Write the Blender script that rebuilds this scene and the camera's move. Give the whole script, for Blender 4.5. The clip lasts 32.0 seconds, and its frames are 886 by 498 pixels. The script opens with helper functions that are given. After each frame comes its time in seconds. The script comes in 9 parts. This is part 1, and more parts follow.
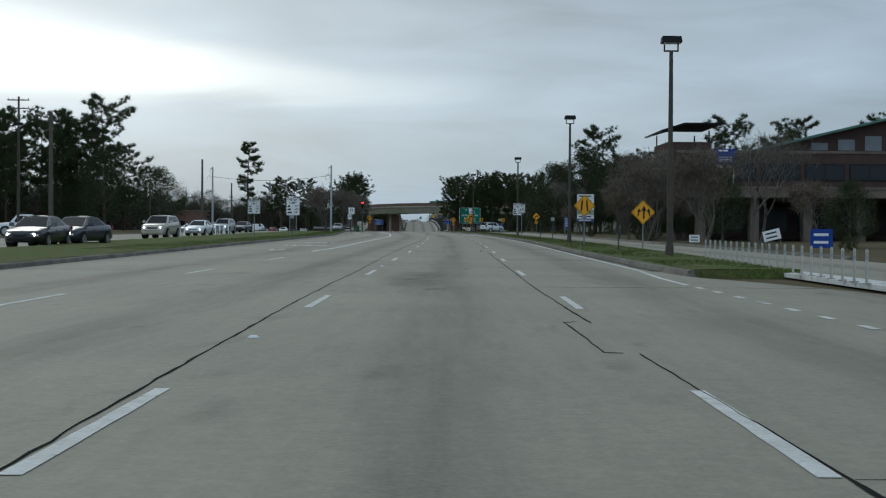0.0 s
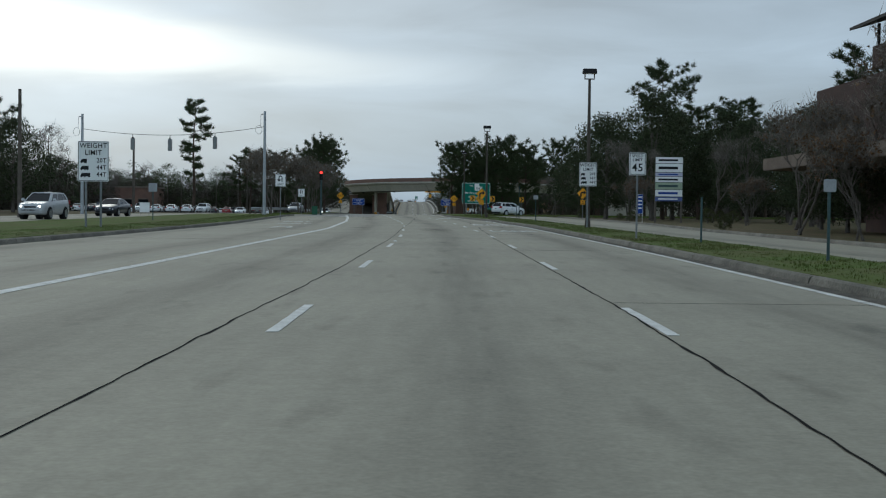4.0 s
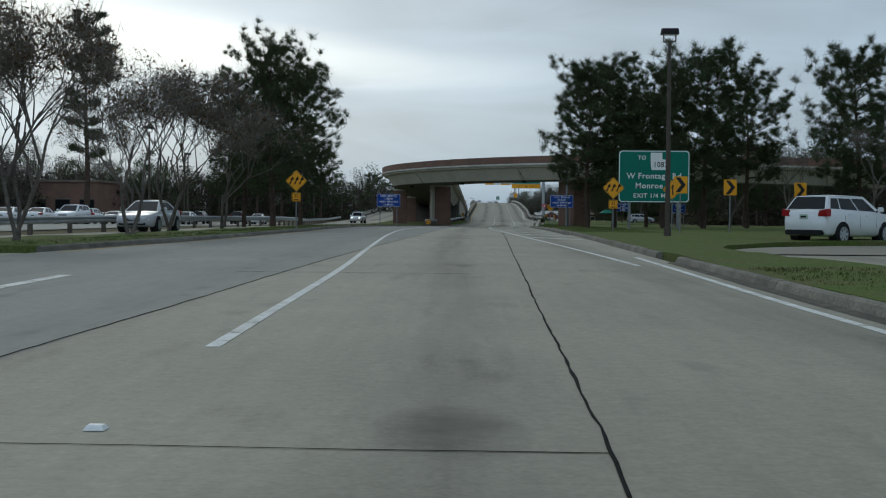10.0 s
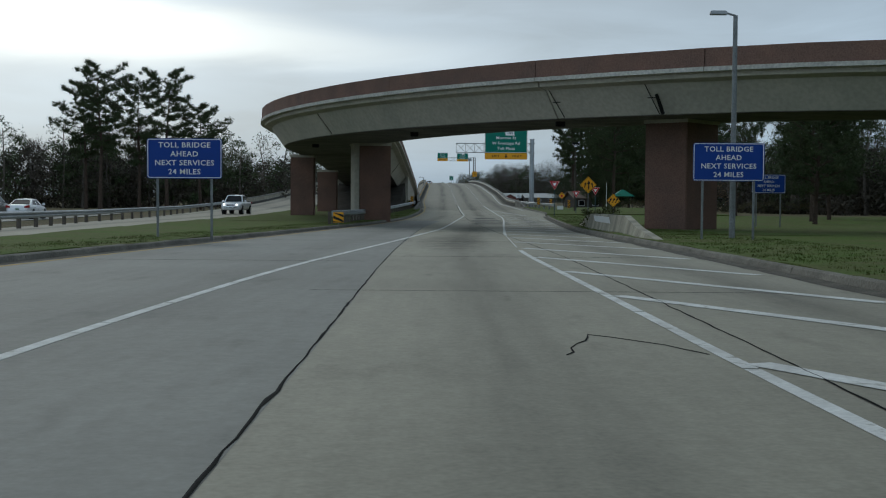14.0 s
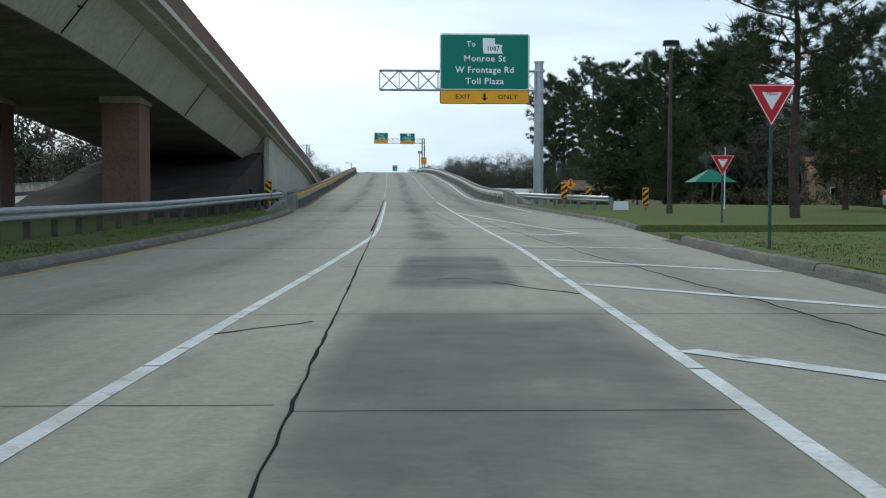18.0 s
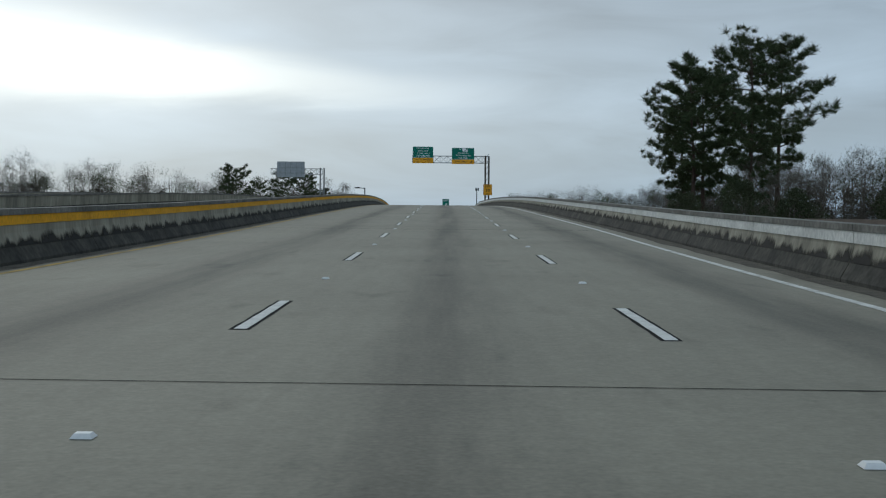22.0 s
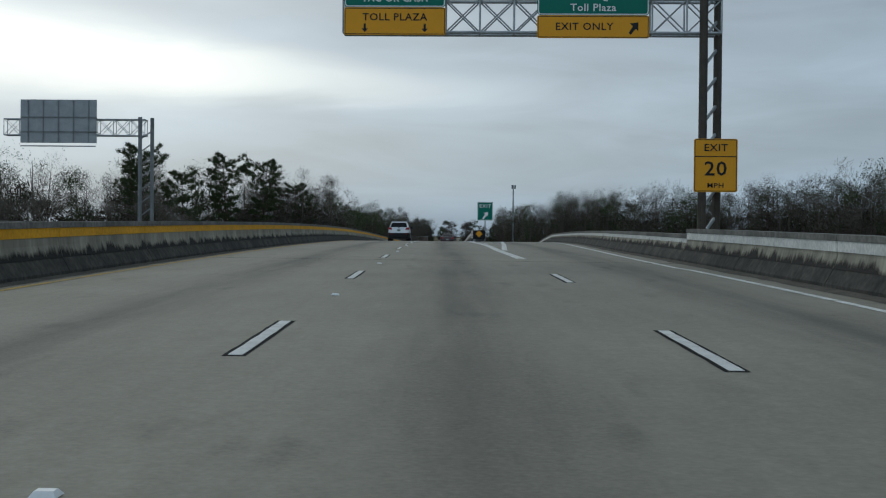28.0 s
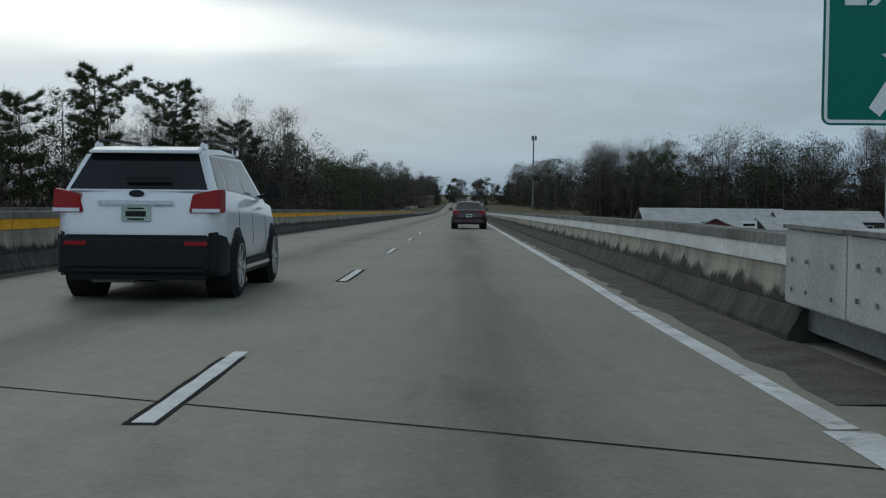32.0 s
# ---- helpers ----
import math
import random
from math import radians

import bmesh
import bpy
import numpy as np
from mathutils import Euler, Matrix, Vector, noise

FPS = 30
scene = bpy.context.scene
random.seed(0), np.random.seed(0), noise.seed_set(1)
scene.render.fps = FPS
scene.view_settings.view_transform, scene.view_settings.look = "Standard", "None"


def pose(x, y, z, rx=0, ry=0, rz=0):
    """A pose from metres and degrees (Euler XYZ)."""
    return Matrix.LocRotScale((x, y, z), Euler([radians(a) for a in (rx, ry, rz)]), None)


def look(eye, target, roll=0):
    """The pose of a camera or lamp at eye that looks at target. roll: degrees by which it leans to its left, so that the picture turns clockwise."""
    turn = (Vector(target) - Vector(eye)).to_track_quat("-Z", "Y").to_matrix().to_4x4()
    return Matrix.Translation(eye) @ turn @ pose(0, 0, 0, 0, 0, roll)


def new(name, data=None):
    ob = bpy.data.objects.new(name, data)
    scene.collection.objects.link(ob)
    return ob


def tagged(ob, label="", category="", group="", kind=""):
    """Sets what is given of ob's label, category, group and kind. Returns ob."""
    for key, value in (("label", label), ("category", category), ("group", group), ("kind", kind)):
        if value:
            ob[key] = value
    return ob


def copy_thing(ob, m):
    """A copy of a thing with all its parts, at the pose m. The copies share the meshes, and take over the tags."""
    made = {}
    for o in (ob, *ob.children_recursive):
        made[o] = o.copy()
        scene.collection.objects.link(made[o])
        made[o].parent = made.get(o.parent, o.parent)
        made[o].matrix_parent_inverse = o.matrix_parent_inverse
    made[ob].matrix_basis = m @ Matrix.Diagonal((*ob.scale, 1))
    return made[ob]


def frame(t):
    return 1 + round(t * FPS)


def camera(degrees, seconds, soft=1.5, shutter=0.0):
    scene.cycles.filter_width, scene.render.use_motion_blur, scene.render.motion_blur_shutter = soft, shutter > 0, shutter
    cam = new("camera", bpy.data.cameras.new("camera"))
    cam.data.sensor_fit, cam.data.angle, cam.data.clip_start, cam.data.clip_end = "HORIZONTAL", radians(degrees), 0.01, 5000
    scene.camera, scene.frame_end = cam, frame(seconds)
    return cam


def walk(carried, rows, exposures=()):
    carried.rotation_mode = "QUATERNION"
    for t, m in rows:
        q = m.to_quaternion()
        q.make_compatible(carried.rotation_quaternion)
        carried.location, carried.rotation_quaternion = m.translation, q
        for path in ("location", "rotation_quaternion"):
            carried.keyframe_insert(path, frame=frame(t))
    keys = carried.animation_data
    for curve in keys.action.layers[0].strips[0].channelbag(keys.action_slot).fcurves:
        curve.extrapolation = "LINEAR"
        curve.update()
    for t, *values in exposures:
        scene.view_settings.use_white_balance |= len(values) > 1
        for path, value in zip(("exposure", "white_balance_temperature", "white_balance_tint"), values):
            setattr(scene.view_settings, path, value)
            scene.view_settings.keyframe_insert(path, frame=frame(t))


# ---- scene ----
PATH = [
    (0.0, pose(0.000, 52.114, 1.171, 89.267, -0.357, -0.903)),
    (0.5, pose(0.167, 59.361, 1.234, 89.128, -0.468, -1.030)),
    (1.0, pose(0.326, 66.821, 1.220, 88.764, -0.262, -1.080)),
    (1.5, pose(0.479, 74.508, 1.310, 88.498, -0.616, -0.915)),
    (2.0, pose(0.622, 82.434, 1.343, 88.827, -0.650, -0.802)),
    (2.5, pose(0.772, 90.594, 1.411, 88.729, -0.776, -0.716)),
    (3.0, pose(0.936, 98.976, 1.462, 89.000, -1.060, -0.724)),
    (3.5, pose(1.088, 107.558, 1.515, 88.599, -0.874, -0.924)),
    (4.0, pose(1.239, 116.326, 1.577, 88.383, -0.644, -0.968)),
    (4.5, pose(1.384, 125.274, 1.637, 88.326, -0.533, -0.895)),
    (5.0, pose(1.514, 134.392, 1.695, 88.403, -0.470, -0.753)),
    (5.5, pose(1.622, 143.669, 1.765, 88.590, -0.415, -0.586)),
    (6.0, pose(1.702, 153.082, 1.822, 88.861, -0.405, -0.438)),
    (6.5, pose(1.749, 162.580, 1.861, 88.667, -0.515, -0.231)),
    (7.0, pose(1.749, 172.141, 1.933, 88.632, -0.822, 0.084)),
    (7.5, pose(1.665, 181.759, 1.996, 88.401, -0.747, 0.533)),
    (8.0, pose(1.499, 191.445, 2.041, 88.465, -0.480, 1.033)),
    (8.5, pose(1.261, 201.223, 2.134, 88.521, -0.553, 1.630)),
    (9.0, pose(0.938, 211.112, 2.188, 88.364, -0.104, 2.225)),
    (9.5, pose(0.586, 221.092, 2.250, 88.417, -0.390, 2.695)),
    (10.0, pose(0.161, 231.099, 2.319, 88.442, -0.470, 2.727)),
    (10.5, pose(-0.306, 241.114, 2.374, 88.387, -0.451, 2.679)),
    (11.0, pose(-0.779, 251.142, 2.431, 88.297, -0.427, 2.581)),
    (11.5, pose(-1.222, 261.196, 2.482, 88.217, -0.489, 2.470)),
    (12.0, pose(-1.620, 271.281, 2.498, 88.194, -0.572, 2.379)),
    (12.5, pose(-1.955, 281.402, 2.533, 88.270, -0.639, 2.309)),
    (13.0, pose(-2.328, 291.583, 2.588, 88.204, -0.905, 2.055)),
    (13.5, pose(-2.643, 301.852, 2.601, 87.709, -0.711, 1.114)),
    (14.0, pose(-2.806, 312.189, 2.564, 87.658, -0.391, 0.225)),
    (14.5, pose(-2.803, 322.574, 2.537, 87.487, -0.448, -0.544)),
    (15.0, pose(-2.625, 333.032, 2.458, 87.651, -0.432, -0.951)),
    (15.5, pose(-2.327, 343.630, 2.391, 87.626, -0.312, -1.682)),
    (16.0, pose(-1.997, 354.347, 2.309, 87.579, -0.376, -2.071)),
    (16.5, pose(-1.644, 365.173, 2.228, 87.529, -0.387, -2.278)),
    (17.0, pose(-1.273, 376.107, 2.147, 87.494, -0.353, -2.389)),
    (17.5, pose(-0.896, 387.147, 2.095, 87.493, -0.252, -2.365)),
    (18.0, pose(-0.521, 398.288, 2.005, 87.544, -0.136, -2.020)),
    (18.5, pose(-0.177, 409.523, 1.989, 88.243, 0.080, -1.599)),
    (19.0, pose(0.118, 420.842, 1.996, 88.205, -0.291, -1.064)),
    (19.5, pose(0.267, 432.256, 2.004, 88.142, -0.166, -0.478)),
    (20.0, pose(0.296, 443.746, 2.102, 88.661, -0.441, -0.030)),
    (20.5, pose(0.301, 455.270, 2.244, 88.648, -0.444, 0.099)),
    (21.0, pose(0.289, 466.812, 2.408, 89.038, -0.643, 0.239)),
    (21.5, pose(0.237, 478.360, 2.641, 89.115, -0.496, 0.395)),
    (22.0, pose(0.168, 489.908, 2.919, 89.396, -0.461, 0.546)),
    (22.5, pose(0.088, 501.448, 3.241, 89.840, -0.473, 0.666)),
    (23.0, pose(0.002, 512.976, 3.573, 90.058, -0.545, 0.778)),
    (23.5, pose(-0.089, 524.487, 4.023, 90.288, -0.505, 0.819)),
    (24.0, pose(-0.185, 535.984, 4.464, 90.620, -0.510, 0.744)),
    (24.5, pose(-0.290, 547.471, 4.908, 90.549, -0.519, 0.723)),
    (25.0, pose(-0.408, 558.954, 5.351, 90.363, -0.529, 0.722)),
    (25.5, pose(-0.548, 570.440, 5.747, 90.359, -0.594, 0.778)),
    (26.0, pose(-0.716, 581.937, 6.177, 90.083, -0.521, 0.937)),
    (26.5, pose(-0.918, 593.457, 6.543, 89.688, -0.487, 1.177)),
    (27.0, pose(-1.163, 605.012, 6.876, 89.328, -0.472, 1.460)),
    (27.5, pose(-1.458, 616.614, 7.170, 89.156, -0.467, 1.721)),
    (28.0, pose(-1.809, 628.261, 7.413, 89.325, -0.522, 1.854)),
    (28.5, pose(-2.149, 639.928, 7.642, 89.153, -0.563, 2.102)),
    (29.0, pose(-2.525, 651.618, 7.819, 88.925, -0.624, 2.156)),
    (29.5, pose(-2.936, 663.346, 7.926, 88.682, -0.552, 2.251)),
    (30.0, pose(-3.369, 675.127, 8.031, 88.663, -0.525, 2.335)),
    (30.5, pose(-3.816, 686.979, 8.075, 88.258, -0.516, 2.424)),
    (31.0, pose(-4.267, 698.909, 8.084, 87.936, -0.655, 2.455)),
    (31.5, pose(-4.790, 710.916, 8.050, 88.050, -0.545, 2.392)),
    (32.0, pose(-5.309, 722.969, 8.000, 87.382, -0.524, 2.203)),
]
cam = camera(39.28, 32.0, soft=1.15)
walk(cam, PATH, [(0.0, -0.57, 6050, 3), (12.0, -0.55, 6050, 3), (13.0, -0.57, 6050, 3), (14.5, -0.6, 6050, 3), (15.5, -0.5, 6050, 3), (17.3, 0.24, 6050, 3), (18.2, 0.23, 6050, 3), (19.1, 0.14, 6050, 3), (20.0, -0.25, 6050, 3), (21.0, -0.42, 6050, 3), (22.0, -0.58, 6050, 3), (23.0, -0.68, 6050, 3), (24.0, -0.68, 6050, 3), (28.0, -0.76, 6050, 3), (29.0, -0.8, 6050, 3), (30.0, -0.65, 6050, 3), (31.0, -0.69, 6050, 3), (32.0, -0.72, 6050, 3)])

# ---------------- light ----------------
world = bpy.data.worlds.new("overcast_sky")
scene.world = world
world.use_nodes = True
wn, wl = world.node_tree.nodes, world.node_tree.links
wn.clear()


def wnode(kind, **kw):
    n = wn.new(kind)
    for k, v in kw.items():
        n.inputs[k].default_value = v
    return n


SUN_AZ, SUN_EL = 24.0, 34.0
sky = wn.new("ShaderNodeTexSky")
sky.sky_type = "NISHITA"
sky.sun_disc = False
sky.sun_elevation = radians(SUN_EL)
sky.sun_rotation = radians(-SUN_AZ)
sky.dust_density = 3.0
skybg = wnode("ShaderNodeBackground", Strength=0.03)
wl.new(sky.outputs[0], skybg.inputs[0])
tc = wn.new("ShaderNodeTexCoord")
sep = wn.new("ShaderNodeSeparateXYZ")
wl.new(tc.outputs["Generated"], sep.inputs[0])


def wmath(op, a, b=None, clamp=False):
    n = wn.new("ShaderNodeMath")
    n.operation = op
    n.use_clamp = clamp
    for i, s in enumerate((a, b)):
        if s is None:
            continue
        if isinstance(s, (int, float)):
            n.inputs[i].default_value = s
        else:
            wl.new(s, n.inputs[i])
    return n.outputs[0]


# azimuth (to the left of ahead) and elevation, in radians
az = wmath("ARCTAN2", wmath("MULTIPLY", sep.outputs[0], -1.0), sep.outputs[1])
el = wmath("ARCSINE", sep.outputs[2])
vec = wn.new("ShaderNodeCombineXYZ")
wl.new(wmath("MULTIPLY", az, 6.0), vec.inputs[0])
wl.new(wmath("MULTIPLY", el, 30.0), vec.inputs[1])
streak = wnode("ShaderNodeTexNoise", Scale=0.9, Detail=5.0, Roughness=0.55, Distortion=0.5)
wl.new(vec.outputs[0], streak.inputs["Vector"])
vec2 = wn.new("ShaderNodeCombineXYZ")
wl.new(wmath("MULTIPLY", az, 2.6), vec2.inputs[0])
wl.new(wmath("ADD", wmath("MULTIPLY", el, 9.0), 3.3), vec2.inputs[1])
bank = wnode("ShaderNodeTexNoise", Scale=1.1, Detail=3.0, Roughness=0.5)
wl.new(vec2.outputs[0], bank.inputs["Vector"])
ramp = wn.new("ShaderNodeValToRGB")
cr = ramp.color_ramp
cr.elements[0].position, cr.elements[0].color = 0.0, (0.33, 0.46, 0.61, 1)
cr.elements[1].position, cr.elements[1].color = 1.0, (0.36, 0.42, 0.49, 1)
e = cr.elements.new(0.10)
e.color = (0.39, 0.52, 0.67, 1)
e = cr.elements.new(0.30)
e.color = (0.44, 0.53, 0.65, 1)
e = cr.elements.new(0.55)
e.color = (0.41, 0.475, 0.56, 1)
wl.new(wmath("MULTIPLY", el, 3.2, True), ramp.inputs[0])
# a long gap of thin cloud, low ahead and to the left
off = wmath("MAXIMUM", wmath("SUBTRACT", az, 0.05), 0.0)
mid = wmath("ADD", wmath("MULTIPLY", off, 0.085), 0.115)
wob = wmath("MULTIPLY", wmath("SUBTRACT", streak.outputs[0], 0.5), 0.030)
dip = wmath("DIVIDE", wmath("ADD", wmath("SUBTRACT", el, mid), wob), wmath("ADD", wmath("MULTIPLY", off, 0.062), 0.012))
gap = wmath("POWER", 2.718, wmath("MULTIPLY", wmath("POWER", wmath("ABSOLUTE", dip), 2.6), -1.0))
reach = wmath("DIVIDE", wmath("SUBTRACT", az, -0.10), 0.34, True)
fade = wmath("SUBTRACT", 1.0, wmath("DIVIDE", wmath("SUBTRACT", az, 0.5), 0.8, True))
gap = wmath("MULTIPLY", wmath("MULTIPLY", gap, wmath("POWER", reach, 1.7)), fade)
lum = wmath("ADD", wmath("MULTIPLY", wmath("SUBTRACT", streak.outputs[0], 0.5), 0.75), wmath("MULTIPLY", wmath("SUBTRACT", bank.outputs[0], 0.5), 1.0))
halo = wmath("POWER", 2.718, wmath("MULTIPLY", wmath("POWER", wmath("DIVIDE", wmath("ABSOLUTE", wmath("SUBTRACT", el, 0.135)), 0.085), 2.0), -1.0))
lum = wmath("ADD", lum, wmath("ADD", 1.0, wmath("MULTIPLY", wmath("MULTIPLY", halo, reach), 0.38)))
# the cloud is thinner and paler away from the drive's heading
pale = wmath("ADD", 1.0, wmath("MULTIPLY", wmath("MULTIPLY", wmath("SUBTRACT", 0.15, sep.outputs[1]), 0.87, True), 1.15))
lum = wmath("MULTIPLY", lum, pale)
mul = wn.new("ShaderNodeMix")
mul.data_type = "RGBA"
mul.blend_type = "MULTIPLY"
mul.inputs["Factor"].default_value = 1.0
wl.new(ramp.outputs[0], mul.inputs["A"])
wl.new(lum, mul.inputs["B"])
mix = wn.new("ShaderNodeMix")
mix.data_type = "RGBA"
wl.new(gap, mix.inputs["Factor"])
wl.new(mul.outputs["Result"], mix.inputs["A"])
mix.inputs["B"].default_value = (1.4, 1.38, 1.33, 1)
cloudbg = wnode("ShaderNodeBackground", Strength=1.0)
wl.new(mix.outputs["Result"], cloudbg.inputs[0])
addsh = wn.new("ShaderNodeAddShader")
wl.new(skybg.outputs[0], addsh.inputs[0])
wl.new(cloudbg.outputs[0], addsh.inputs[1])
wout = wn.new("ShaderNodeOutputWorld")
wl.new(addsh.outputs[0], wout.inputs[0])

sun_data = bpy.data.lights.new("sun", "SUN")
sun_data.energy, sun_data.angle, sun_data.color = 0.7, radians(18), (1.0, 0.96, 0.9)
sun = new("sun", sun_data)
sun.matrix_world = look((0, 0, 0), (math.sin(radians(SUN_AZ)), -math.cos(radians(SUN_AZ)), -math.tan(radians(SUN_EL))))
sun.location = (-200, 500, 300)

# ---------------- materials ----------------
MATS = {}


def mat(name, col, rough=0.7, metal=0.0, vary=0.15, scale=1.0, fine=40.0, bump=0.15, col2=None, spec=0.25, randomize=0.0, stretch=(1, 1, 1), emit=0.0):
    if name in MATS:
        return MATS[name]
    m = bpy.data.materials.new(name)
    m.use_nodes = True
    n, l = m.node_tree.nodes, m.node_tree.links
    b = n["Principled BSDF"]
    b.inputs["Roughness"].default_value = rough
    b.inputs["Metallic"].default_value = metal
    b.inputs["Specular IOR Level"].default_value = spec
    MATS[name] = m
    c1 = (*col, 1)
    c2 = (*(col2 or [c * (1 - vary) for c in col]), 1)
    geo = n.new("ShaderNodeTexCoord")
    mp = n.new("ShaderNodeMapping")
    mp.inputs["Scale"].default_value = stretch
    l.new(geo.outputs["Object"], mp.inputs[0])
    big = n.new("ShaderNodeTexNoise")
    big.inputs["Scale"].default_value = scale
    big.inputs["Detail"].default_value = 4
    l.new(mp.outputs[0], big.inputs["Vector"])
    small = n.new("ShaderNodeTexNoise")
    small.inputs["Scale"].default_value = fine
    small.inputs["Detail"].default_value = 2
    l.new(mp.outputs[0], small.inputs["Vector"])
    r = n.new("ShaderNodeMapRange")
    r.inputs[1].default_value, r.inputs[2].default_value = 0.33, 0.67
    l.new(big.outputs[0], r.inputs[0])
    mx = n.new("ShaderNodeMix")
    mx.data_type = "RGBA"
    mx.inputs["A"].default_value, mx.inputs["B"].default_value = c1, c2
    l.new(r.outputs[0], mx.inputs["Factor"])
    hs = n.new("ShaderNodeHueSaturation")
    l.new(mx.outputs["Result"], hs.inputs["Color"])
    r2 = n.new("ShaderNodeMapRange")
    r2.inputs[1].default_value, r2.inputs[2].default_value = 0.3, 0.7
    r2.inputs[3].default_value, r2.inputs[4].default_value = 1 - vary * 0.7, 1 + vary * 0.7
    l.new(small.outputs[0], r2.inputs[0])
    val = r2.outputs[0]
    if randomize:
        oi = n.new("ShaderNodeObjectInfo")
        r3 = n.new("ShaderNodeMapRange")
        r3.inputs[3].default_value, r3.inputs[4].default_value = 1 - randomize, 1 + randomize
        l.new(oi.outputs["Random"], r3.inputs[0])
        mm = n.new("ShaderNodeMath")
        mm.operation = "MULTIPLY"
        l.new(val, mm.inputs[0])
        l.new(r3.outputs[0], mm.inputs[1])
        val = mm.outputs[0]
    l.new(val, hs.inputs["Value"])
    l.new(hs.outputs[0], b.inputs["Base Color"])
    if bump:
        bp = n.new("ShaderNodeBump")
        bp.inputs["Strength"].default_value = bump
        bp.inputs["Distance"].default_value = 0.02
        l.new(small.outputs[0], bp.inputs["Height"])
        l.new(bp.outputs[0], b.inputs["Normal"])
    if emit:
        b.inputs["Emission Color"].default_value = c1
        b.inputs["Emission Strength"].default_value = emit
    return m


def road_mat(name, col, stain, speck):
    """Concrete or asphalt, with the dark drip line along the lane's middle; u is metres from that middle, v metres along."""
    m = mat(name, col, rough=0.75, vary=0.10, scale=0.25, fine=9.0, bump=0.0, spec=0.32)
    n, l = m.node_tree.nodes, m.node_tree.links
    b = n["Principled BSDF"]
    src = b.inputs["Base Color"].links[0].from_socket
    uv = n.new("ShaderNodeUVMap")
    sp = n.new("ShaderNodeSeparateXYZ")
    l.new(uv.outputs[0], sp.inputs[0])

    def mth(op, a, c=None, clamp=False):
        q = n.new("ShaderNodeMath")
        q.operation, q.use_clamp = op, clamp
        for i, s in enumerate((a, c)):
            if s is None:
                continue
            if isinstance(s, (int, float)):
                q.inputs[i].default_value = s
            else:
                l.new(s, q.inputs[i])
        return q.outputs[0]

    # lane-periodic distance from a lane's middle
    ph = mth("SUBTRACT", mth("MODULO", mth("ADD", sp.outputs[0], 36.6 + 1.83), 3.66), 1.83)
    drip = mth("POWER", 2.718, mth("MULTIPLY", mth("MULTIPLY", ph, ph), -3.2))
    cv = n.new("ShaderNodeCombineXYZ")
    l.new(mth("MULTIPLY", sp.outputs[0], 1.1), cv.inputs[0])
    l.new(mth("MULTIPLY", sp.outputs[1], 0.05), cv.inputs[1])
    ns = n.new("ShaderNodeTexNoise")
    ns.inputs["Scale"].default_value, ns.inputs["Detail"].default_value = 1.6, 4.0
    l.new(cv.outputs[0], ns.inputs["Vector"])
    cv2 = n.new("ShaderNodeCombineXYZ")
    l.new(mth("MULTIPLY", sp.outputs[0], 2.0), cv2.inputs[0])
    l.new(mth("MULTIPLY", sp.outputs[1], 0.22), cv2.inputs[1])
    ns2 = n.new("ShaderNodeTexNoise")
    ns2.inputs["Scale"].default_value, ns2.inputs["Detail"].default_value = 2.4, 6.0
    l.new(cv2.outputs[0], ns2.inputs["Vector"])
    ns3 = n.new("ShaderNodeTexNoise")
    ns3.inputs["Scale"].default_value, ns3.inputs["Detail"].default_value = 26.0, 3.0
    l.new(uv.outputs[0], ns3.inputs["Vector"])
    dark = mth("MULTIPLY", mth("MULTIPLY", drip, stain), mth("ADD", mth("MULTIPLY", ns.outputs[0], 1.2), -0.12, True))
    ns4 = n.new("ShaderNodeTexNoise")
    ns4.inputs["Scale"].default_value, ns4.inputs["Detail"].default_value = 0.22, 3.0
    l.new(uv.outputs[0], ns4.inputs["Vector"])
    mott = mth("ADD", mth("MULTIPLY", mth("SUBTRACT", ns2.outputs[0], 0.5), 0.30), mth("MULTIPLY", mth("SUBTRACT", ns4.outputs[0], 0.5), 0.32))
    spk = mth("MULTIPLY", mth("SUBTRACT", ns3.outputs[0], 0.5), speck)
    cv3 = n.new("ShaderNodeCombineXYZ")
    l.new(sp.outputs[0], cv3.inputs[0])
    l.new(mth("MULTIPLY", sp.outputs[1], 0.3), cv3.inputs[1])
    ns5 = n.new("ShaderNodeTexNoise")
    ns5.inputs["Scale"].default_value, ns5.inputs["Detail"].default_value = 1.7, 5.0
    l.new(cv3.outputs[0], ns5.inputs["Vector"])
    spots = mth("MULTIPLY", mth("MULTIPLY", mth("SUBTRACT", ns5.outputs[0], 0.60), 6.0, True), 0.28)
    val = mth("SUBTRACT", mth("ADD", mth("ADD", mth("SUBTRACT", 1.0, dark), mott), spk), spots)
    hs = n.new("ShaderNodeHueSaturation")
    l.new(src, hs.inputs["Color"])
    l.new(val, hs.inputs["Value"])
    l.new(hs.outputs[0], b.inputs["Base Color"])
    bp = n.new("ShaderNodeBump")
    bp.inputs["Strength"].default_value, bp.inputs["Distance"].default_value = 0.3, 0.006
    l.new(ns3.outputs[0], bp.inputs["Height"])
    l.new(bp.outputs[0], b.inputs["Normal"])
    return m


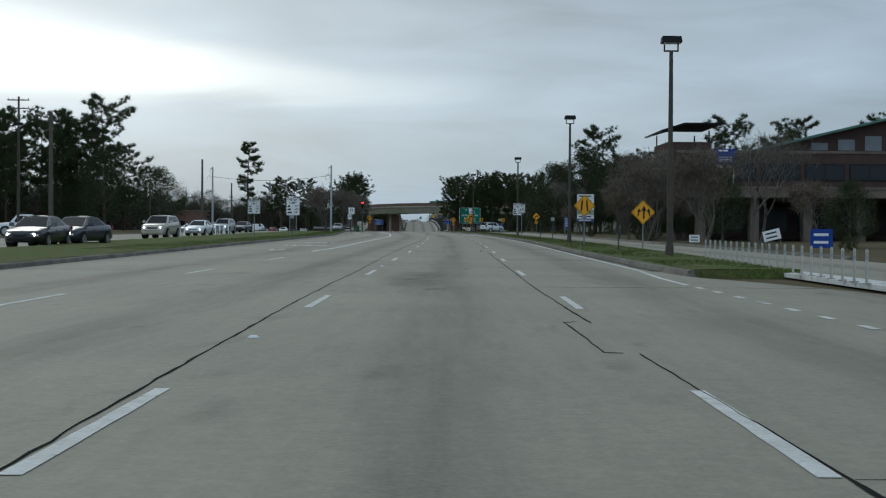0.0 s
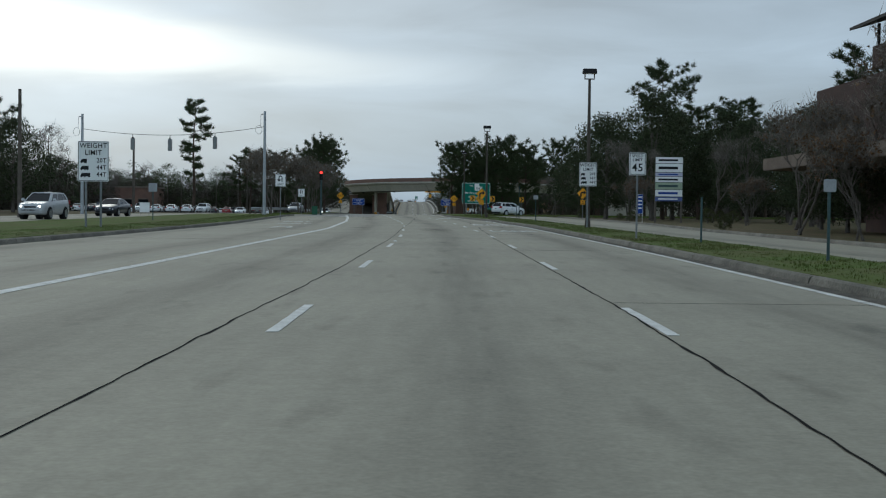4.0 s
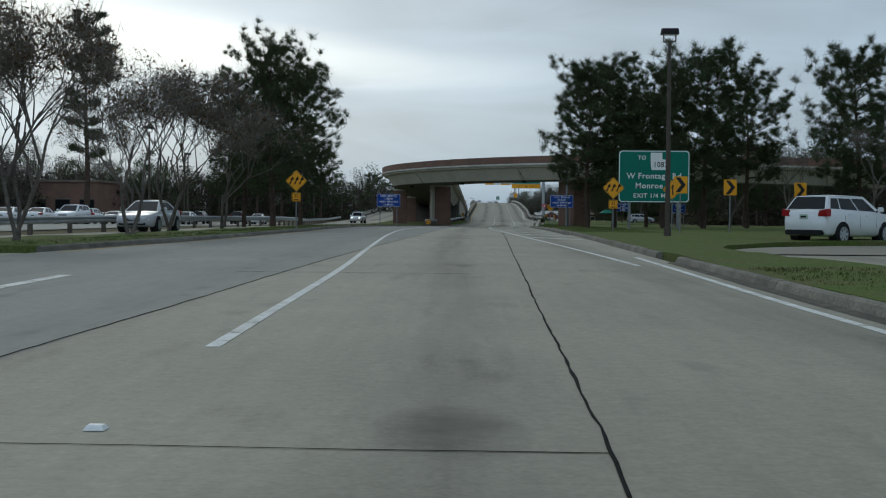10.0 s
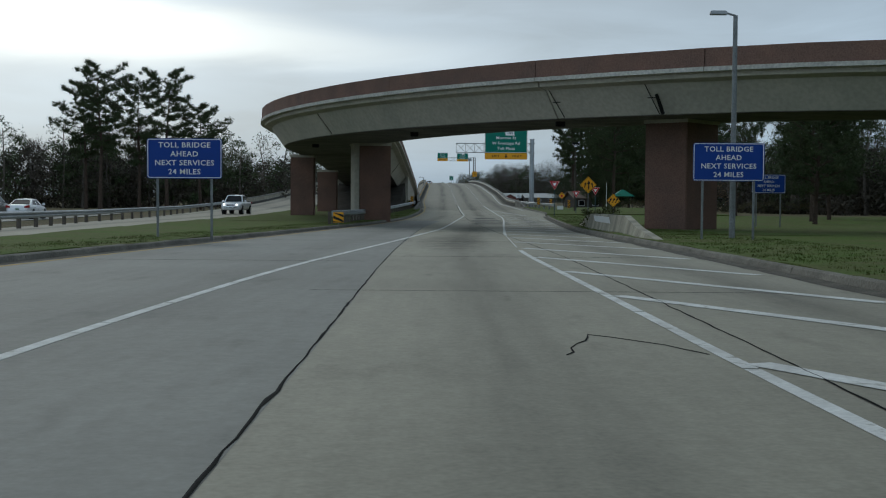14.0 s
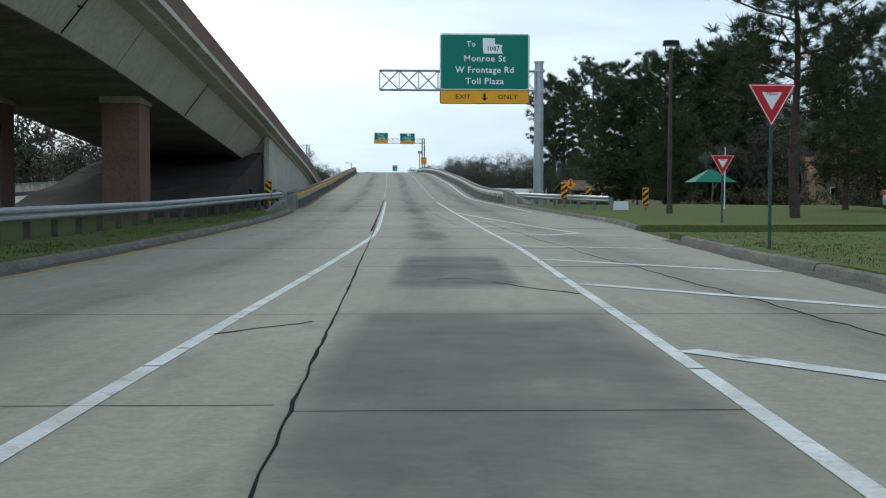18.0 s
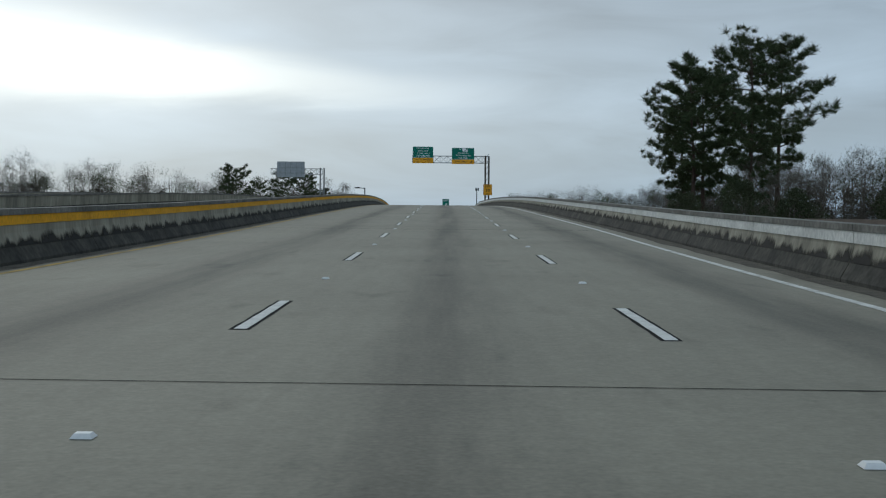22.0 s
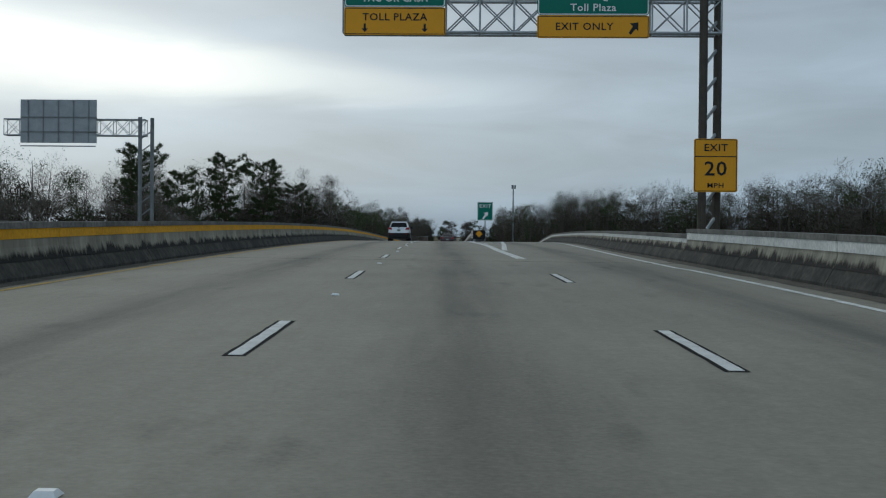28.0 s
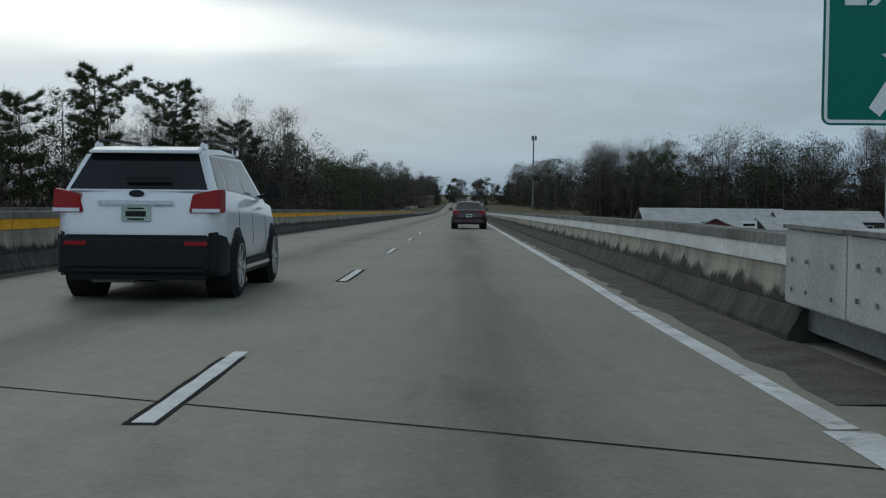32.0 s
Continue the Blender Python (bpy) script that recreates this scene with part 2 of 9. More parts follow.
CONC = road_mat("road_concrete", (0.315, 0.293, 0.224), 0.55, 0.45)
CONC2 = road_mat("bridge_deck_concrete", (0.252, 0.234, 0.180), 0.85, 0.5)
ASPH = road_mat("old_asphalt", (0.238, 0.234, 0.205), 0.25, 0.3)
KERB = mat("kerb_concrete", (0.215, 0.20, 0.165), 0.9, vary=0.4, scale=1.2, fine=25, bump=0.4, randomize=0.12)
GRASS = mat("winter_grass", (0.085, 0.105, 0.03), 0.95, vary=0.35, scale=0.35, fine=7, bump=0.6, col2=(0.12, 0.115, 0.05), spec=0.1)
VERGE = mat("median_grass", (0.085, 0.13, 0.027), 0.95, vary=0.4, scale=0.6, fine=14, bump=0.8, col2=(0.115, 0.115, 0.045), spec=0.1)
DIRT = mat("leaf_litter_ground", (0.13, 0.10, 0.06), 0.95, vary=0.4, scale=0.5, fine=9, bump=0.6, col2=(0.09, 0.085, 0.04), spec=0.1)
PAINT = mat("road_paint_white", (0.74, 0.74, 0.70), 0.75, vary=0.14, scale=2.0, fine=22, bump=0.1, col2=(0.55, 0.54, 0.50))


def worn(m, under, scale, lo, hi):
    """Lets the surface beneath show through where the paint has flaked away."""
    n, l = m.node_tree.nodes, m.node_tree.links
    b = n["Principled BSDF"]
    src = b.inputs["Base Color"].links[0].from_socket
    tc_ = n.new("ShaderNodeTexCoord")
    a = n.new("ShaderNodeTexNoise")
    a.inputs["Scale"].default_value, a.inputs["Detail"].default_value, a.inputs["Roughness"].default_value = scale, 7.0, 0.68
    l.new(tc_.outputs["Object"], a.inputs["Vector"])
    r = n.new("ShaderNodeMapRange")
    r.inputs[1].default_value, r.inputs[2].default_value = lo, hi
    l.new(a.outputs[0], r.inputs[0])
    mx = n.new("ShaderNodeMix")
    mx.data_type = "RGBA"
    l.new(r.outputs[0], mx.inputs["Factor"])
    l.new(src, mx.inputs["A"])
    mx.inputs["B"].default_value = (*under, 1)
    l.new(mx.outputs["Result"], b.inputs["Base Color"])


worn(PAINT, (0.30, 0.285, 0.23), 3.0, 0.57, 0.66)
PAINTY = mat("road_paint_yellow", (0.52, 0.33, 0.05), 0.8, vary=0.3, scale=1.5, fine=20, bump=0.1, col2=(0.30, 0.24, 0.12))
TAR = mat("joint_sealant", (0.016, 0.016, 0.015), 0.95, vary=0.3, bump=0.2, spec=0.1)
GIRDER = mat("girder_concrete", (0.47, 0.43, 0.35), 0.9, vary=0.14, scale=0.5, fine=5, bump=0.08, col2=(0.39, 0.36, 0.295))
LEDGE = mat("ledge_concrete", (0.56, 0.53, 0.46), 0.9, vary=0.3, scale=0.8, fine=9, bump=0.2)
BRICK = mat("brick_red_brown", (0.20, 0.115, 0.085), 0.92, vary=0.3, scale=0.7, fine=18, bump=0.3, col2=(0.15, 0.095, 0.075))
SOOT = mat("barrier_concrete", (0.40, 0.37, 0.29), 0.92, vary=0.22, scale=1.3, fine=9, bump=0.25, col2=(0.21, 0.195, 0.155), stretch=(1, 1, 0.22))
COPING = mat("coping_concrete", (0.23, 0.22, 0.195), 0.92, vary=0.35, scale=1.0, fine=9, bump=0.25, col2=(0.12, 0.115, 0.10))
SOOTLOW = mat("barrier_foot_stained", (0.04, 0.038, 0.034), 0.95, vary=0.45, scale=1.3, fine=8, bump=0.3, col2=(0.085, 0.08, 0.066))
WBAND = mat("barrier_white_paint", (0.74, 0.73, 0.68), 0.8, vary=0.2, scale=1.2, fine=14, bump=0.1)
YELLOW = mat("barrier_yellow_paint", (0.84, 0.41, 0.010), 0.7, vary=0.18, scale=0.8, fine=12, bump=0.1)
STEEL = mat("galvanised_steel", (0.42, 0.44, 0.45), 0.5, metal=0.6, vary=0.18, scale=2, fine=30, bump=0.1)
STEELD = mat("weathered_steel", (0.24, 0.25, 0.25), 0.6, metal=0.4, vary=0.25, scale=2, fine=20, bump=0.1)
POLE = mat("brown_lamp_pole", (0.09, 0.075, 0.06), 0.7, metal=0.1, vary=0.25, scale=3, bump=0.1)
TEALP = mat("sign_post_green", (0.06, 0.10, 0.10), 0.65, metal=0.2, vary=0.2, bump=0.05)
WOODP = mat("timber_pole", (0.13, 0.11, 0.09), 0.9, vary=0.3, scale=2, fine=30, bump=0.4)
GREEN = mat("sign_green", (0.005, 0.16, 0.11), 0.45, vary=0.05, bump=0.0)
BLUE = mat("sign_blue", (0.012, 0.05, 0.27), 0.45, vary=0.05, bump=0.0)
WHITE = mat("sign_white", (0.80, 0.80, 0.78), 0.5, vary=0.05, bump=0.0)
SYELLOW = mat("sign_yellow", (0.80, 0.36, 0.015), 0.5, vary=0.06, bump=0.0)
SAMBER = mat("reflector_amber", (0.62, 0.24, 0.01), 0.3, vary=0.1, bump=0.0)
BLACK = mat("sign_black", (0.015, 0.015, 0.015), 0.5, vary=0.1, bump=0.0)
RED = mat("sign_red", (0.50, 0.02, 0.025), 0.45, vary=0.05, bump=0.0)
ALU = mat("sign_back_aluminium", (0.34, 0.35, 0.355), 0.5, metal=0.5, vary=0.15, scale=2, bump=0.05)
BARK = mat("pine_bark", (0.085, 0.06, 0.045), 0.95, vary=0.4, scale=3, fine=18, bump=0.8)
BARKG = mat("grey_bark", (0.14, 0.12, 0.10), 0.95, vary=0.35, scale=3, fine=18, bump=0.6)
GLASSD = mat("car_glass", (0.008, 0.01, 0.011), 0.08, vary=0.05, bump=0.0, spec=0.3)
TYRE = mat("tyre_rubber", (0.018, 0.018, 0.018), 0.85, vary=0.2, bump=0.1)
RIM = mat("alloy_rim", (0.55, 0.56, 0.57), 0.3, metal=0.9, vary=0.08, bump=0.0)
TRIM = mat("black_plastic", (0.014, 0.014, 0.015), 0.65, vary=0.15, bump=0.05, spec=0.25)
LAMPR = mat("tail_lamp_red", (0.30, 0.008, 0.01), 0.3, vary=0.1, bump=0.0, spec=0.25)
LAMPW = mat("headlamp_glass", (0.75, 0.76, 0.78), 0.15, vary=0.05, bump=0.0)
HEADON = mat("headlamp_lit", (1.0, 0.95, 0.85), 0.3, vary=0.0, bump=0.0, emit=6.0)
REDON = mat("signal_red_lit", (1.0, 0.03, 0.02), 0.3, vary=0.0, bump=0.0, emit=5.0)


def leaf_mat(name, col, col2):
    m = mat(name, col, 0.75, vary=0.3, scale=0.35, fine=3, bump=0.0, col2=col2, spec=0.2)
    n, l = m.node_tree.nodes, m.node_tree.links
    b = n["Principled BSDF"]
    src = b.inputs["Base Color"].links[0].from_socket
    g = n.new("ShaderNodeNewGeometry")
    r = n.new("ShaderNodeMapRange")
    r.inputs[3].default_value, r.inputs[4].default_value = 0.6, 1.45
    l.new(g.outputs["Random Per Island"], r.inputs[0])
    hs = n.new("ShaderNodeHueSaturation")
    l.new(src, hs.inputs["Color"])
    l.new(r.outputs[0], hs.inputs["Value"])
    l.new(hs.outputs[0], b.inputs["Base Color"])
    return m


NEEDLE = leaf_mat("pine_needles", (0.040, 0.060, 0.024), (0.058, 0.070, 0.028))
OAKLEAF = leaf_mat("evergreen_leaves", (0.035, 0.05, 0.02), (0.05, 0.055, 0.025))
PALETWIG = leaf_mat("pale_bare_twigs", (0.17, 0.15, 0.125), (0.13, 0.11, 0.09))
TWIG = leaf_mat("bare_twigs", (0.115, 0.098, 0.082), (0.085, 0.072, 0.06))
RUSSET = leaf_mat("russet_leaves", (0.14, 0.075, 0.035), (0.10, 0.07, 0.04))
BUSHLEAF = leaf_mat("bush_leaves", (0.05, 0.065, 0.02), (0.08, 0.07, 0.03))

# ---------------- the plan ----------------
ROAD_Z = [0.0, -0.01, 0.01, 0.08, 0.19, 0.32, 0.47, 0.59, 0.71, 0.83, 0.96, 1.09, 1.23, 1.34, 1.41, 1.43, 1.39, 1.28, 1.13, 0.98, 0.88, 0.85, 0.94, 1.17, 1.55, 2.06, 2.72, 3.48, 4.25, 4.98, 5.6, 6.12, 6.51, 6.77, 6.92, 6.96, 6.9, 6.74]


def smooth(pairs, half=6.0):
    ys, xs = [p[0] for p in pairs], [p[1] for p in pairs]

    def f(y):
        return float(np.mean(np.interp([y + half * k / 3 for k in range(-3, 4)], ys, xs)))
    return f


zk = [(20.0 * i, z) for i, z in enumerate(ROAD_Z)] + [(760, 6.48), (800, 5.9), (1000, 3.0), (1100, 1.9), (1200, 1.6), (4000, 1.6)]
zknots = [p[0] for p in zk]
zvals = [p[1] for p in zk]


def rz(y):
    """Height of the road along the drive."""
    if y <= 0:
        return 0.0
    if y >= 740:
        return smooth(zk[37:], 12)(y) if y > 755 else float(np.interp(y, zknots, zvals))
    u = y / 20.0
    i = min(int(u), 36)
    t = u - i
    p = [ROAD_Z[max(i - 1, 0)], ROAD_Z[i], ROAD_Z[i + 1], ROAD_Z[min(i + 2, 37)]]
    return p[1] + 0.5 * t * (p[2] - p[0] + t * (2 * p[0] - 5 * p[1] + 4 * p[2] - p[3] + t * (3 * (p[1] - p[2]) + p[3] - p[0])))


def gz(y):
    """Height of the natural ground."""
    if y < 448:
        return rz(y)
    return rz(448) + (0.8 - rz(448)) * min((y - 448) / 40.0, 1.0)


LANE = smooth([(-200, -3), (39.1, -0.37), (69.2, 0.26), (104.3, 1.2), (139.5, 1.91), (162.6, 2.23), (189.4, 1.96), (218.6, 0.74), (238, -0.21), (270, -1.51), (301.9, -2.24), (349.9, -2.38), (397, -0.75), (427.7, 0.36), (479.1, 0.23), (525, -0.03), (581, -0.5), (637.9, -1.87), (672.4, -3.01), (706.9, -4.36), (733.2, -5.33), (1213.3, -17.53), (3000, -60)])
LEFT = smooth([(-200, -10.5), (83.2, -10.38), (129.4, -9.82), (184.6, -9.36), (209.8, -10.48), (233.1, -11.55), (260.9, -11.11), (275.3, -10.02), (291.2, -10.03), (308.2, -10.65), (329.4, -11.32), (352, -9.69), (373.2, -8.48), (384.7, -7.72), (407.2, -6.58), (422.6, -6.12), (451.4, -5.75), (479.1, -6.38), (499.4, -6.95), (589.1, -7.34), (611.4, -7.94), (660.3, -9.34), (682.6, -10.07), (741.3, -12.43), (770.3, -13.33), (1213.3, -24.53), (3000, -67)])
RIGHT = smooth([(-200, 5.2), (78.2, 6), (108.3, 6.42), (121.4, 6.76), (146.5, 7.33), (189, 7.4), (194.2, 7.12), (199, 6.85), (211.8, 6.7), (225.4, 5.49), (233.1, 4.85), (244, 4.13), (267.7, 3.69), (290.2, 3.47), (310.3, 3.15), (328.4, 2.89), (347.7, 3.02), (368.9, 3.24), (402.1, 5.03), (417.4, 5.79), (433.8, 6.74), (446.2, 7.68), (455.6, 7.22), (476, 6.33), (489.1, 5.48), (530.1, 5.8), (588.1, 4.97), (630, 4.0), (645, 3.65), (657, 3.25), (672, 2.97), (685, 3.15), (697, 3.48), (705, 3.52), (712, 3.66), (719, 3.68), (725, 3.58), (735, 3.5), (830, 3.5)], 4.0)
SOLIDL = smooth([(100, -5.05), (106.1, -4.72), (113, -4.24), (123, -4.08), (131, -4.0), (143, -3.82), (160, -3.55), (176.7, -3.32), (204, -4.1), (228.3, -5.44), (237, -5.95), (244.6, -6.55), (250, -6.87), (260.9, -7.4)], 3)
SOLIDL2 = smooth([(236, -1.93), (254.1, -2.8), (264.3, -3.51), (285.9, -4.93), (301.9, -5.78), (311.7, -6.08), (320.8, -6.08), (333.7, -5.73), (349.9, -4.58), (373.2, -3.19), (397, -2.45), (407.2, -2.18), (432.8, -1.3), (481.1, -1.54)], 4)
SOLIDR = smooth([(243, 3.72), (262.1, 2.59), (268.9, 2.14), (281.7, 1.25), (291.2, 0.68), (301.9, 0.07), (318.7, -0.66), (342.3, -1.02), (362.4, -0.5), (391.9, 0.78), (407.2, 1.5), (425.6, 2.14), (448.3, 2.27), (460, 2.22), (472, 2.12), (481.1, 2.0)], 4)
GORE_L = smooth([(652.1, -0.5), (660.9, -0.78), (671, -1.28), (679, -1.5), (685.7, -1.73), (692, -2.02), (700, -2.38), (707.4, -2.65), (717.4, -3.03), (722.4, -3.3), (731.8, -3.6), (737, -3.82), (744.6, -4.0), (765, -4.48), (1213.3, -14.03), (3000, -56.5)], 3)
GORE_R = smooth([(652.1, -0.37), (671, -1.08), (682, -0.9), (690, -0.78), (697, -0.74), (701.5, -0.68), (710, -0.52), (714, -0.5), (719, -0.55), (724, -0.65), (729.7, -0.6), (735, -0.48), (753, -0.3), (830, 0.2)], 3)
RAMP_R = smooth([(652.1, 2.5), (664, 2.2), (680, 2.25), (694, 2.52), (702, 2.66), (709, 2.78), (725, 2.8), (830, 2.75)], 4)


def ramp_z(y):
    """Height of the exit ramp, which falls away from the main road past the gore."""
    return rz(y) - float(np.interp(y, [729.2, 737.5, 745, 751, 759, 767, 800, 830], [0.0, 0.19, 0.36, 0.52, 0.78, 1.12, 2.8, 4.0]))



# ---------------- geometry helpers ----------------
class G:
    """Gathers vertices and faces for one mesh."""

    def __init__(self):
        self.v, self.f = [], []

    def add(self, vs, fs):
        o = len(self.v)
        self.v += [tuple(p) for p in vs]
        self.f += [tuple(i + o for i in q) for q in fs]
        return self

    def box(self, c, s, rot=None, top=(1.0, 1.0)):
        x, y, z = s[0] / 2, s[1] / 2, s[2] / 2
        vs = []
        for k in (-1, 1):
            tx, ty = top if k > 0 else (1, 1)
            vs += [Vector((-x * tx, -y * ty, k * z)), Vector((x * tx, -y * ty, k * z)), Vector((x * tx, y * ty, k * z)), Vector((-x * tx, y * ty, k * z))]
        if rot is not None:
            vs = [rot @ p for p in vs]
        vs = [p + Vector(c) for p in vs]
        return self.add(vs, [(3, 2, 1, 0), (4, 5, 6, 7), (0, 1, 5, 4), (1, 2, 6, 5), (2, 3, 7, 6), (3, 0, 4, 7)])

    def cyl(self, a, b, r0, r1=None, n=10):
        r1 = r0 if r1 is None else r1
        a, b = Vector(a), Vector(b)
        d = (b - a).normalized()
        u = d.orthogonal().normalized()
        w = d.cross(u)
        vs = []
        for p, r in ((a, r0), (b, r1)):
            vs += [p + (u * math.cos(2 * math.pi * i / n) + w * math.sin(2 * math.pi * i / n)) * r for i in range(n)]
        fs = [(i, (i + 1) % n, n + (i + 1) % n, n + i) for i in range(n)]
        fs += [tuple(range(n - 1, -1, -1)), tuple(range(n, 2 * n))]
        return self.add(vs, fs)

    def prism(self, pts, y0, y1):
        """A polygon in x and z, drawn out from y0 to y1."""
        n = len(pts)
        vs = [(p[0], y0, p[1]) for p in pts] + [(p[0], y1, p[1]) for p in pts]
        fs = [tuple(range(n)), tuple(range(2 * n - 1, n - 1, -1))]
        fs += [(i, i + n, (i + 1) % n + n, (i + 1) % n) for i in range(n)]
        return self.add(vs, fs)

    def sweep(self, rings, closed=True, caps=True):
        """Joins rings of equal length."""
        n = len(rings[0])
        vs = [p for r in rings for p in r]
        fs = []
        for k in range(len(rings) - 1):
            for i in range(n if closed else n - 1):
                j = (i + 1) % n
                fs.append((k * n + i, k * n + j, (k + 1) * n + j, (k + 1) * n + i))
        if closed and caps:
            fs += [tuple(range(n - 1, -1, -1)), tuple((len(rings) - 1) * n + i for i in range(n))]
        return self.add(vs, fs)

    def mesh(self, name, material, bevel=0.0, shade=False, fix=True):
        me = bpy.data.meshes.new(name)
        me.from_pydata(self.v, [], self.f)
        if fix or bevel:
            bm = bmesh.new()
            bm.from_mesh(me)
            if fix:
                bmesh.ops.recalc_face_normals(bm, faces=bm.faces)
            if bevel:
                es = [q for q in bm.edges if len(q.link_faces) == 2 and q.calc_face_angle(0) > 0.5]
                bmesh.ops.bevel(bm, geom=es, offset=bevel, segments=2, affect="EDGES", clamp_overlap=True)
            bm.to_mesh(me)
            bm.free()
        if shade:
            me.shade_smooth()
        for q in material if isinstance(material, (list, tuple)) else (material,):
            me.materials.append(q)
        return me


def part(name, g, material, parent=None, label="", bevel=0.0, shade=False, fix=True):
    me = g.mesh(name, material, bevel, shade, fix) if isinstance(g, G) else g
    ob = new(name, me)
    if parent is not None:
        ob.parent = parent
    if label:
        ob["label"] = label
    return ob


def thing(name, label, category, m=None, group="", kind=""):
    ob = new(name)
    ob.empty_display_size = 0.3
    if m is not None:
        ob.matrix_basis = m
    return tagged(ob, label, category, group, kind)


def word(text, size, material, parent, at, name="lettering", flat=False, squeeze=1.0, align="CENTER"):
    """Raised lettering in the x-z plane, facing -y, or lying flat on a road."""
    cu = bpy.data.curves.new(name, "FONT")
    cu.body, cu.size, cu.align_x, cu.align_y = text, size, align, "CENTER"
    cu.extrude = 0.004
    cu.offset = 0.012 * size
    cu.resolution_u = 2
    cu.space_character = 1.08
    tmp = bpy.data.objects.new(name, cu)
    me = bpy.data.meshes.new_from_object(tmp)
    bpy.data.objects.remove(tmp)
    me.materials.clear()
    me.materials.append(material)
    me.transform(Matrix.Diagonal((squeeze, 1, 1, 1)))
    if not flat:
        me.transform(Matrix.Rotation(radians(90), 4, "X"))
    me.transform(Matrix.Translation(at))
    return part(name, me, material, parent)


def strip(name, fl, fr, y0, y1, fz, material, step=4.0, depth=0.3, ref=None, cols=1, parent=None, label="", kind="", category=""):
    """A sheet with depth between two lines along the drive; u is metres from ref."""
    n = max(2, int(round((y1 - y0) / step)) + 1)
    ys = [y0 + (y1 - y0) * i / (n - 1) for i in range(n)]
    vs, fs, uv = [], [], []
    for y in ys:
        a, b, z = fl(y), fr(y), fz(y)
        r = ref(y) if ref else 0.0
        for k in range(cols + 1):
            x = a + (b - a) * k / cols
            vs.append((x, y, z))
            uv.append((x - r, y))
    w = cols + 1
    for i in range(n - 1):
        for k in range(cols):
            fs.append((i * w + k, i * w + k + 1, (i + 1) * w + k + 1, (i + 1) * w + k))
    if depth:
        o = len(vs)
        for y in ys:
            a, b = fl(y), fr(y)
            z = fz(y) - depth
            vs += [(a, y, z), (b, y, z)]
            uv += [(0, y), (0, y)]
        for i in range(n - 1):
            fs.append((i * w, (i + 1) * w, o + 2 * i + 2, o + 2 * i))
            fs.append((i * w + cols, o + 2 * i + 1, o + 2 * i + 3, (i + 1) * w + cols))
        fs.append((0, o, o + 1, cols))
        fs.append(((n - 1) * w, (n - 1) * w + cols, o + 2 * n - 1, o + 2 * n - 2))
    me = bpy.data.meshes.new(name)
    me.from_pydata(vs, [], fs)
    lay = me.uv_layers.new(name="UVMap")
    for lp in me.loops:
        lay.data[lp.index].uv = uv[lp.vertex_index]
    me.materials.append(material)
    ob = new(name, me)
    if parent is not None:
        ob.parent = parent
    return tagged(ob, label, category, "", kind)


def rounded(w, h, r, n=4):
    pts = []
    for cx, cz, a0 in ((w / 2 - r, h / 2 - r, 0), (-w / 2 + r, h / 2 - r, 90), (-w / 2 + r, -h / 2 + r, 180), (w / 2 - r, -h / 2 + r, 270)):
        for k in range(n + 1):
            a = radians(a0 + 90 * k / n)
            pts.append((cx + r * math.cos(a), cz + r * math.sin(a)))
    return pts

# ---------------- ground and carriageways ----------------
def ground_sheet():
    xs = [-3000, -1200, -500, -200, -100, -60, -40, -30, -22, -14, -8, -3, 2, 6, 10, 15, 22, 30, 45, 70, 120, 250, 600, 1300, 3000]
    ys = [-600, -200] + list(range(0, 521, 10)) + [560, 620, 700, 800, 950, 1200, 1600, 2200, 3200, 4500]
    vs, fs = [], []
    for y in ys:
        for x in xs:
            z = gz(y) - 0.07
            far = max(0.0, abs(x) - 25.0)
            z += 0.10 * math.sin(x * 0.13 + y * 0.05) * min(1.0, far / 20.0)
            vs.append((x, y, z))
    w = len(xs)
    for j in range(len(ys) - 1):
        for i in range(w - 1):
            fs.append((j * w + i, j * w + i + 1, (j + 1) * w + i + 1, (j + 1) * w + i))
    me = bpy.data.meshes.new("ground")
    me.from_pydata(vs, [], fs)
    me.shade_smooth()
    me.materials.append(DIRT)
    return tagged(new("ground", me), "leaf-strewn winter ground with thin brown grass", "ground", "", "structure")


ground = ground_sheet()

fix_right = smooth([(-200, 8.3), (69.2, 8.36), (76.2, 7.69), (80.2, 6.1), (89.2, 6.04)], 1.5)


def right_edge(y):
    return fix_right(y) if y < 88 else RIGHT(y)


def deck_depth(y):
    return 0.25 if y < 458.7 else max(0.25, rz(y) - gz(y) + 0.3)


def strip_d(name, fl, fr, y0, y1, material, ref, cols, label, step=3.0, fz=rz):
    ob = strip(name, fl, fr, y0, y1, fz, material, step, 0.0, ref, cols, None, label, "structure", "road")
    return ob


road = strip_d("road", LEFT, right_edge, -120, 460.7, CONC, LANE, 8, "grey concrete carriageway with sealed joints and worn white lines")
bridge_road = strip_d("road_bridge", LEFT, RIGHT, 460.7, 729.2, CONC2, LANE, 8, "grey concrete bridge carriageway climbing over a crest")
main_road = strip_d("road_main", LEFT, lambda y: max(GORE_L(y) + 0.9, float(np.interp(y, [736, 742], [-1.4, -9]))), 729.2, 2600, CONC2, LANE, 4, "straight concrete carriageway running down to the distance", 12.0)
ramp_road = strip_d("road_exit_ramp", lambda y: -1.45, lambda y: RIGHT(y) + 0.1, 729.2, 830, CONC2, RAMP_R, 2, "concrete exit ramp falling away beside the main road", fz=ramp_z)
